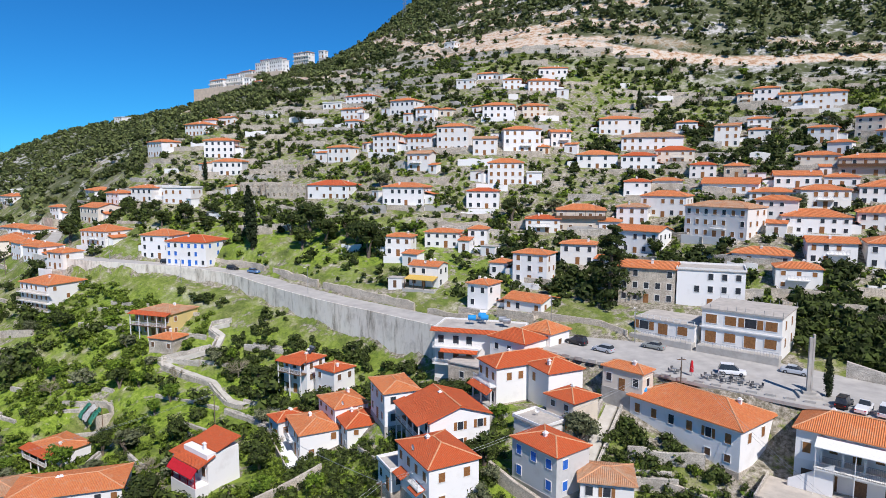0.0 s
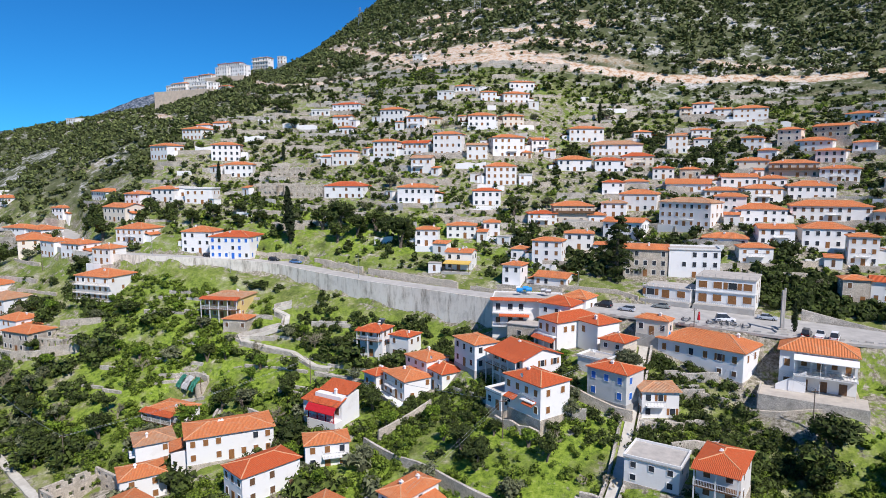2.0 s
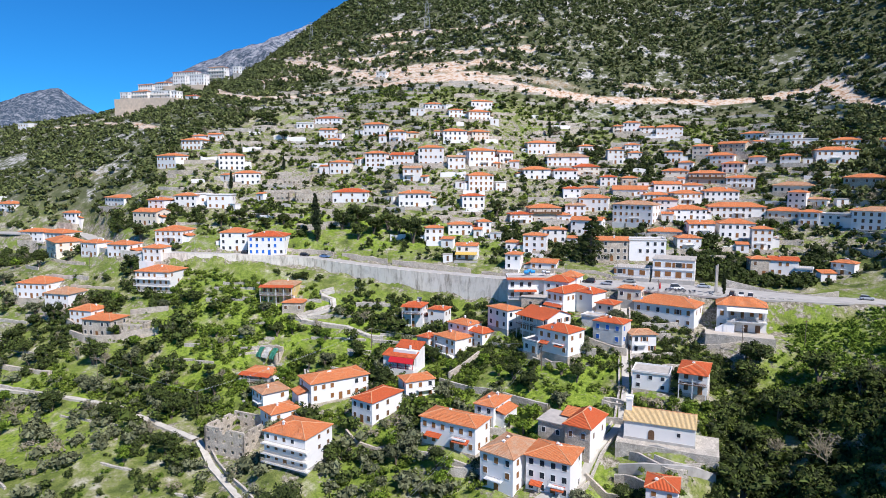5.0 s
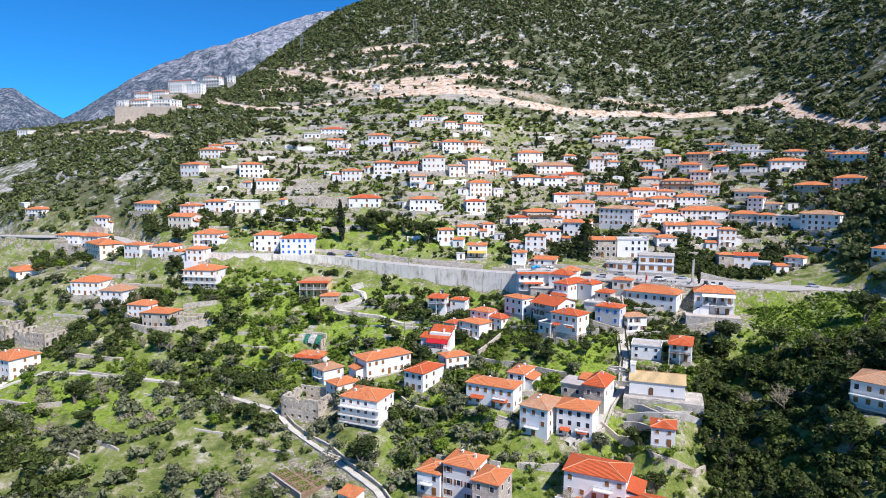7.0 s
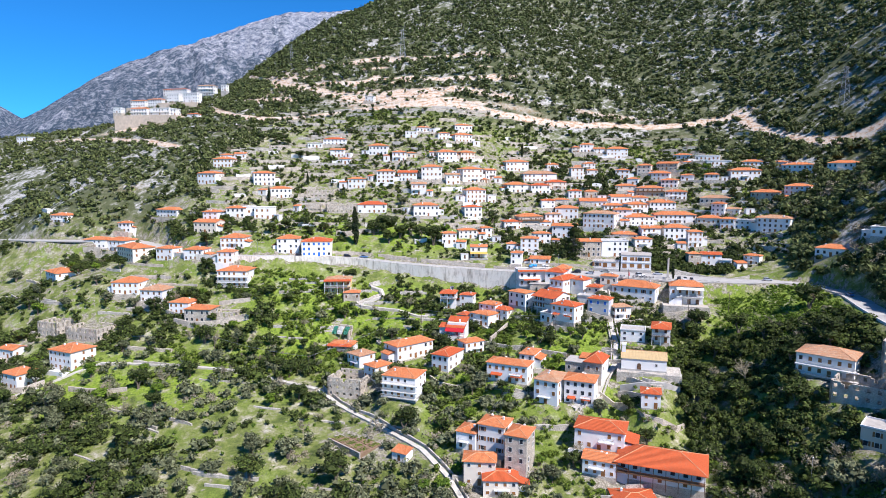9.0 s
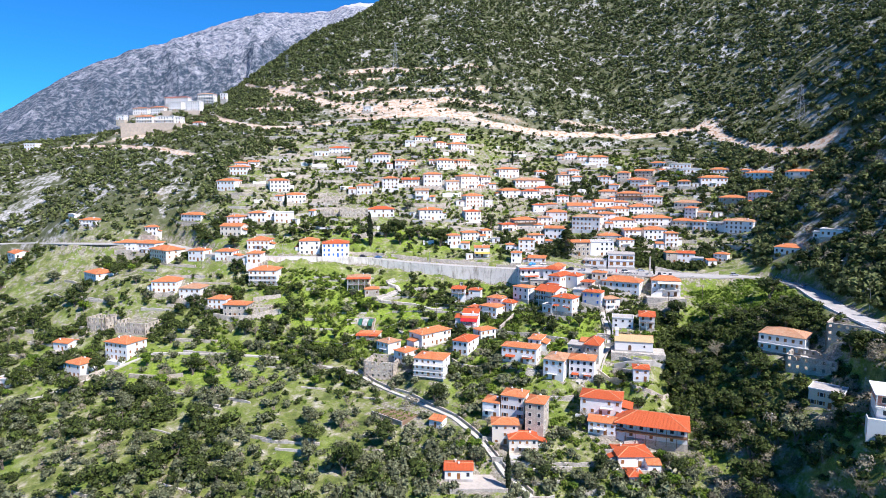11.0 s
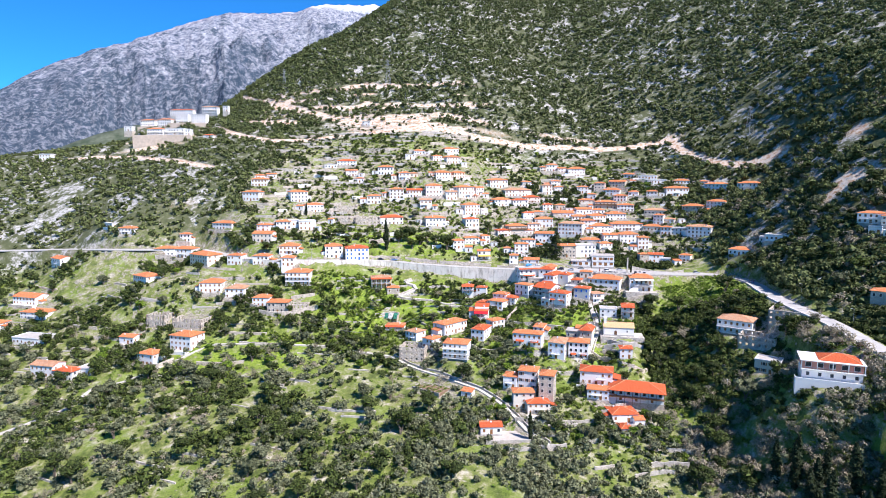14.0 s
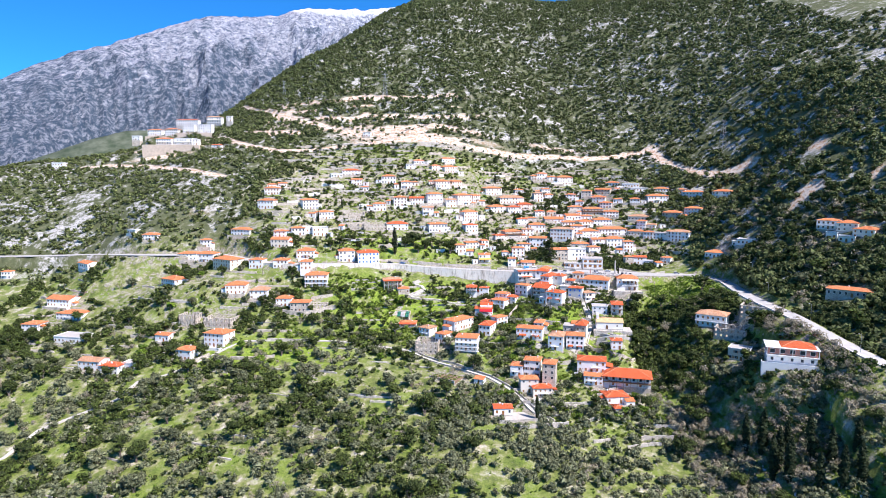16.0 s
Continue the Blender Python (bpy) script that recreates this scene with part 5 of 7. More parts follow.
def pink_hotel():
    x, y = 57, -177
    ob = thing("guest_house", x, y, -15.4, -22, "white guest house with a salmon upper floor and red hipped roof", "guest house")
    HOUSES.append((x, y, 11))
    part("wall", box(-10, 10, -6, 6, -1, 3.6), WHITE, ob)
    part("upper_wall", box(-10, 10, -6, 6, 3.6, 6.8), PINK, ob)
    part("foundation", box(-10.2, 10.2, -6.2, 6.2, -8, 0), CONC, ob)
    part("balcony", box(-10.6, 10.6, -7.6, -6.0, 3.4, 3.65), TRIM, ob)
    part("railing", boxes((-10.6, 10.6, -7.6, -7.54, 4.6, 4.66), *[(q, q + 0.04, -7.6, -7.54, 3.65, 4.6) for q in np.linspace(-10.5, 10.5, 44)]), METAL, ob)
    roof(13.2, 10.4, 6.98, 2.0, "hip", TILE_RED, ob, 0.5).matrix_basis = pose(2.6, 0.4, 0)
    part("roof_slab", box(-10.8, 10.8, -7.2, 6.6, 6.8, 7.0), TRIM, ob)
    part("terrace", box(-12.5, 12.5, -10.5, -6.2, -6.5, 0.05), WHITE, ob)
    part("terrace_parapet", boxes((-12.5, 12.5, -10.5, -10.3, 0.05, 0.95), (-12.5, -12.3, -10.3, -6.3, 0.05, 0.95), (12.3, 12.5, -10.3, -6.3, 0.05, 0.95)), TRIM, ob)
    for q in (-10.3, -5.1, 0.0, 5.1, 10.3):
        part("column", box(q - 0.14, q + 0.14, -7.2, -6.92, 3.65, 6.8), TRIM, ob)
    for i in range(5):
        window(ob, -8 + i * 4, -6.004, 5.3, 0, "glass", 1.9, 1.7, True)
        window(ob, -8 + i * 4, -6.004, 1.7, 0, "glass", 1.1, 1.4, True)
    for q in (-3, 3):
        window(ob, 10.004, q, 5.3, 90, "glass", 1.4, 1.6, True)
        window(ob, -10.004, q, 5.3, -90, "glass", 1.4, 1.6, True)
    chimney(ob, 2, 1, 8.4, random.Random(4))


def wing(ob, x0, x1, y0, y1, h, roofmat, rise, over=0.4, down=4.0, kind="hip"):
    """One rectangular wing of a house: wall, foundation and hipped roof."""
    cx, cy, w, d = (x0 + x1) / 2, (y0 + y1) / 2, x1 - x0, y1 - y0
    part("wall", box(x0, x1, y0, y1, -0.3, h), WHITE, ob)
    part("foundation", box(x0 - 0.08, x1 + 0.08, y0 - 0.08, y1 + 0.08, -down, 0.15), STONE, ob)
    for o in [roof(w, d, h, rise, kind, roofmat, ob, over)]:
        o.matrix_basis = pose(cx, cy, 0)


def corner_house():
    """L-shaped house with bright red roofs, terracotta shutters and a tiled awning."""
    ob = thing("house", -25.3, -25.9, -7.1, -35, "white L-shaped house with bright red tile roofs and orange shutters", "house", "houses of the village")
    HOUSES.append((-28, -25, 8)), HOUSES.append((-21, -28, 6))
    wing(ob, -6.0, 0.6, -7.6, 6.4, 6.8, TILE_RED, 1.5)
    wing(ob, 0.4, 7.1, -1.0, 6.2, 6.8, TILE_RED, 1.5)
    for x in (-5.1, -2.8, -0.5):
        window(ob, x, -7.604, 5.1, 0, "wood", 1.0, 2.0 if x == -2.8 else 1.4, True)
    window(ob, 2.6, -1.004, 5.1, 0, "wood", 1.0, 1.5, True)
    window(ob, -6.004, -5.0, 5.1, -90, "wood", 1.0, 1.4, True)
    window(ob, -6.004, -1.0, 5.1, -90, "glass", 1.0, 1.4, True)
    window(ob, -6.004, -5.0, 2.0, -90, "wood", 1.0, 1.3, True)
    for y in (-5.0, -2.6):
        window(ob, 0.604, y, 5.0, 90, "wood", 1.0, 1.4, True)
    window(ob, -1.0, -7.604, 1.3, 0, "glass", 1.6, 1.9, True)
    g = part("balcony", box(-5.6, 0.6, -9.0, -7.55, 3.35, 3.55), TRIM, ob)
    railing(g, -5.6, 0.6, -9.0, 3.55, TRIM)
    lean_to("tiled_awning", ob, -5.9, 1.6, -10.2, -9.0, 2.5, 3.3, TILE_RED)
    for x in (-5.6, -2.5, 1.2):
        part("post", box(x - 0.12, x + 0.12, -9.2, -8.96, -3, 3.4), TRIM, ob)
    part("yard", box(-6.2, 4.6, -11.5, -7.6, -4, -0.05), CONC, ob)
    part("yard_wall", boxes((-6.2, 4.6, -11.7, -11.5, -4, 0.7)), WHITE, ob)
    chimney(ob, -4.6, -2.0, 7.6, random.Random(1))
    chimney(ob, 5.0, 0.5, 7.5, random.Random(2))


def roadside_block():
    """Flat-roofed two-storey building below the road with a red tile edge."""
    ob = thing("flat_roofed_house", -41.2, -14.6, -8.7, 14, "white flat-roofed house with red tile eaves and water tanks", "house", "houses of the village")
    HOUSES.append((-45, -15, 7)), HOUSES.append((-36, -12, 7))
    part("wall", box(-9, 9, -4.4, 4.4, -2, 10.6), WHITE, ob)
    part("foundation", box(-9.1, 9.1, -4.5, 4.5, -7, 0.3), CONC, ob)
    part("roof", box(-9.2, 9.2, -4.6, 4.6, 10.6, 10.85), SLAB, ob)
    lean_to("tiled_eave", ob, -9.7, 9.4, -5.6, -4.3, 10.45, 11.0, TILE_RED)
    part("roof_kerb", boxes((-9.2, -8.9, -4.3, 4.6, 10.85, 11.15), (8.9, 9.2, -4.3, 4.6, 10.85, 11.15), (-9.2, 9.2, 4.3, 4.6, 10.85, 11.15)), TRIM, ob)
    g = part("balcony", box(-9.0, 1.0, -6.0, -4.4, 7.1, 7.3), TRIM, ob)
    railing(g, -9.0, 1.0, -6.0, 7.3, TRIM)
    lean_to("balcony_tiling", ob, -7.2, 0.6, -6.9, -6.0, 6.5, 7.0, TILE_RED)
    g = part("lower_balcony", box(-9.0, -1.0, -6.0, -4.4, 3.6, 3.8), TRIM, ob)
    railing(g, -9.0, -1.0, -6.0, 3.8, TRIM)
    for x in (-7.6, -4.4, -1.6):
        window(ob, x, -4.404, 8.6, 0, "glass", 1.2, 1.8, True)
        window(ob, x, -4.404, 5.0, 0, "dark", 1.2, 1.8, True)
    for y in (-2.2, 1.8):
        window(ob, -9.004, y, 8.8, -90, "glass", 1.0, 1.4, True)
        window(ob, -9.004, y, 5.2, -90, "glass", 1.0, 1.4, True)
    store = thing("house", -31.6, -17.6, -5.5, -16, "white block with a bright red hipped roof beside the flat roof", "house", "houses of the village")
    wing(store, -4.4, 4.4, -3.4, 3.4, 7.2, TILE_RED, 1.7)
    for x in (-2.6, 0.6):
        window(store, x, -3.404, 5.6, 0, "glass", 1.0, 1.2, True)
    annex = thing("house", -28.0, -11.6, -4.5, -16, "white block with a weathered orange tile roof by the road", "house", "houses of the village")
    wing(annex, -3.4, 3.4, -3.2, 3.2, 7.0, TILE_OLD, 1.7)
    window(annex, 3.404, 0, 5.0, 90, "dark", 1.0, 1.3, True)
    HOUSES.append((-31, -16, 5)), HOUSES.append((-28, -11, 4))
    low = thing("stone_annex", -38.5, -21.8, -8.6, -4, "unplastered stone annex with a flat concrete roof", "annex")
    part("wall", box(-5.2, 5.2, -2.6, 2.6, -3, 5.0), STONE, low)
    part("roof", box(-5.4, 5.4, -2.8, 2.8, 5.0, 5.25), SLAB, low)
    window(low, -2.0, -2.604, 3.0, 0, "glass", 1.0, 1.2, True)
    window(low, 2.4, -2.604, 3.0, 0, "glass", 1.0, 1.2, True)


def long_house():
    ob = thing("house", 3.7, -26.6, -9.0, -22, "long white house with weathered orange tile roof and brown shutters", "house", "houses of the village")
    HOUSES.append((-2, -24, 6)), HOUSES.append((8, -28, 6))
    wing(ob, -9.4, 9.4, -5.0, 5.0, 6.4, TILE_OLD, 2.3, 0.5)
    part("roof_valley", boxes((-2.2, -1.9, -5.3, 0, 6.5, 6.62)), CONC, ob)
    for i in range(6):
        window(ob, -7.9 + i * 3.1, -5.004, 4.7, 0, ("wood", "wood", "glass", "wood", "open", "wood")[i], 0.95, 1.5, True)
        if i in (0, 2, 4, 5):
            window(ob, -7.9 + i * 3.1, -5.004, 1.7, 0, "glass" if i == 2 else "dark", 0.9, 1.1, True)
    for y in (-2.4, 1.6):
        window(ob, 9.404, y, 4.7, 90, "wood", 0.95, 1.5, True)
        window(ob, -9.404, y, 4.7, -90, "wood", 0.95, 1.5, True)
    chimney(ob, 6.0, 1.0, 8.2, random.Random(8))


def slope_wall(x0, x1, y0, y1, z0, z1):
    bm = bmesh.new()
    rows = [[bm.verts.new(c) for c in ((x0, y, -0.3), (x1, y, -0.3), (x1, y, z1), (x0, y, z0))] for y in (y0, y1)]
    bm.faces.new(rows[0])
    bm.faces.new(rows[1][::-1])
    for k in range(4):
        bm.faces.new((rows[1][k], rows[1][(k + 1) % 4], rows[0][(k + 1) % 4], rows[0][k]))
    return bm


def manor():
    """House with a column gallery, an outside stair and a paved terrace."""
    ob = thing("gallery_house", 24.6, -29.8, -9.3, -8, "white two-storey house with columned gallery and outside stair", "house", "houses of the village")
    HOUSES.append((20, -32, 7)), HOUSES.append((29, -33, 7)), HOUSES.append((19, -40, 6)), HOUSES.append((27, -41, 6))
    w, d, h = 13.6, 7.4, 7.9
    part("rear_wall", box(-w / 2, w / 2, -1.4, d / 2, -0.3, h), WHITE, ob)
    part("ground_floor_wall", box(-w / 2, w / 2, -d / 2, -1.4, -0.3, 3.6), WHITE, ob)
    part("side_wall", box(-w / 2, -w / 2 + 3.0, -d / 2, -1.4, 3.6, h), WHITE, ob)
    part("foundation", box(-w / 2 - 0.1, w / 2 + 0.1, -d / 2 - 0.1, d / 2 + 0.1, -4, 0.1), STONE, ob)
    roof(w, d, h, 2.1, "hip", TILE_OLD, ob, 0.5)
    for x in np.linspace(-w / 2 + 3.2, w / 2 - 0.2, 5):
        part("column", box(x - 0.14, x + 0.14, -d / 2 + 0.05, -d / 2 + 0.33, 3.6, h), TRIM, ob)
    part("gallery_beam", box(-w / 2 + 3.0, w / 2, -d / 2 + 0.05, -d / 2 + 0.35, h - 0.45, h - 0.02), TRIM, ob)
    railing(ob, -w / 2 + 3.0, w / 2, -d / 2 + 0.1, 3.6, METAL)
    for i, x in enumerate((-2.4, 0.4, 3.0, 5.4)):
        window(ob, x, -1.404, 4.75 if i % 2 else 5.2, 0, "wood", 1.0, 2.2 if i % 2 else 1.5, True)
    window(ob, -5.4, -d / 2 - 0.004, 5.4, 0, "wood", 1.0, 1.5, True)
    for x in (-5.2, -2.2, 1.2, 4.6):
        part("arched_opening", box(x - 0.7, x + 0.7, -d / 2 - 0.03, -d / 2 + 0.3, 0.1, 2.3), DARKWOOD, ob)
    for y in (-2.2, 1.6):
        window(ob, w / 2 + 0.004, y, 5.3, 90, "wood", 1.0, 1.5, True)
        window(ob, -w / 2 - 0.004, y, 5.3, -90, "wood", 1.0, 1.5, True)
    stair = part("stair", boxes(*[(-w / 2 - 0.4 + 0.3 * k, -w / 2 - 0.1 + 0.3 * k, -d / 2 - 1.5, -d / 2 - 0.05, -0.2, 0.2 + 0.19 * k) for k in range(18)]), CONC, ob)
    part("stair_wall", slope_wall(-w / 2 - 0.4, -w / 2 + 5.0, -d / 2 - 1.72, -d / 2 - 1.51, 1.0, 4.5), WHITE, stair)
    part("terrace", box(-w / 2 - 3, w / 2 + 2, -d / 2 - 9, -d / 2, -4, -0.06), PAVING, ob)
    part("terrace_parapet", boxes((-w / 2 - 3, w / 2 + 2, -d / 2 - 9.2, -d / 2 - 9, -4, 0.7), (-w / 2 - 3.2, -w / 2 - 3, -d / 2 - 9, -d / 2 - 0.5, -4, 0.7)), DRYSTONE, ob)
    lean_to("canopy", ob, -w / 2 + 2.6, w / 2 + 0.2, -d / 2 - 2.4, -d / 2 - 0.1, h - 1.3, h - 0.5, TRIM)
    for x in (-w / 2 + 2.8, 0.6, w / 2 - 0.1):
        part("canopy_post", box(x - 0.05, x + 0.05, -d / 2 - 2.3, -d / 2 - 2.2, -0.1, h - 1.25), TRIM, ob)
    g = part("balcony", box(-w / 2 + 2.6, w / 2 + 0.2, -d / 2 - 2.2, -d / 2, 3.4, 3.58), TRIM, ob)
    railing(g, -w / 2 + 2.6, w / 2 + 0.2, -d / 2 - 2.2, 3.58, METAL)
    chimney(ob, -3, 1.2, 9.3, random.Random(3))


def resort():
    blocks = [(-397, 226, 100.2, 16.6, 9, 6.2, "o", "balconies"), (-376.6, 226, 100.2, 19.6, 9, 6.2, "f", "balconies"), (-363.8, 226, 100.2, 5.4, 8, 5.4, "f", "plain"), (-444, 262, 106.6, 9, 7, 4.8, "f", "plain"),
              (-425, 268, 112.4, 16, 9, 6.2, "o", "plain"), (-404.5, 264, 111.4, 15, 9, 7.6, "o", "plain"), (-384, 261, 115.0, 13, 9, 8.4, "f", "plain"), (-365, 259, 115.0, 15, 9, 8.6, "f", "plain"),
              (-393.4, 281, 124.6, 26, 8, 6.0, "r", "plain"), (-365.3, 289, 125.0, 17, 9, 9.6, "o", "balconies"), (-351, 297, 130.5, 6, 6, 5.6, "f", "plain")]
    for x, y, z, w, d, h, st, fe in blocks:
        house(x, y, z, -4, w, d, h, st, wins="glass", label="new white apartment villa stepping up the ridge", name="apartment_block", down=6, feature=fe, rooftype="flat" if st == "f" else "hip")
    house(-336, 208, 96.8, -4, 10, 6, 2.4, "r", feature="plain", label="low shed with a red tile roof below the apartments", name="shed")
    for x0, x1, y0, y1, z0, z1 in ((-418, -358, 217, 233, 82, 100.1), (-397, -357, 252, 262, 98, 114.9), (-434, -396, 259, 270, 98, 111.3)):
        tagged(part("terrace_platform", box(x0, x1, y0, y1, z0, z1), TERRACE), "stepped pale stone platform under the apartment blocks", "platform", kind="structure")


TERRACE = plain("pale_cut_stone", (0.66, 0.54, 0.42), (0.50, 0.41, 0.32), 0.95, 0, 0.4)

PAVING = plain("worn_paving", (0.52, 0.47, 0.40), (0.40, 0.36, 0.31), 0.9, 0, 0.8)
corner_house()
roadside_block()
long_house()
manor()
house(-28.2, -54.6, -13.2, -32, 10.6, 8.0, 6.8, "r", wins="wood", feature="porch", down=5)
house(-35.6, -53.4, -14.0, -32, 5.0, 5.4, 3.4, "f", wins="glass", feature="plain", label="low white flat-roofed annex with a balustraded roof terrace")
house(-13.8, -46.2, -11.4, -23, 9.0, 6.8, 6.3, "r", wins="blue", feature="plain", down=5, label="grey plastered house with red tile roof and blue windows", wallmat=GREYWASH)
house(-34.0, -41.8, -10.7, -37, 11.4, 10.6, 5.6, "r", feature="gallery", down=5)
house(-15.0, -33.2, -7.3, -22, 5.8, 6.0, 5.0, "r", feature="plain", wallmat=CREAM, label="small beige plastered house with a red tile roof")
house(-19.0, -37.6, -9.4, -22, 6.6, 5.0, 3.6, "f", feature="plain", label="low flat concrete roof between two houses")
house(-47.4, -38.0, -10.8, -38, 9.2, 6.4, 6.2, "o", feature="plain", down=5)
house(-8.0, -25.4, -2.4, -15, 7.4, 3.6, 3.7, "o", feature="plain", down=4)
house(-61.0, -36.2, -15.2, -28, 8.6, 7.0, 4.5, "o", feature="plain")
hotel()
chapel()
big_house()
pink_hotel()
resort()


def outbuilding(x, y, z, yaw, w, d, h, tiled):
    ob = thing("outbuilding", x, y, z, yaw, "small whitewashed outbuilding beside a house", "outbuilding", "outbuildings of the village")
    part("wall", box(-w / 2, w / 2, -d / 2, d / 2, -3, h), WHITE, ob)
    if tiled:
        lean_to("roof", ob, -w / 2 - 0.25, w / 2 + 0.25, -d / 2 - 0.3, d / 2 + 0.1, h, h + 0.8, TILE_OLD)
    else:
        part("roof", box(-w / 2 - 0.15, w / 2 + 0.15, -d / 2 - 0.15, d / 2 + 0.15, h, h + 0.16), SLAB, ob)
    part("door", box(-0.45, 0.45, -d / 2 - 0.05, -d / 2 + 0.02, 0, 1.95), DARKWOOD, ob)
    HOUSES.append((x, y, max(w, d) / 2))


yards = random.Random(77)
for hx, hy, hr in list(HOUSES):
    if not (-230 < hx < 120 and 12 < hy < 175) or yards.random() > 0.42:
        continue
    a = yards.choice((-1, 1))
    x, y = hx + a * (hr + yards.uniform(2.2, 4.5)), hy - yards.uniform(1.5, 5.5)
    if any((x - p) ** 2 + (y - q) ** 2 < (r + 2.2) ** 2 for p, q, r in HOUSES) or near(ROAD, np.array([x]), np.array([y]))[0][0] < 9:
        continue
    outbuilding(x, y, z_at(x, y) + 0.1, yards.uniform(-15, 15), yards.uniform(3, 5.5), yards.uniform(2.8, 4), yards.uniform(2.3, 3.0), yards.random() < 0.6)

# ---------------------------------------------------------------- walls of terraces, gardens and lanes


def stone_wall(points, height, thick, label, name="terrace_wall", sink=1.2, mat=None, seed=0):
    rng = random.Random(seed)
    v, f = [], []
    zs = relief(np.array([p[0] for p in points], float), np.array([p[1] for p in points], float))
    for i, (x, y) in enumerate(points):
        a, b = points[max(i - 1, 0)], points[min(i + 1, len(points) - 1)]
        t = Vector((b[0] - a[0], b[1] - a[1], 0)).normalized()
        n = Vector((-t.y, t.x, 0)) * thick / 2
        z = zs[i]
        top = z + height * rng.uniform(0.8, 1.12)
        for s, q in ((-1.15, z - sink), (-0.9, top), (0.9, top + rng.uniform(-0.08, 0.08)), (1.15, z - sink)):
            v.append((x + n.x * s, y + n.y * s, q))
        if i:
            k = 4 * (i - 1)
            f += [(k + j, k + j + 1, k + 5 + j, k + 4 + j) for j in range(3)]
    e = len(v) - 4
    f += [(3, 2, 1, 0), (e, e + 1, e + 2, e + 3)]
    return tagged(mesh_part(name, data_mesh(name, v, f), mat or DRYSTONE), label, "stone wall", "stone walls of the terraces", "structure")


def contour_wall(x, y, length, height, seed, mat=None):
    pts, step = [(x, y)], 2.2
    for _ in range(int(length / step)):
        x, y = pts[-1]
        h = relief(np.array([x + 4, x - 4, x, x]), np.array([y, y, y + 4, y - 4]))
        g = Vector((h[0] - h[1], h[2] - h[3]))
        if g.length < 1e-3:
            break
        g.normalize()
        pts.append((x + g.y * step, y - g.x * step))
    if len(pts) > 2:
        stone_wall(pts, height, 0.6, "low dry stone terrace wall following the slope", seed=seed, mat=mat)


def terraces(n, x0, x1, y0, y1, length, height, seed, mats=(None,)):
    rng = random.Random(seed)
    tries = 0
    while n > 0 and tries < 3000:
        tries += 1
        x, y = rng.uniform(x0, x1), rng.uniform(y0, y1)
        if near(ROAD, np.array([x]), np.array([y]))[0][0] < 9 or any((x - a) ** 2 + (y - b) ** 2 < (0.8 * r) ** 2 for a, b, r in HOUSES):
            continue
        contour_wall(x, y, rng.uniform(*length), rng.uniform(*height), tries, mats[n % len(mats)])
        n -= 1


terraces(190, -265, 125, 15, 200, (9, 30), (1.1, 2.6), 31, (DRYSTONE, STONE))
terraces(110, -230, 118, 14, 178, (5, 14), (1.3, 2.8), 36, (STONE, WHITE, STONE, CONC, WHITE))
terraces(34, -165, -80, -60, -18, (8, 22), (0.5, 1.1), 32)
terraces(46, -330, -90, -250, -70, (8, 24), (0.5, 1.2), 33)
terraces(40, -70, 0, -190, -35, (8, 18), (1.2, 2.4), 34)
terraces(46, -400, -200, -80, 40, (10, 30), (0.8, 1.7), 35, (DRYSTONE, STONE))
for line, side in ((PATHS[1], 1.6), (PATHS[2], 1.3), (PATHS[3], 1.7), (PATHS[3], -1.7)):
    pts = []
    for a, b in zip(line[:-1], line[1:]):
        t = Vector((b[0] - a[0], b[1] - a[1])).normalized()
        for k in range(4):
            pts.append((a[0] + (b[0] - a[0]) * k / 4 - t.y * side, a[1] + (b[1] - a[1]) * k / 4 + t.x * side))
    stone_wall(pts, 1.0, 0.5, "pale dry stone wall along a village lane", "lane_wall")
stone_wall([(-12, -94), (-4, -96), (4, -97.5), (8, -96.5), (8.5, -92), (9, -87)], 1.2, 0.4, "rendered wall round the chapel yard", "yard_wall", 4.0, CONC)
stone_wall([(10.8, -42), (17, -43.2), (24, -42.5), (30.5, -40.5), (31.2, -36), (31.5, -30)], 0.9, 0.6, "high stone wall holding a courtyard", "courtyard_wall", 5.0, STONE)
for pts, h, mat in (([(-22.6, -48.4), (-17.7, -50.2), (-12.9, -51.4), (-9.5, -52)], 2.6, STONE), ([(-1.1, -40.3), (3.8, -40.6), (8, -40.9)], 1.8, STONE), ([(-59.5, -64.5), (-57.6, -60), (-55.6, -56), (-53, -52)], 2.6, STONE),
                    ([(-61.7, -66.7), (-56.5, -69), (-51.9, -71.3), (-46.5, -72.8), (-42.6, -74), (-38, -76), (-34, -77.8), (-29.5, -79.5)], 2.2, DRYSTONE), ([(-12, -98.5), (-7, -100.2), (-2, -101), (3, -100.4), (8, -98.4)], 2.0, CONC),
                    ([(-19, -101), (-14.5, -103.4), (-10, -106), (-6.5, -115.5), (-1, -116), (4, -114), (8, -108)], 1.7, STONE), ([(-58, -100.5), (-52, -102.6), (-46, -103.4), (-41, -102.4)], 1.6, DRYSTONE), ([(-80, -92), (-76, -95.5), (-70, -97), (-64, -96)], 1.4, STONE)):
    stone_wall(pts, h, 0.6, "rubble stone wall between the house yards", "yard_wall", 2.0, mat, int(h * 10))
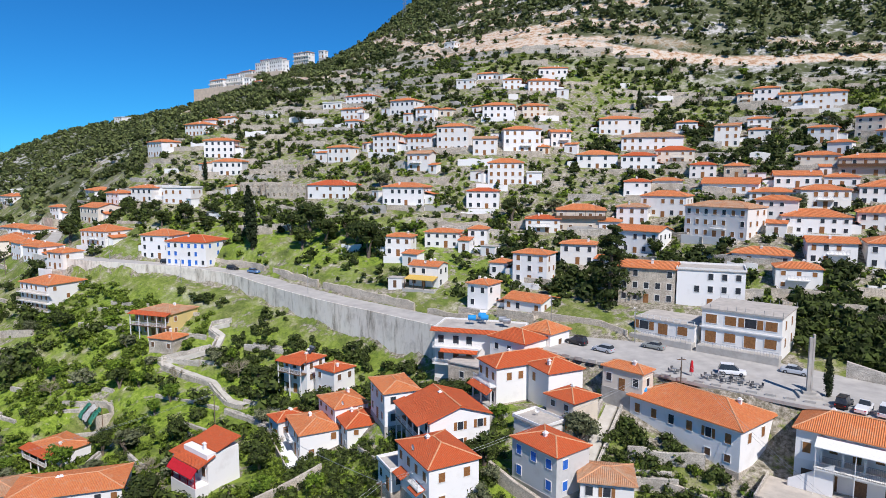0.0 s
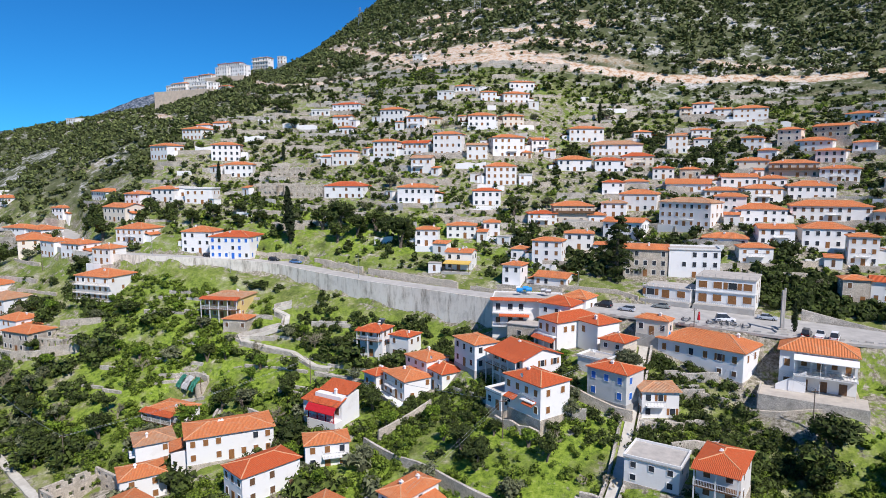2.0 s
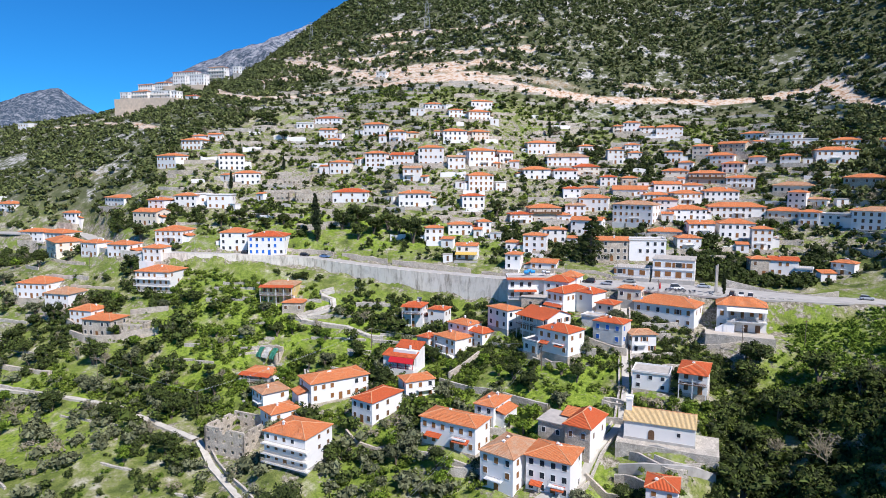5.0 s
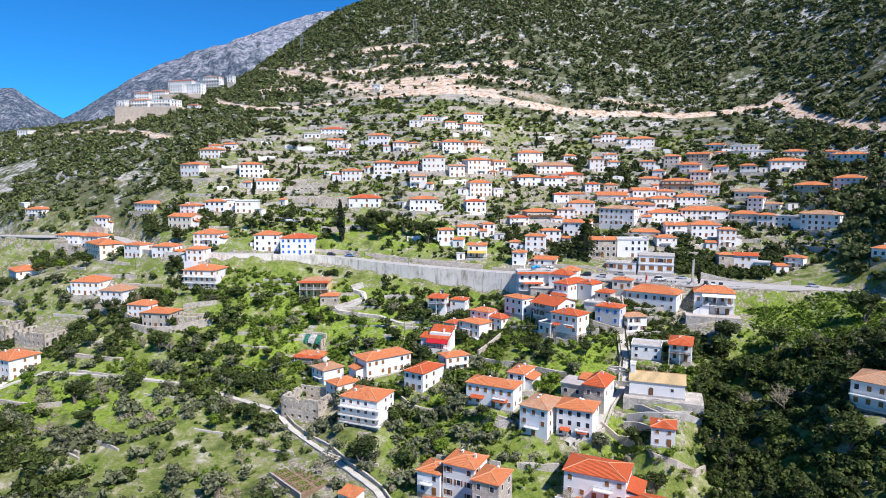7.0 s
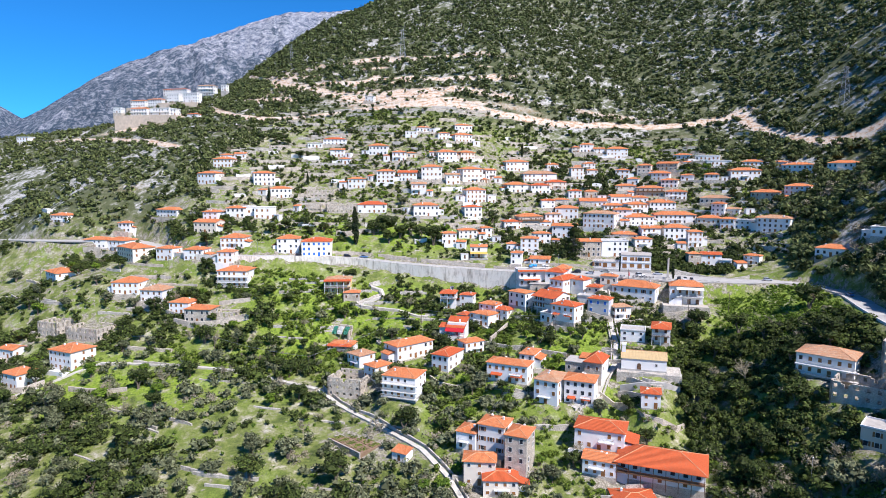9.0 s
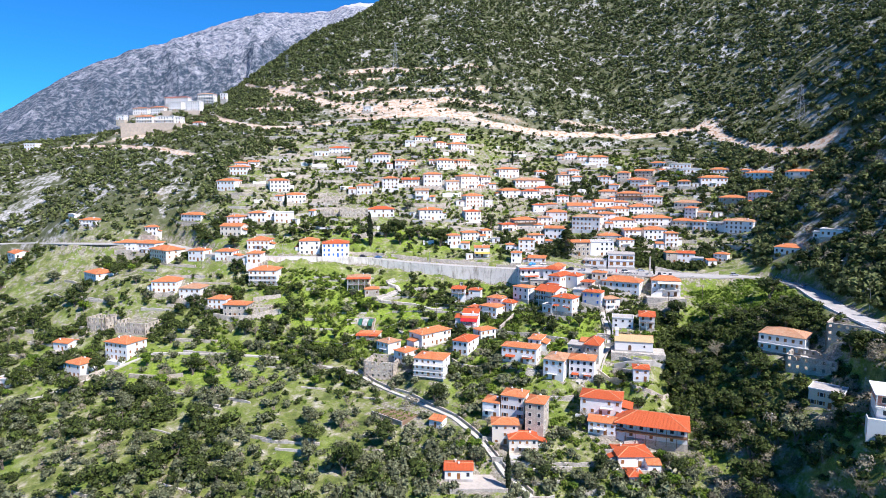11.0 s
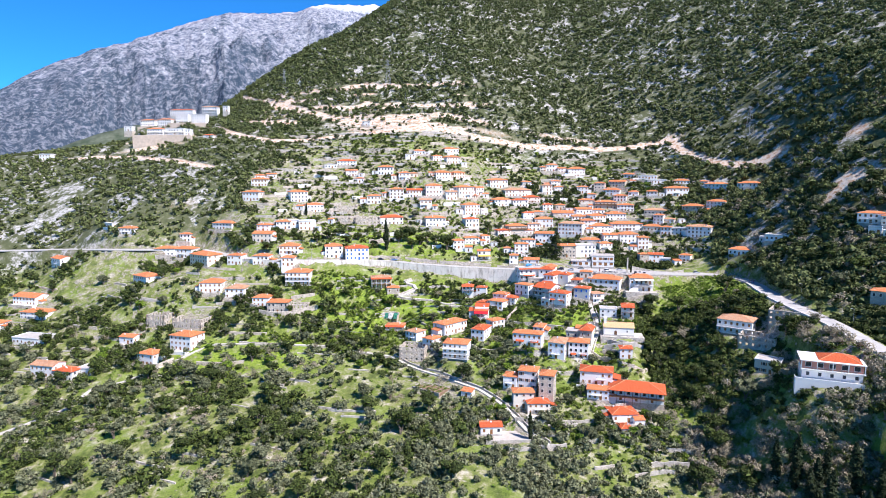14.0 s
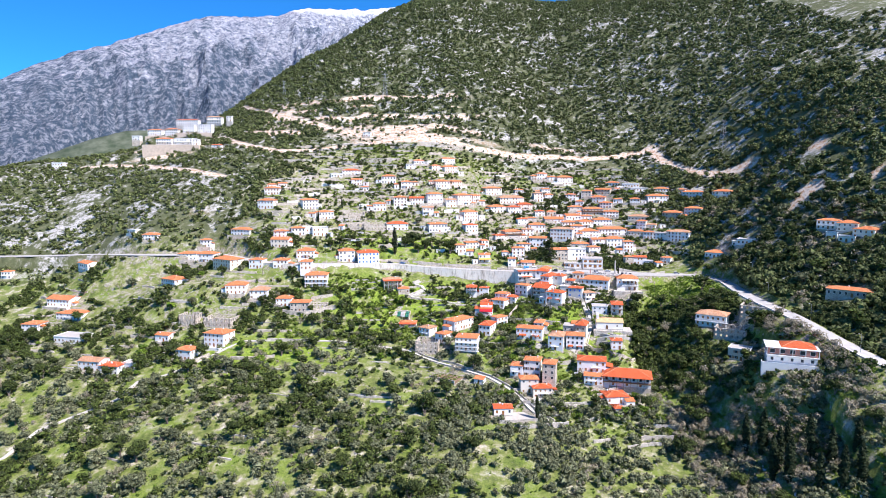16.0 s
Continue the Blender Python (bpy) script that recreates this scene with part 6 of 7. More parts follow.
for pts, h in (([(-172, -47), (-178, -50), (-184, -53), (-191, -55), (-198, -54.5), (-206, -52)], 3.0), ([(-208, -48), (-214, -45.5), (-221, -43), (-228, -42)], 2.2), ([(-176, -36), (-183, -38), (-190, -39.5)], 2.0), ([(-226, -96), (-217, -98), (-208, -98.5), (-200, -97)], 1.9), ([(-262, -94), (-254, -97), (-246, -97), (-240, -92)], 2.2)):
    stone_wall(pts, h, 0.7, "pale dry stone wall holding a terrace", "terrace_wall", 2.5, STONE, int(h * 7))
for x0, x1, h in ((-150, -128, 1.8), (-124, -102, 2.2), (-100, -66, 2.4), (-62, -44, 1.8)):
    stone_wall([(q, float(np.interp(q, ROAD_X, ROAD_Y)) + 5.6) for q in np.arange(x0, x1, 2.4)], h, 0.6, "rubble stone wall above the road", "roadside_wall", 1.0, STONE, x1)
stone_wall([(24, -6.4), (32, -7.2), (40, -8.6), (50, -9.4), (58, -8)], 2.6, 0.6, "stone bank wall above the road", "bank_wall", 1.0, DRYSTONE)
stone_wall([(-36, 0.5), (-28, -0.2), (-20, -0.8), (-14, -2)], 1.3, 0.5, "rubble wall in front of the great conifer", "garden_wall", 1.0, STONE)


def path_sheet(line, half, name, label):
    v, f = [], []
    pts = []
    for a, b in zip(line[:-1], line[1:]):
        n = max(2, int(math.hypot(b[0] - a[0], b[1] - a[1]) / 1.5))
        pts += [(a[0] + (b[0] - a[0]) * k / n, a[1] + (b[1] - a[1]) * k / n) for k in range(n)]
    for i, (x, y) in enumerate(pts):
        a, b = pts[max(i - 2, 0)], pts[min(i + 2, len(pts) - 1)]
        t = Vector((b[0] - a[0], b[1] - a[1])).normalized()
        w = half * (1 + 0.25 * noise.noise((x * 0.4, y * 0.4, 2)))
        z = z_at(x, y)
        for s, dz in ((-w, -0.6), (-w * 0.95, 0.42), (w * 0.95, 0.42), (w, -0.6)):
            v.append((x - t.y * s, y + t.x * s, z + dz))
        if i:
            k = 4 * (i - 1)
            f += [(k + j, k + j + 1, k + 5 + j, k + 4 + j) for j in range(3)]
    tagged(mesh_part(name, data_mesh(name, v, f), PATHM), label, "path", kind="structure")


PATHM = plain("pale_path", (0.58, 0.55, 0.48), (0.43, 0.40, 0.34), 0.95, 0, 0.6)
for p, w in zip(PATHS, (1.0, 0.9, 0.8, 1.0)):
    path_sheet(p, w, "footpath", "pale stony footpath between the terraces")

# ---------------------------------------------------------------- vehicles and street things


def paint(name, c, rough=0.3):
    m = Mat(name, rough)
    m.b.inputs["Coat Weight"].default_value = 0.5
    return m.color(m.mix(m.grey(m.noise(1.5, 4), 0.4, 0.8, 0, 0.2), c, tuple(x * 0.75 for x in c))).m


CARCOL = {"black": paint("black_paint", (0.015, 0.016, 0.02)), "silver": paint("silver_paint", (0.45, 0.48, 0.52)), "grey": paint("grey_green_paint", (0.28, 0.30, 0.28)),
          "white": paint("white_car_paint", (0.78, 0.79, 0.8)), "blue": paint("blue_car_paint", (0.10, 0.20, 0.38))}
RUBBER = plain("rubber", (0.02, 0.02, 0.02), (0.035, 0.035, 0.035), 0.9)


def loft(rings):
    bm = bmesh.new()
    vs = [[bm.verts.new(p) for p in r] for r in rings]
    n = len(rings[0])
    for a, b in zip(vs[:-1], vs[1:]):
        for k in range(n):
            bm.faces.new((a[k], a[(k + 1) % n], b[(k + 1) % n], b[k]))
    bm.faces.new(vs[0][::-1])
    bm.faces.new(vs[-1])
    return bm


def disc(bm, x, y, z, r, w, n=14):
    rings = [[bm.verts.new((x + r * math.cos(6.2832 * k / n), y + s * w, z + r * math.sin(6.2832 * k / n))) for k in range(n)] for s in (-0.5, 0.5)]
    for k in range(n):
        bm.faces.new((rings[0][k], rings[0][(k + 1) % n], rings[1][(k + 1) % n], rings[1][k]))
    bm.faces.new(rings[0][::-1])
    bm.faces.new(rings[1])


def car(x, y, yaw, color, kind="hatchback"):
    z = z_at(x, y) + 0.1
    L, H = {"hatchback": (4.1, 1.48), "sedan": (4.5, 1.42), "van": (4.4, 1.85), "suv": (4.5, 1.75), "pickup": (4.8, 1.6)}[kind]
    ob = thing("car", x, y, z, yaw, f"{color} {kind} parked on the pale road", "car", "parked cars")
    h, W = L / 2, 0.87
    body = [[(q, s * W * k, zz) for s, zz in ((-1, 0.28), (-1.0, 0.62), (-0.93, t), (0.93, t), (1.0, 0.62), (1, 0.28))]
            for q, k, t in ((-h, 0.85, 0.78), (-h + 0.25, 0.97, 0.92), (-h * 0.4, 1, 0.95), (h * 0.35, 1, 0.93), (h - 0.5, 0.97, 0.84), (h, 0.82, 0.68))]
    part("body", loft(body), CARCOL[color], ob)
    back = {"hatchback": -h + 0.12, "sedan": -h + 0.75, "van": -h + 0.05, "suv": -h + 0.08, "pickup": -h * 0.1}[kind]
    cab = [[(q, s * W * k, zz) for s, zz in ((-1, 0.9), (-k2, t), (k2, t), (1, 0.9))] for q, k, k2, t in ((back, 0.9, 0.84, 0.93), (back + 0.35, 0.93, 0.78, H), (h * 0.05, 0.93, 0.78, H), (h * 0.5, 0.9, 0.84, 0.92))]
    part("cabin_glass", loft(cab), GLASS, ob)
    part("roof", box(back + 0.32, h * 0.1, -W * 0.74, W * 0.74, H - 0.02, H + 0.04), CARCOL[color], ob)
    for q in (-h * 0.62, h * 0.62):
        for s in (-1, 1):
            bm = bmesh.new()
            disc(bm, q, s * (W - 0.08), 0.32, 0.32, 0.2)
            wh = part("wheel", bm, RUBBER, ob)
            bm = bmesh.new()
            disc(bm, q, s * (W + 0.02), 0.32, 0.19, 0.03)
            part("rim", bm, METAL, wh)
    for s in (-1, 1):
        part("headlight", box(h - 0.12, h + 0.0, s * 0.6 - 0.16, s * 0.6 + 0.16, 0.58, 0.72), TRIM, ob)
        part("tail_light", box(-h - 0.01, -h + 0.1, s * 0.62 - 0.12, s * 0.62 + 0.12, 0.62, 0.78), REDM, ob)


for x, y, yaw, c, k in ((-21.8, -11, 165, "black", "suv"), (-15.6, -13.6, 165, "silver", "hatchback"), (-7.8, -6.6, 168, "grey", "sedan"), (7.2, -15.8, 10, "white", "van"), (16.5, -9.4, -8, "silver", "sedan"),
                        (23.2, -22.6, 75, "black", "suv"), (25.7, -23.2, 75, "white", "pickup"), (28.4, -23.6, 75, "white", "van"), (-165, 1.0, 14, "black", "hatchback"), (-140.5, 6.9, 3, "black", "hatchback"),
                        (-131.5, 7.2, -2, "blue", "sedan"), (64, -14.4, -10, "silver", "hatchback"), (83.5, -48, 85, "blue", "hatchback")):
    car(x, y, yaw, c, k)


def lamp_post(x, y, h, yaw=0):
    ob = thing("street_lamp", x, y, z_at(x, y), yaw, "tall grey street lamp with a curved arm", "street lamp", "street lamps")
    bm = bmesh.new()
    limb(bm, (0, 0, -0.5), (0, 0, h), 0.09, 0.05, 6)
    limb(bm, (0, 0, h), (0.9, 0, h + 0.35), 0.05, 0.04, 6)
    part("pole", bm, METAL, ob)
    part("lamp_head", box(0.8, 1.4, -0.14, 0.14, h + 0.28, h + 0.42), TRIM, ob)


def utility_pole(x, y, h, yaw=0):
    ob = thing("utility_pole", x, y, z_at(x, y), yaw, "weathered wooden utility pole with crossarm", "utility pole", "utility poles")
    bm = bmesh.new()
    limb(bm, (0, 0, -0.5), (0, 0, h), 0.13, 0.09, 6)
    part("pole", bm, BARK, ob)
    part("crossarm", box(-0.7, 0.7, -0.05, 0.05, h - 0.5, h - 0.38), DARKWOOD, ob)
    for s in (-0.6, 0, 0.6):
        part("insulator", box(s - 0.05, s + 0.05, -0.05, 0.05, h - 0.38, h - 0.22), TRIM, ob)


for x, y, h, yaw in ((30.6, -148, 8, 60), (-30, -3.5, 7, -90), (-12, -4, 7, -90), (-100, -3, 7, -90), (-150, -5, 7, -90), (92, -66, 8, 180), (83, -104, 8, 180), (81, -150, 8, 180), (80, -190, 8, 180), (-185, -6, 7, -90)):
    lamp_post(x, y, h, yaw)
for x, y, h in ((0.5, -25, 8), (-176, -72, 8), (-130, -84, 7.5), (-262, -60, 8), (-14, -157, 8), (-58, -128, 7), (-228, -18, 8), (-92, -42, 7), (22, -47, 8), (-300, -20, 8), (-33, -62, 8), (-205, -135, 7), (40, -40, 8)):
    utility_pole(x, y, h, 30)


def pylon(x, y, h):
    z = z_at(x, y)
    ob = thing("electricity_pylon", x, y, z, 20, "grey steel lattice electricity pylon on the hillside", "pylon", "electricity pylons")
    w0, w1 = h * 0.1, h * 0.022
    corner = lambda t, sx, sy: Vector((sx * (w0 + (w1 - w0) * t), sy * (w0 + (w1 - w0) * t), t * h))
    S = ((-1, -1), (1, -1), (1, 1), (-1, 1))
    for sx, sy in S:
        bm = bmesh.new()
        limb(bm, corner(-0.03, sx, sy), corner(1, sx, sy), 0.11, 0.07, 4)
        part("leg", bm, METAL, ob)
    bm = bmesh.new()
    lv = np.linspace(0, 1, 9)
    for t0, t1 in zip(lv[:-1], lv[1:]):
        for k in range(4):
            a, b = S[k], S[(k + 1) % 4]
            limb(bm, corner(t0, *a), corner(t1, *b), 0.06, 0.06, 3)
            limb(bm, corner(t1, *a), corner(t1, *b), 0.05, 0.05, 3)
    part("lattice", bm, METAL, ob)
    for t in (0.72, 0.84, 0.96):
        bm = bmesh.new()
        limb(bm, (-h * 0.13, 0, t * h), (h * 0.13, 0, t * h + 0.1), 0.09, 0.09, 4)
        limb(bm, (-h * 0.13, 0, t * h), (0, 0, t * h + h * 0.05), 0.05, 0.05, 3)
        limb(bm, (h * 0.13, 0, t * h), (0, 0, t * h + h * 0.05), 0.05, 0.05, 3)
        part("crossarm", bm, METAL, ob)


pylon(-297, 341, 17)
pylon(-169, 298, 28)
pylon(168, 160, 27)


def monument():
    x, y = 18.6, -20.6
    z = z_at(x, y)
    ob = thing("monument", x, y, z, 15, "tall slender white stone monument pillar", "monument")
    part("plinth", boxes((-1.6, 1.6, -1.6, 1.6, -0.5, 0.5), (-0.9, 0.9, -0.7, 0.7, 0.5, 0.9)), CONC, ob)
    part("pillar", boxes((-0.36, 0.1, -0.3, 0.3, 0.9, 9.4)), CONC, ob)
    part("fin", box(0.14, 0.4, -0.3, 0.3, 0.9, 9.9), CONC, ob)


def umbrella(x, y):
    z = z_at(x, y)
    ob = thing("parasol", x, y, z, 0, "closed bright red cafe parasol on a pole", "parasol")
    bm = bmesh.new()
    limb(bm, (0, 0, 0), (0, 0, 2.9), 0.04, 0.03, 6)
    part("pole", bm, METAL, ob)
    bm = bmesh.new()
    for a, b, r0, r1 in ((0.8, 1.6, 0.34, 0.30), (1.6, 2.5, 0.30, 0.2), (2.5, 2.9, 0.2, 0.04)):
        limb(bm, (0, 0, a), (0, 0, b), r0, r1, 10)
    part("canopy", bm, REDM, ob)
    part("base", box(-0.3, 0.3, -0.3, 0.3, 0, 0.1), CONC, ob)


def cafe_set(x, y, yaw):
    z = z_at(x, y) + 0.06
    ob = thing("cafe_table", x, y, z, yaw, "small grey metal cafe table on the terrace", "table", "cafe tables")
    part("tabletop", box(-0.4, 0.4, -0.4, 0.4, 0.71, 0.75), METAL, ob)
    part("leg", box(-0.04, 0.04, -0.04, 0.04, 0.03, 0.71), METAL, ob)
    part("foot", box(-0.25, 0.25, -0.25, 0.25, 0, 0.03), METAL, ob)
    for k in range(4):
        a = radians(yaw + 90 * k + 20)
        c = thing("cafe_chair", x + 0.85 * math.cos(a), y + 0.85 * math.sin(a), z, yaw + 90 * k + 20, "dark grey woven cafe chair beside a table", "chair", "cafe chairs")
        part("seat", box(-0.24, 0.24, -0.24, 0.24, 0.42, 0.47), DARKGREY, c)
        part("backrest", box(0.2, 0.25, -0.24, 0.24, 0.47, 0.9), DARKGREY, c)
        for sx in (-0.2, 0.2):
            for sy in (-0.2, 0.2):
                part("leg", box(sx - 0.02, sx + 0.02, sy - 0.02, sy + 0.02, 0, 0.42), METAL, c)


DARKGREY = plain("dark_weave", (0.09, 0.09, 0.095), (0.15, 0.15, 0.15), 0.8)
monument()
umbrella(1.4, -20.4)
for x, y, yaw in ((4.0, -20.6, 10), (6.8, -21.0, 40), (9.2, -20.4, 70), (11.4, -21.2, 20), (-1.4, -20.0, 15), (5.4, -19.0, 55), (8.2, -18.9, 33)):
    cafe_set(x, y, yaw)


def water_tank(x, y, z, material, label, yaw=0):
    ob = thing("water_tank", x, y, z, yaw, label, "water tank", "roof water tanks")
    bm = bmesh.new()
    n = 14
    prof = ((-0.85, 0.2), (-0.8, 0.5), (-0.7, 0.58), (0.7, 0.58), (0.8, 0.5), (0.85, 0.2))
    rings = [[bm.verts.new((q, r * math.cos(6.2832 * k / n), 0.75 + r * math.sin(6.2832 * k / n))) for k in range(n)] for q, r in prof]
    for a, b in zip(rings[:-1], rings[1:]):
        for k in range(n):
            bm.faces.new((a[k], a[(k + 1) % n], b[(k + 1) % n], b[k]))
    bm.faces.new(rings[0][::-1])
    bm.faces.new(rings[-1])
    part("tank", bm, material, ob)
    for q in (-0.5, 0.5):
        part("cradle", box(q - 0.06, q + 0.06, -0.45, 0.45, 0, 0.35), METAL, ob)


def grave(x, y, yaw):
    ob = thing("gravestone", x, y, z_at(x, y), yaw, "pale marble grave with an upright headstone", "grave", "graves of the cemetery")
    part("slab", box(-0.45, 0.45, -1.0, 1.0, -0.4, 0.35), TRIM, ob)
    part("headstone", box(-0.4, 0.4, 0.86, 1.0, 0.35, 1.2), TRIM, ob)


gr = random.Random(12)
for i in range(26):
    grave(28 + (i % 7) * 4.4 + gr.uniform(-0.8, 0.8), -236 + (i // 7) * 9.5 + gr.uniform(-1.5, 1.5), gr.uniform(-12, 12))
BLUETANK = plain("blue_plastic", (0.02, 0.26, 0.62), (0.03, 0.30, 0.66), 0.45)
for ax, ay, az, m in ((-42.7, -11.4, 2.86, 1), (-41.4, -12.9, 2.86, 1), (-43.5, -14.6, 2.86, 1), (-37.4, -12.4, 2.86, 0), (-36.0, -13.4, 2.86, 0), (-5.2, -27.0, -2.4, 1)):
    water_tank(ax, ay, az, BLUETANK if m else METAL, "bright blue plastic water tank on a roof" if m else "shiny metal water tank on a roof", 20)
for i in range(26):
    q = i / 25
    bx, by = -26 + q * 66, -19.2 - 5.0 * math.sin(q * 3.0) * 0.55 - q * 3.2
    ob = thing("kerb_block", bx, by, z_at(bx, by), -6, "low pale concrete kerb block along the road", "kerb block", "kerb blocks")
    part("block", box(-0.75, 0.75, -0.2, 0.2, -0.2, 0.45), CONC, ob)

# ---------------------------------------------------------------- small things of the roofs and yards


def satellite_dish(x, y, z, yaw):
    ob = thing("satellite_dish", x, y, z, yaw, "pale grey satellite dish on a short mast", "satellite dish", "satellite dishes")
    bm = bmesh.new()
    n, rings = 14, []
    for r, d in ((0.05, 0.12), (0.25, 0.09), (0.42, 0.0)):
        rings.append([bm.verts.new((r * math.cos(6.2832 * k / n), d, 1.1 + r * math.sin(6.2832 * k / n))) for k in range(n)])
    for p, q in zip(rings[:-1], rings[1:]):
        for k in range(n):
            bm.faces.new((p[k], p[(k + 1) % n], q[(k + 1) % n], q[k]))
    bm.faces.new(rings[0])
    part("dish", bm, TRIM, ob)
    part("mast", box(-0.03, 0.03, 0.1, 0.16, -0.6, 1.15), METAL, ob)
    part("feed_arm", box(-0.02, 0.02, -0.35, 0.0, 0.72, 0.76), METAL, ob)


def solar_heater(x, y, z, yaw):
    ob = thing("solar_water_heater", x, y, z, yaw, "dark solar water heater panel with a tank on a roof", "solar heater")
    bm = bmesh.new()
    q = [bm.verts.new(c) for c in ((-0.9, -0.9, 0.1), (0.9, -0.9, 0.1), (0.9, 0.5, 1.3), (-0.9, 0.5, 1.3))]
    p = [bm.verts.new((v.co.x, v.co.y + 0.06, v.co.z - 0.1)) for v in q]
    bm.faces.new(q)
    bm.faces.new(p[::-1])
    for k in range(4):
        bm.faces.new((p[k], p[(k + 1) % 4], q[(k + 1) % 4], q[k]))
    part("panel", bm, GLASS, ob)
    bm = bmesh.new()
    limb(bm, (-0.85, 0.7, 1.35), (0.85, 0.7, 1.35), 0.28, 0.28, 12)
    part("tank", bm, METAL, ob)
    for k in (-0.8, 0.74):
        part("stand", box(k, k + 0.06, 0.5, 0.56, -0.5, 1.3), METAL, ob)


solar_heater(-80.6, -24.0, -7.2, -10)
for x, y, z, yaw in ((-58.4, -39.5, -11.0, -20), (-30.5, -57.6, -6.5, -30), (4.2, -64.2, -14.2, 20), (-33.2, -51.2, -10.0, -30), (-84, -104, -25.2, -10), (-19.6, -37.0, -5.7, 10), (-70.4, -12 + 22, 9.6, 0)):
    satellite_dish(x, y, z, yaw)


def cable(a, b, sag):
    cu = bpy.data.curves.new("cable", "CURVE")
    cu.dimensions, cu.bevel_depth, cu.bevel_resolution = "3D", 0.022, 0
    sp = cu.splines.new("POLY")
    sp.points.add(12)
    for k in range(13):
        u = k / 12
        p = Vector(a).lerp(Vector(b), u)
        sp.points[k].co = (p.x, p.y, p.z - sag * 4 * u * (1 - u), 1)
    cu.materials.append(METAL)
    tagged(new("overhead_cable", cu), "thin grey overhead cable sagging between poles", "cable", "overhead cables")


TOPS = [(0.5, -25, 8), (22, -47, 8), (-33, -62, 8), (-92, -42, 7), (-58, -128, 7), (-130, -84, 7.5), (-176, -72, 8)]
for a, b in ((0, 1), (0, 2), (2, 3), (2, 4), (3, 5), (5, 6)):
    for k in (-0.35, 0.35):
        (x0, y0, h0), (x1, y1, h1) = TOPS[a], TOPS[b]
        cable((x0 + k, y0, z_at(x0, y0) + h0 - 0.22), (x1 + k, y1, z_at(x1, y1) + h1 - 0.22), 1.2)


yard = thing("paved_yard", -66, -164, -47.4, 6, "beige paved yard round a small house", "yard")
HOUSES.extend([(-70, -163, 6), (-61, -164, 6), (-102, -124, 5), (-95, -128, 5)])
part("paving", box(-9, 9, -5, 6, -4, 0), PAVING, yard)
part("yard_wall", boxes((-9.2, 9.2, -5.3, -5, -4, 0.8), (-9.3, -9, -5, 6, -4, 0.8)), DRYSTONE, yard)


def sheeted_ruin(x, y):
    """Fallen walls with torn white and green sheeting hung over poles."""
    z = z_at(x, y)
    ob = thing("sheeted_ruin", x, y, z, -15, "collapsed rubble walls under torn white and green sheeting", "ruin")
    HOUSES.append((x, y, 5))
    part("wall", boxes((-5, -4.3, -2, 3, -2, 2.6), (-4.3, 4, 2.4, 3, -2, 3.4), (3.4, 4, -1, 2.4, -2, 1.8)), STONE, ob)
    rng = random.Random(14)
    for k, (x0, y0, w, mat) in enumerate(((-7.0, -2.4, 2.6, TRIM), (-3.6, -2.9, 2.2, GREENSHEET), (-1.2, -2.6, 2.8, TRIM), (1.8, -2.2, 2.4, GREENSHEET))):
        bm = bmesh.new()
        n = 7
        rows = [[bm.verts.new((x0 + w * i / (n - 1) + rng.uniform(-0.1, 0.1), y0 + 2.6 * j / (n - 1) + rng.uniform(-0.15, 0.15), 0.3 + 3.0 * (j / (n - 1)) ** 0.7 + rng.uniform(-0.2, 0.2))) for i in range(n)] for j in range(n)]
        for j in range(n - 1):
            for i in range(n - 1):
                bm.faces.new((rows[j][i], rows[j][i + 1], rows[j + 1][i + 1], rows[j + 1][i]))
        bmesh.ops.solidify(bm, geom=bm.faces[:], thickness=0.03)
        part("sheet", bm, mat, ob)
    for px in (-6.8, -4.2, -1.4, 1.6, 4.2):
        part("pole", box(px - 0.06, px + 0.06, 0.2, 0.32, -1, 3.6), DARKWOOD, ob)


GREENSHEET = plain("green_sheet", (0.05, 0.30, 0.20), (0.10, 0.36, 0.26), 0.6)
sheeted_ruin(-127.5, -47.5)
outbuilding(-82, -134.4, z_at(-82, -134.4), -22, 5.2, 4.0, 2.5, True)
outbuilding(-8, -152, z_at(-8, -152), 4, 4.4, 3.6, 3.0, True)


# ---------------------------------------------------------------- vegetation


def leaf_sprays(rng, centres, radii, count, size, flat=0.8):
    """Small leaf sprays on the shells of clumps."""
    n = count * len(centres)
    c = np.repeat(np.asarray(centres, float), count, 0)
    r = np.repeat(np.asarray(radii, float), count)
    dirs = rng.normal(size=(n, 3))
    dirs /= np.linalg.norm(dirs, axis=1)[:, None]
    dirs[:, 2] = np.where(dirs[:, 2] < -0.5, -dirs[:, 2], dirs[:, 2])
    p = c + dirs * (r * rng.uniform(0.72, 1.06, n))[:, None] * np.array([1, 1, flat])
    nrm = dirs + rng.normal(scale=0.45, size=(n, 3))
    nrm /= np.linalg.norm(nrm, axis=1)[:, None]
    a = np.cross(nrm, rng.normal(size=(n, 3)))
    a /= np.linalg.norm(a, axis=1)[:, None]
    b = np.cross(nrm, a)
    s = (size * rng.uniform(0.6, 1.4, n))[:, None]
    a, b = a * s * 0.5, b * s * 0.5 * rng.uniform(0.5, 1.0, n)[:, None]
    return np.stack([p - a * 1.2 - b * 0.8, p + a * 1.3 - b * 0.5, p + a * 0.1 + b * 1.4], 1)


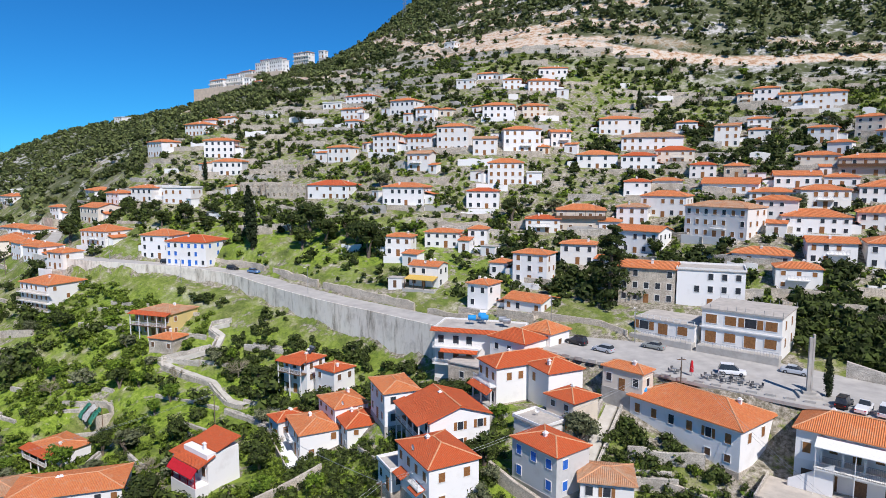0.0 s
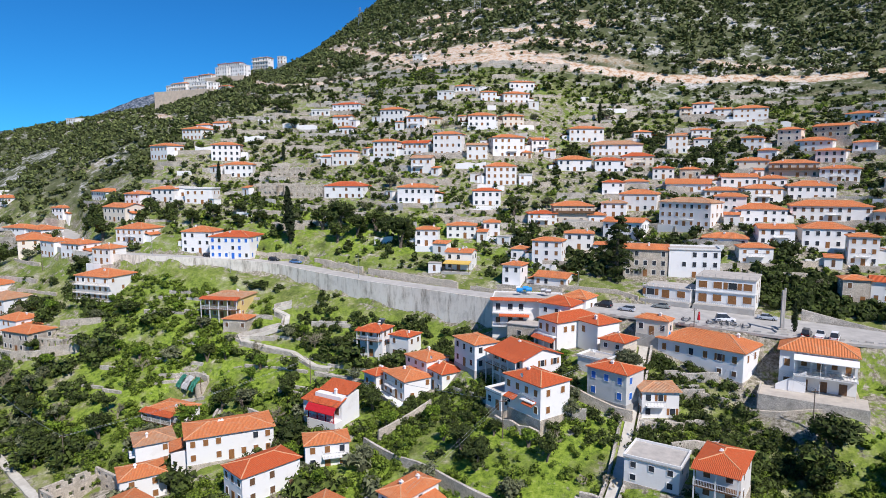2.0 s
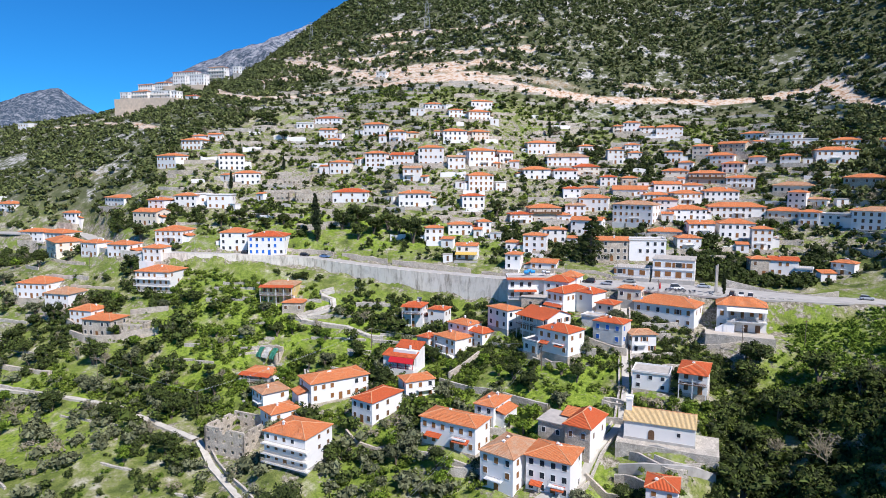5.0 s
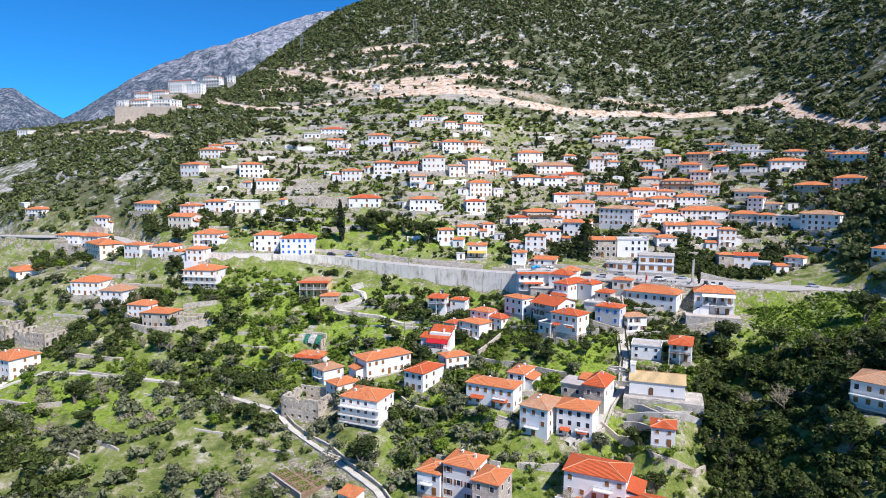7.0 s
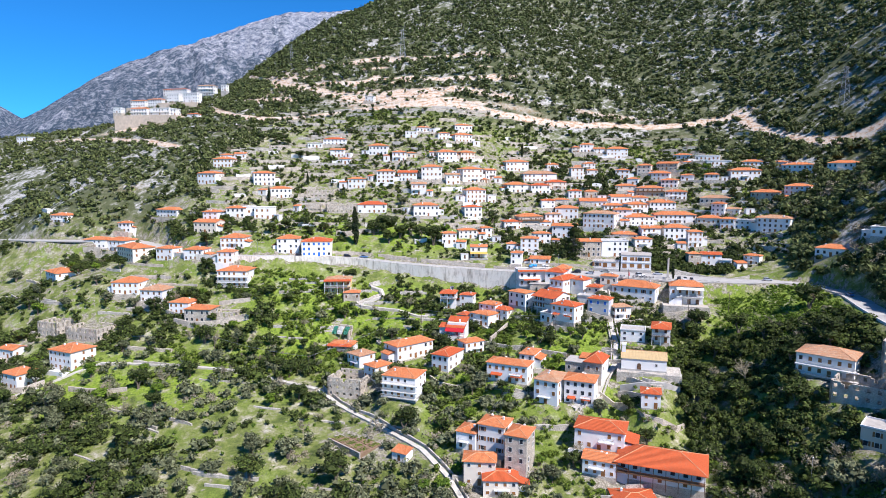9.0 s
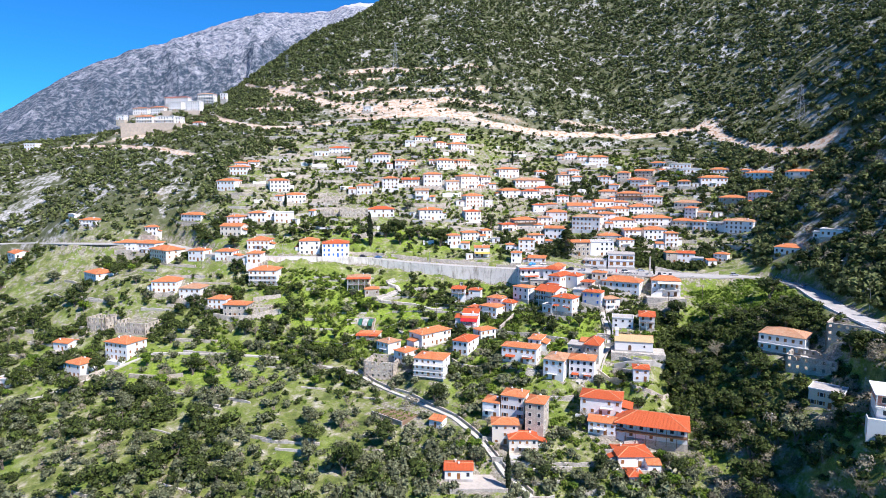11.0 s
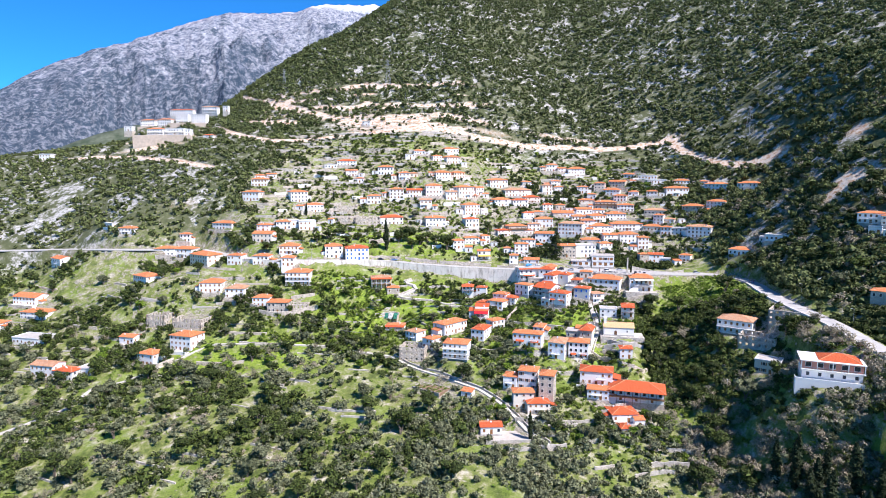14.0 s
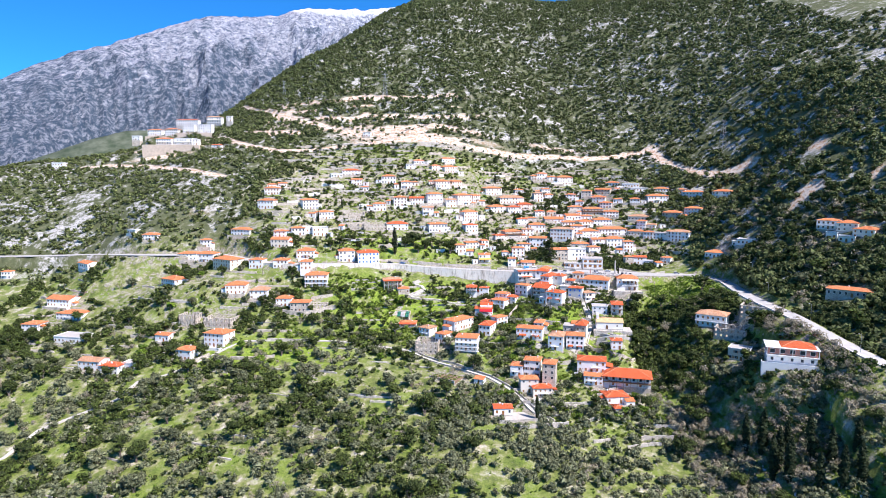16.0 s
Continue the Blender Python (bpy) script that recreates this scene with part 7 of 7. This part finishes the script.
CORE = np.array([(1, 0, 0), (0, 1, 0), (-1, 0, 0), (0, -1, 0), (0, 0, 1), (0, 0, -1)], float)
CORE_FACES = np.array([(0, 1, 4), (1, 2, 4), (2, 3, 4), (3, 0, 4), (1, 0, 5), (2, 1, 5), (3, 2, 5), (0, 3, 5)])


def cores(rng, centres, radii, flat=0.85):
    """Opaque heart of each clump, added to block light: a small uneven eight-sided body under the sprays."""
    n = len(centres)
    a = rng.uniform(0, 6.28, n)
    v = np.repeat(CORE[None], n, 0) * rng.uniform(0.72, 1.05, (n, 6, 1))
    x = v[..., 0] * np.cos(a)[:, None] - v[..., 1] * np.sin(a)[:, None]
    y = v[..., 0] * np.sin(a)[:, None] + v[..., 1] * np.cos(a)[:, None]
    v = np.stack([x, y, v[..., 2] * flat], -1) + rng.normal(scale=0.12, size=(n, 6, 3))
    v = np.asarray(centres)[:, None] + v * np.asarray(radii)[:, None, None]
    return v[:, CORE_FACES].reshape(-1, 3, 3)


TREE_LABEL = {"olive_tree": "grey-green olive tree with twisted trunk", "broadleaf_tree": "dense dark green broadleaf tree", "citrus_tree": "bright green garden tree",
              "bare_tree": "leafless grey-brown tree with fine twigs", "cypress_tree": "tall narrow dark green cypress", "cedar_tree": "large spreading dark conifer by the road"}


def tree_proto(name, seed):
    rng = np.random.default_rng(seed)
    ob = thing(name, 0, 0, -500, 0, TREE_LABEL[name], "tree", "trees of the hillside")
    bm = bmesh.new()
    if name == "cypress_tree":
        H = 11.0
        limb(bm, (0, 0, -0.6), (0, 0, H * 0.8), 0.28, 0.06)
        cs, rs = [], []
        for i in range(40):
            t = (i + 0.5) / 40
            rr = 1.15 * (math.sin(math.pi * min(1, t * 0.85 + 0.14))) ** 0.8
            ang = rng.uniform(0, 6.28)
            cs.append((math.cos(ang) * rr * 0.35, math.sin(ang) * rr * 0.35, 0.5 + t * (H - 0.6)))
            rs.append(rr * 0.75)
        q = np.concatenate([leaf_sprays(rng, cs, rs, 40, 0.4, 1.5), cores(rng, cs, np.array(rs) * 0.8, 1.4)])
        mat = LEAF_CYP
    elif name == "cedar_tree":
        H = 13.5
        limb(bm, (0, 0, -1), (0, 0, H), 0.5, 0.05, 7)
        cs, rs = [], []
        for i in range(70):
            t = rng.uniform(0.12, 1) ** 1.1
            ang = rng.uniform(0, 6.28)
            reach = (1 - t) * 5.2 + 0.5
            k = rng.uniform(0.45, 1)
            p = (math.cos(ang) * reach * k, math.sin(ang) * reach * k, t * H - 0.3 * k)
            limb(bm, (0, 0, t * H + 0.3), p, 0.08, 0.03, 4)
            cs.append(p)
            rs.append(0.75 + (1 - t) * 0.75)
        q = leaf_sprays(rng, cs, rs, 90, 0.36, 0.5)
        mat = LEAF_DARK
    elif name == "bare_tree":
        H = rng.uniform(4.5, 6)

        def grow(p, dirv, length, r, depth):
            e = p + dirv * length
            limb(bm, p, e, r, r * 0.6, 4 if depth > 1 else 3)
            if depth == 0:
                return
            for _ in range(5 if depth > 1 else 7):
                nd = (dirv + Vector(rng.normal(scale=0.55, size=3))).normalized()
                nd.z = abs(nd.z) * 0.8 + 0.15
                grow(p.lerp(e, rng.uniform(0.5, 1)), nd.normalized(), length * rng.uniform(0.55, 0.8), r * 0.55, depth - 1)
        grow(Vector((0, 0, -0.3)), Vector((0, 0, 1)), H * 0.36, 0.16, 3)
        q, mat = None, TWIG
    else:
        H = {"olive_tree": 4.4, "broadleaf_tree": 5.6, "citrus_tree": 3.6}[name] * rng.uniform(0.9, 1.15)
        W = H * {"olive_tree": 0.50, "broadleaf_tree": 0.47, "citrus_tree": 0.45}[name]
        cs, rs = [], []
        forks = []
        for k in range(3):
            ang = rng.uniform(0, 6.28)
            e = Vector((math.cos(ang) * W * 0.3, math.sin(ang) * W * 0.3, H * 0.42))
            limb(bm, (0, 0, -0.5), (e.x * 0.3, e.y * 0.3, H * 0.2), 0.24, 0.17)
            limb(bm, (e.x * 0.3, e.y * 0.3, H * 0.2), e, 0.17, 0.09)
            forks.append(e)
        for i in range(17):
            d = rng.normal(size=3)
            d /= np.linalg.norm(d)
            k = rng.uniform(0.35, 0.85)
            p = Vector((d[0] * W * k, d[1] * W * k, H * 0.6 + d[2] * H * 0.3 * k))
            limb(bm, forks[i % 3], p, 0.06, 0.02, 3)
            cs.append(tuple(p))
            rs.append(W * rng.uniform(0.32, 0.5))
        q = np.concatenate([leaf_sprays(rng, cs, rs, 46, 0.31 if name != "citrus_tree" else 0.27, 0.85), cores(rng, cs, np.array(rs) * 0.8)])
        mat = {"olive_tree": LEAF_OLIVE, "broadleaf_tree": LEAF_DARK, "citrus_tree": LEAF_LIGHT}[name]
    trunk = part("trunk", bm, TWIG if name == "bare_tree" else BARK, ob)
    if q is not None:
        mesh_part("crown", leaf_mesh("crown", q), mat, ob)
    return ob


PROTOS = {n: [tree_proto(n, 10 * i + len(n)) for i in range(k)] for n, k in (("olive_tree", 4), ("broadleaf_tree", 4), ("citrus_tree", 3), ("bare_tree", 3), ("cypress_tree", 1), ("cedar_tree", 1))}
TREES = []


def tree(name, x, y, size, rng, z=None):
    p = rng.choice(PROTOS[name])
    c = copy_thing(p, pose(x, y, z_at(x, y) - 0.15 if z is None else z, rng.uniform(-4, 4), rng.uniform(-4, 4), rng.uniform(0, 360)))
    s = size * rng.uniform(0.88, 1.12)
    c.scale = (s * rng.uniform(0.9, 1.15), s * rng.uniform(0.9, 1.15), s)
    TREES.append((x, y, 2.2 * size))
    return c


def clear(x, y, r):
    if any((x - a) ** 2 + (y - b) ** 2 < (q + r) ** 2 for a, b, q in HOUSES):
        return False
    d = near(ROAD, np.array([x]), np.array([y]))[0][0]
    if d < half_width(np.array([x]), np.array([y]))[0] + r:
        return False
    return all(near(p, np.array([x]), np.array([y]))[0][0] > 1.2 + r * 0.5 for p in PATHS)


def plant(n, x0, x1, y0, y1, kinds, size, gap, seed, mask=None):
    rng = random.Random(seed)
    for _ in range(n * 6):
        if n <= 0:
            break
        x, y = rng.uniform(x0, x1), rng.uniform(y0, y1)
        if mask and not mask(x, y):
            continue
        s = rng.uniform(*size)
        if not clear(x, y, gap * s * 0.5) or any((x - a) ** 2 + (y - b) ** 2 < (gap * s) ** 2 for a, b, _ in TREES):
            continue
        tree(rng.choice(kinds), x, y, s, rng)
        n -= 1


O, B, G, K = "olive_tree", "broadleaf_tree", "citrus_tree", "bare_tree"
one = random.Random(5)
tree("cedar_tree", -22, 13, 1.25, one)
for x, y, s in ((-137.3, 12.6, 2.05), (-201, 47.5, 0.9), (-51.25, 155, 1.0), (21.25, -19.38, 0.6), (-56.2, -166.5, 1.0), (-186, 75, 0.8)):
    tree("cypress_tree", x, y, s, one)
for x, y, s in ((-130, 22.5, 1.8), (-123, 24, 2.1), (-115, 22, 1.9), (-120, 16.5, 1.5), (-110, 27, 1.6), (-127, 30, 1.6), (-104, 24, 1.5), (-96, 19, 2.3), (-95, 21.25, 1.2), (-186, 15, 1.3), (-179, 20, 1.3), (-171, 25, 1.2), (-165, 17.5, 1.1), (-158, 21.25, 1.2)):
    tree(B, x, y, s, one)
for x, y, s in ((30, -195, 1.70), (33.75, -200, 1.78), (32.5, -214, 1.87), (36.25, -218, 1.70), (47.5, -215, 1.87), (51.25, -220, 1.53), (50, -230, 1.70), (56.25, -232, 1.70), (36.25, -211, 1.53), (43.75, -226, 1.36), (41.25, -205, 1.36), (60, -222, 1.53)):
    tree("cypress_tree", x, y, s, one)
plant(130, -360, -65, -335, -112, [O, O, O, O, B, K], (1.3, 2.0), 3.0, 1)
plant(60, -372, -87, -112, -62, [O, B, B, G, K], (1.1, 1.8), 2.8, 2)
plant(50, -194, -77, -77, -22, [B, G, G, K, O], (0.85, 1.4), 2.3, 3)
plant(45, -412, -200, -69, 12, [B, O, B, G, K], (1.0, 1.7), 2.6, 4)
plant(95, -75, 8, -170, -27, [G, G, O, B, K], (0.75, 1.3), 2.0, 5)
plant(60, 5, 72, -260, -40, [B, B, B, K], (1.2, 2.0), 2.6, 6)
plant(34, 6, 72, -206, -144, [K, K, K, O], (1.2, 1.8), 2.3, 7)
plant(120, -269, 150, 10, 206, [B, B, G, O, K], (0.7, 1.35), 2.0, 8)
plant(45, 92, 188, -225, 112, [B, B, O, K], (1.2, 1.9), 2.8, 9)


def scrub(name, n, x0, x1, y0, y1, size, material, seed, label, leaves=26, leaf_size=0.34, mask=None, avoid=True, sparse=-0.28, clumps=3, core=True):
    """Bushes too many to count, in one mesh."""
    rng = np.random.default_rng(seed)
    x, y = rng.uniform(x0, x1, n * 4), rng.uniform(y0, y1, n * 4)
    keep = np.ones(len(x), bool)
    dens = np.array([noise.noise((a * 0.02, b * 0.02, seed)) + 0.5 * noise.noise((a * 0.07, b * 0.07, seed)) for a, b in zip(x, y)])
    keep &= dens > sparse
    keep &= near(ROAD, x, y)[0] > half_width(x, y) + 1.5
    keep &= bare_earth(x, y) < rng.uniform(0.15, 0.75, len(x))
    for p in PATHS:
        keep &= near(p, x, y)[0] > 1.8
    if avoid:
        for hx, hy, hr in HOUSES:
            keep &= (x - hx) ** 2 + (y - hy) ** 2 > (hr + 1.5) ** 2
    if mask is not None:
        keep &= mask(x, y)
    x, y = x[keep][:n], y[keep][:n]
    z = relief(x, y)
    s = rng.uniform(*size, len(x))
    cs, rs = [], []
    for k in range(clumps):
        off = rng.normal(scale=0.42, size=(len(x), 2)) * s[:, None]
        cs.append(np.stack([x + off[:, 0], y + off[:, 1], z + s * rng.uniform(0.2, 0.95, len(x))], 1))
        rs.append(s * rng.uniform(0.45, 0.8, len(x)))
    cs, rs = np.concatenate(cs), np.concatenate(rs)
    per = max(4, int(leaves * 0.68) // clumps) if core else leaves // clumps
    q = leaf_sprays(rng, cs, rs, per, 1.0, 0.85)
    c = q.mean(1, keepdims=True)
    sz = np.repeat(np.tile(s, clumps), per)[:, None, None] * leaf_size * 2.4
    q = c + (q - c) * sz
    if core:
        q = np.concatenate([q, cores(rng, cs, rs * 0.78)])
    tagged(mesh_part(name, leaf_mesh(name, q), material), label, "shrubs", kind="stuff")


scrub("hill_scrub", 21500, -412, 330, 224, 690, (1.7, 3.6), LEAF_SCRUB, 21, "dark green evergreen scrub covering the upper hill", 22, 0.27, sparse=-0.55, clumps=2)
scrub("slope_scrub", 6200, -600, -235, 22, 420, (1.0, 2.9), LEAF_SCRUB, 22, "low evergreen scrub on the rocky slope", 30, 0.29, sparse=-0.42)
scrub("olive_grove", 2900, -430, -40, -400, -75, (1.7, 3.3), LEAF_OLIVE, 28, "grey-green olive crowns of the grove below the village", 124, 0.125, sparse=-0.35, clumps=4)
scrub("valley_scrub", 1500, -420, 6, -340, -22, (0.8, 2.2), LEAF_DARK, 23, "green bushes and brambles between the terraces", 150, 0.12, sparse=0.05)
scrub("village_scrub", 3900, -275, 170, 6, 235, (0.6, 2.1), LEAF_DARK, 24, "bushes between the village houses", 48, 0.22, sparse=-0.35)
scrub("village_vines", 2000, -200, 120, 6, 190, (0.5, 1.5), LEAF_MID, 36, "fresh green vines and shrubs on the village terraces", 54, 0.27)
scrub("bramble_slope", 1000, -200, -50, -90, -14, (0.6, 1.7), LEAF_MID, 30, "brambles and young bushes on the bank below the road", 150, 0.14, sparse=0.06)
scrub("garden_shrubs", 1100, -75, 30, -175, -24, (0.5, 1.5), LEAF_MID, 33, "garden shrubs and vines between the houses", 165, 0.115, sparse=-0.5)
scrub("dark_bushes", 420, -60, 24, -60, -24, (0.7, 1.8), LEAF_DARK, 37, "dark evergreen bushes beside the houses and walls", 200, 0.10, sparse=-0.5)
scrub("wall_foot_bushes", 260, -150, -48, -34, -8, (0.7, 1.9), LEAF_DARK, 39, "dark bushes at the foot of the retaining wall", 150, 0.14, sparse=-0.1)
scrub("dark_wood", 1050, -420, -60, -340, -30, (2.0, 4.0), LEAF_DARK, 41, "clumps of dark evergreen trees among the terraces", 208, 0.105, sparse=0.08, clumps=4)
scrub("left_slope_bushes", 950, -420, -195, -75, 24, (1.1, 2.7), LEAF_DARK, 47, "dark bushes round the western houses", 130, 0.125, sparse=0.0)
scrub("guest_house_bushes", 170, 34, 84, -204, -158, (1.0, 2.2), LEAF_DARK, 67, "dark bushes on the terraces round the guest house", 90, 0.18, sparse=-0.8)
scrub("yard_trees", 46, -9, 12, -83, -76.5, (1.0, 1.9), LEAF_MID, 69, "round bright green orchard trees in a row below a house", 120, 0.13, sparse=-0.9)
scrub("hedge", 260, 15, 62, 3, 24, (1.2, 2.3), LEAF_DARK, 38, "tall dark hedge and trees above the bank wall", 120, 0.2, sparse=-0.6)
scrub("bank_grass", 1500, 30, 78, -75, -22, (0.3, 0.8), LEAF_LIGHT, 61, "bright green grass bank below the road", 36, 0.3, sparse=-0.8, core=False)
scrub("meadow_weeds", 3000, -412, 75, -330, -22, (0.35, 0.9), LEAF_LIGHT, 25, "fresh green weeds and nettles on the terraces", 27, 0.3, core=False)
scrub("east_low_wood", 900, 80, 165, -215, -10, (1.8, 3.4), LEAF_DARK, 71, "dark evergreen wood on the bank above the road", 110, 0.15, sparse=-0.45)
scrub("east_bare_trees", 300, 88, 215, -130, 70, (1.8, 3.4), TWIG, 73, "leafless grey-brown trees on the eastern slope", 160, 0.08, sparse=0.0, core=False)
scrub("east_scrub", 2900, 75, 380, -300, 240, (1.5, 3.4), LEAF_SCRUB, 26, "dark thicket on the steep eastern slope", 54, 0.27, sparse=-0.5)
scrub("east_wood", 1500, 84, 260, -230, 190, (2.4, 4.4), LEAF_SCRUB, 63, "dark evergreen wood on the slope east of the village", 96, 0.16, sparse=-0.1)
scrub("ravine_scrub", 760, 8, 72, -290, -62, (1.2, 2.8), LEAF_DARK, 27, "dense thicket filling the ravine", 140, 0.13, sparse=-0.5, mask=lambda x, y: y > -146)
scrub("village_trees", 420, -60, 140, 10, 165, (1.5, 2.9), LEAF_DARK, 51, "dark evergreen trees between the village houses", 120, 0.15, sparse=-0.05)
scrub("cemetery_grass", 1500, 12, 80, -265, -150, (0.3, 0.8), LEAF_LIGHT, 77, "bright grass round the cemetery and below the guest house", 30, 0.3, sparse=-0.2, core=False)
scrub("cemetery_trees", 300, 20, 74, -262, -188, (1.4, 2.8), LEAF_OLIVE, 53, "olive trees and bushes round the cemetery", 120, 0.16, sparse=-0.2)
scrub("ravine_olives", 430, -110, 26, -235, -150, (1.5, 2.9), LEAF_OLIVE, 75, "grey-green olive trees below the long house", 130, 0.14, sparse=-0.35, clumps=4)
scrub("lower_scrub", 2600, -430, 160, -560, -300, (1.0, 2.8), LEAF_SCRUB, 43, "scattered bushes on the lower slope", 30, 0.34, sparse=-0.2)
scrub("bare_grove", 330, 8, 74, -222, -142, (1.8, 3.4), TWIG, 65, "leafless grey-brown trees standing close in the ravine", 220, 0.07, sparse=-0.4, core=False)
scrub("brown_thicket", 520, -400, 72, -320, -60, (1.2, 2.6), TWIG, 29, "leafless brown thicket among the trees", 150, 0.09, sparse=0.0, core=False)

# ---------------------------------------------------------------- vegetable plot


def garden_beds(x, y, yaw):
    z = z_at(x, y)
    ob = thing("vegetable_garden", x, y, z, yaw, "small terraced vegetable plot with rows of green beds", "garden")
    part("soil", box(-8, 8, -5, 5, -2.5, 0.25), SOILM, ob)
    part("stone_edge", boxes((-8.3, 8.3, -5.4, -5.0, -3, 0.6)), DRYSTONE, ob)
    rng = np.random.default_rng(5)
    for k in range(5):
        for j in range(2):
            cx, cy = -6.4 + 3.2 * k, -2.4 + 4.6 * j
            part("bed", box(cx - 1.2, cx + 1.2, cy - 1.8, cy + 1.8, 0.2, 0.42), SOILM, ob)
            c = np.stack([rng.uniform(cx - 1.1, cx + 1.1, 60), rng.uniform(cy - 1.7, cy + 1.7, 60), np.full(60, 0.45)], 1)
            mesh_part("leaves", leaf_mesh("leaves", leaf_sprays(rng, c, np.full(60, 0.18), 6, 0.22)), LEAF_LIGHT, ob)


SOILM = plain("garden_soil", (0.20, 0.13, 0.08), (0.30, 0.21, 0.14), 0.97, 0, 1.2)
garden_beds(-99, -126, -36)

# ---------------------------------------------------------------- far mountains


def far_range(name, az0, az1, r0, r1, profile, seed, label, n=170, m=46, material=None):
    """A ridge seen far off: heights by compass angle, rising from r0 to r1."""
    v, f = [], []
    az = np.linspace(az0, az1, n)
    pa, pz = zip(*profile)
    for i, a in enumerate(az):
        top = float(np.interp(a, pa, pz))
        for j in range(m):
            u = j / (m - 1)
            r = r0 + (r1 - r0) * u
            x, y = -60 + r * math.sin(radians(a)), -250 + r * math.cos(radians(a))
            rise = min(u / 0.8, 1.0)
            rise = rise**1.15 if u <= 0.8 else 1 - (u - 0.8) * 2.0
            k = 0.26 * top * (noise.fractal((x / 380, y / 380, seed), 0.9, 2.1, 7) - 0.1) * min(1, abs(0.8 - u) * 4 + 0.12) * min(1, u * 4)
            rid = 0.07 * top * abs(noise.noise((a * 0.5, u * 1.6, seed))) * max(0, 0.85 - u) * min(1, u * 4)
            body = max(0, 0.9 - u) * min(1, u * 3.5)
            spur = abs(noise.noise((a * 0.22 + 0.25 * u, u * 0.9, seed + 5))) + 0.5 * abs(noise.noise((a * 0.62 - 0.3 * u, u * 2.1, seed + 8))) + 0.22 * abs(noise.noise((a * 1.7, u * 5, seed + 2)))
            v.append((x, y, -120 + (top + 120) * rise + k - rid - 0.34 * top * (spur - 0.25) * body))
            if i and j:
                q = i * m + j
                f.append((q - m - 1, q - 1, q, q - m))
    tagged(mesh_part(name, data_mesh(name, v, f, True), material or HAZED_ROCK), label, "mountain", kind="structure")


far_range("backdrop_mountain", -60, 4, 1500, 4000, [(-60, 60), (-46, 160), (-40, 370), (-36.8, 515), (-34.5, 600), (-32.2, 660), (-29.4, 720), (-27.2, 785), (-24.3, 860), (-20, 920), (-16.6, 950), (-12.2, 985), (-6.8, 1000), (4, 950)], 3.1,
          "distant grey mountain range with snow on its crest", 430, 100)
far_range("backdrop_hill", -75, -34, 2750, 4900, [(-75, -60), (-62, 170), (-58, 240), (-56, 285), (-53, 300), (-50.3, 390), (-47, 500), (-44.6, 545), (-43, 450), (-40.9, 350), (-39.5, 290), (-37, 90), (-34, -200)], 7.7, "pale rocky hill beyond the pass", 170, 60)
far_range("backdrop_foothill", -60, -20, 800, 1430, [(-60, -100), (-48, 0), (-41.6, 76), (-39.2, 98), (-36.6, 124), (-34, 146), (-31.7, 160), (-28.9, 163), (-26, 150), (-20, 80)], 9.4, "scrubby green foothill below the distant mountain", 120, 40,
          plain("far_scrub", (0.045, 0.065, 0.035), (0.13, 0.145, 0.10), 0.95, 0, 0.05))
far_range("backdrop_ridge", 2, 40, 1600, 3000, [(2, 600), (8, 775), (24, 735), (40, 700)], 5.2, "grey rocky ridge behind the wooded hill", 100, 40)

build_ground()
build_road()
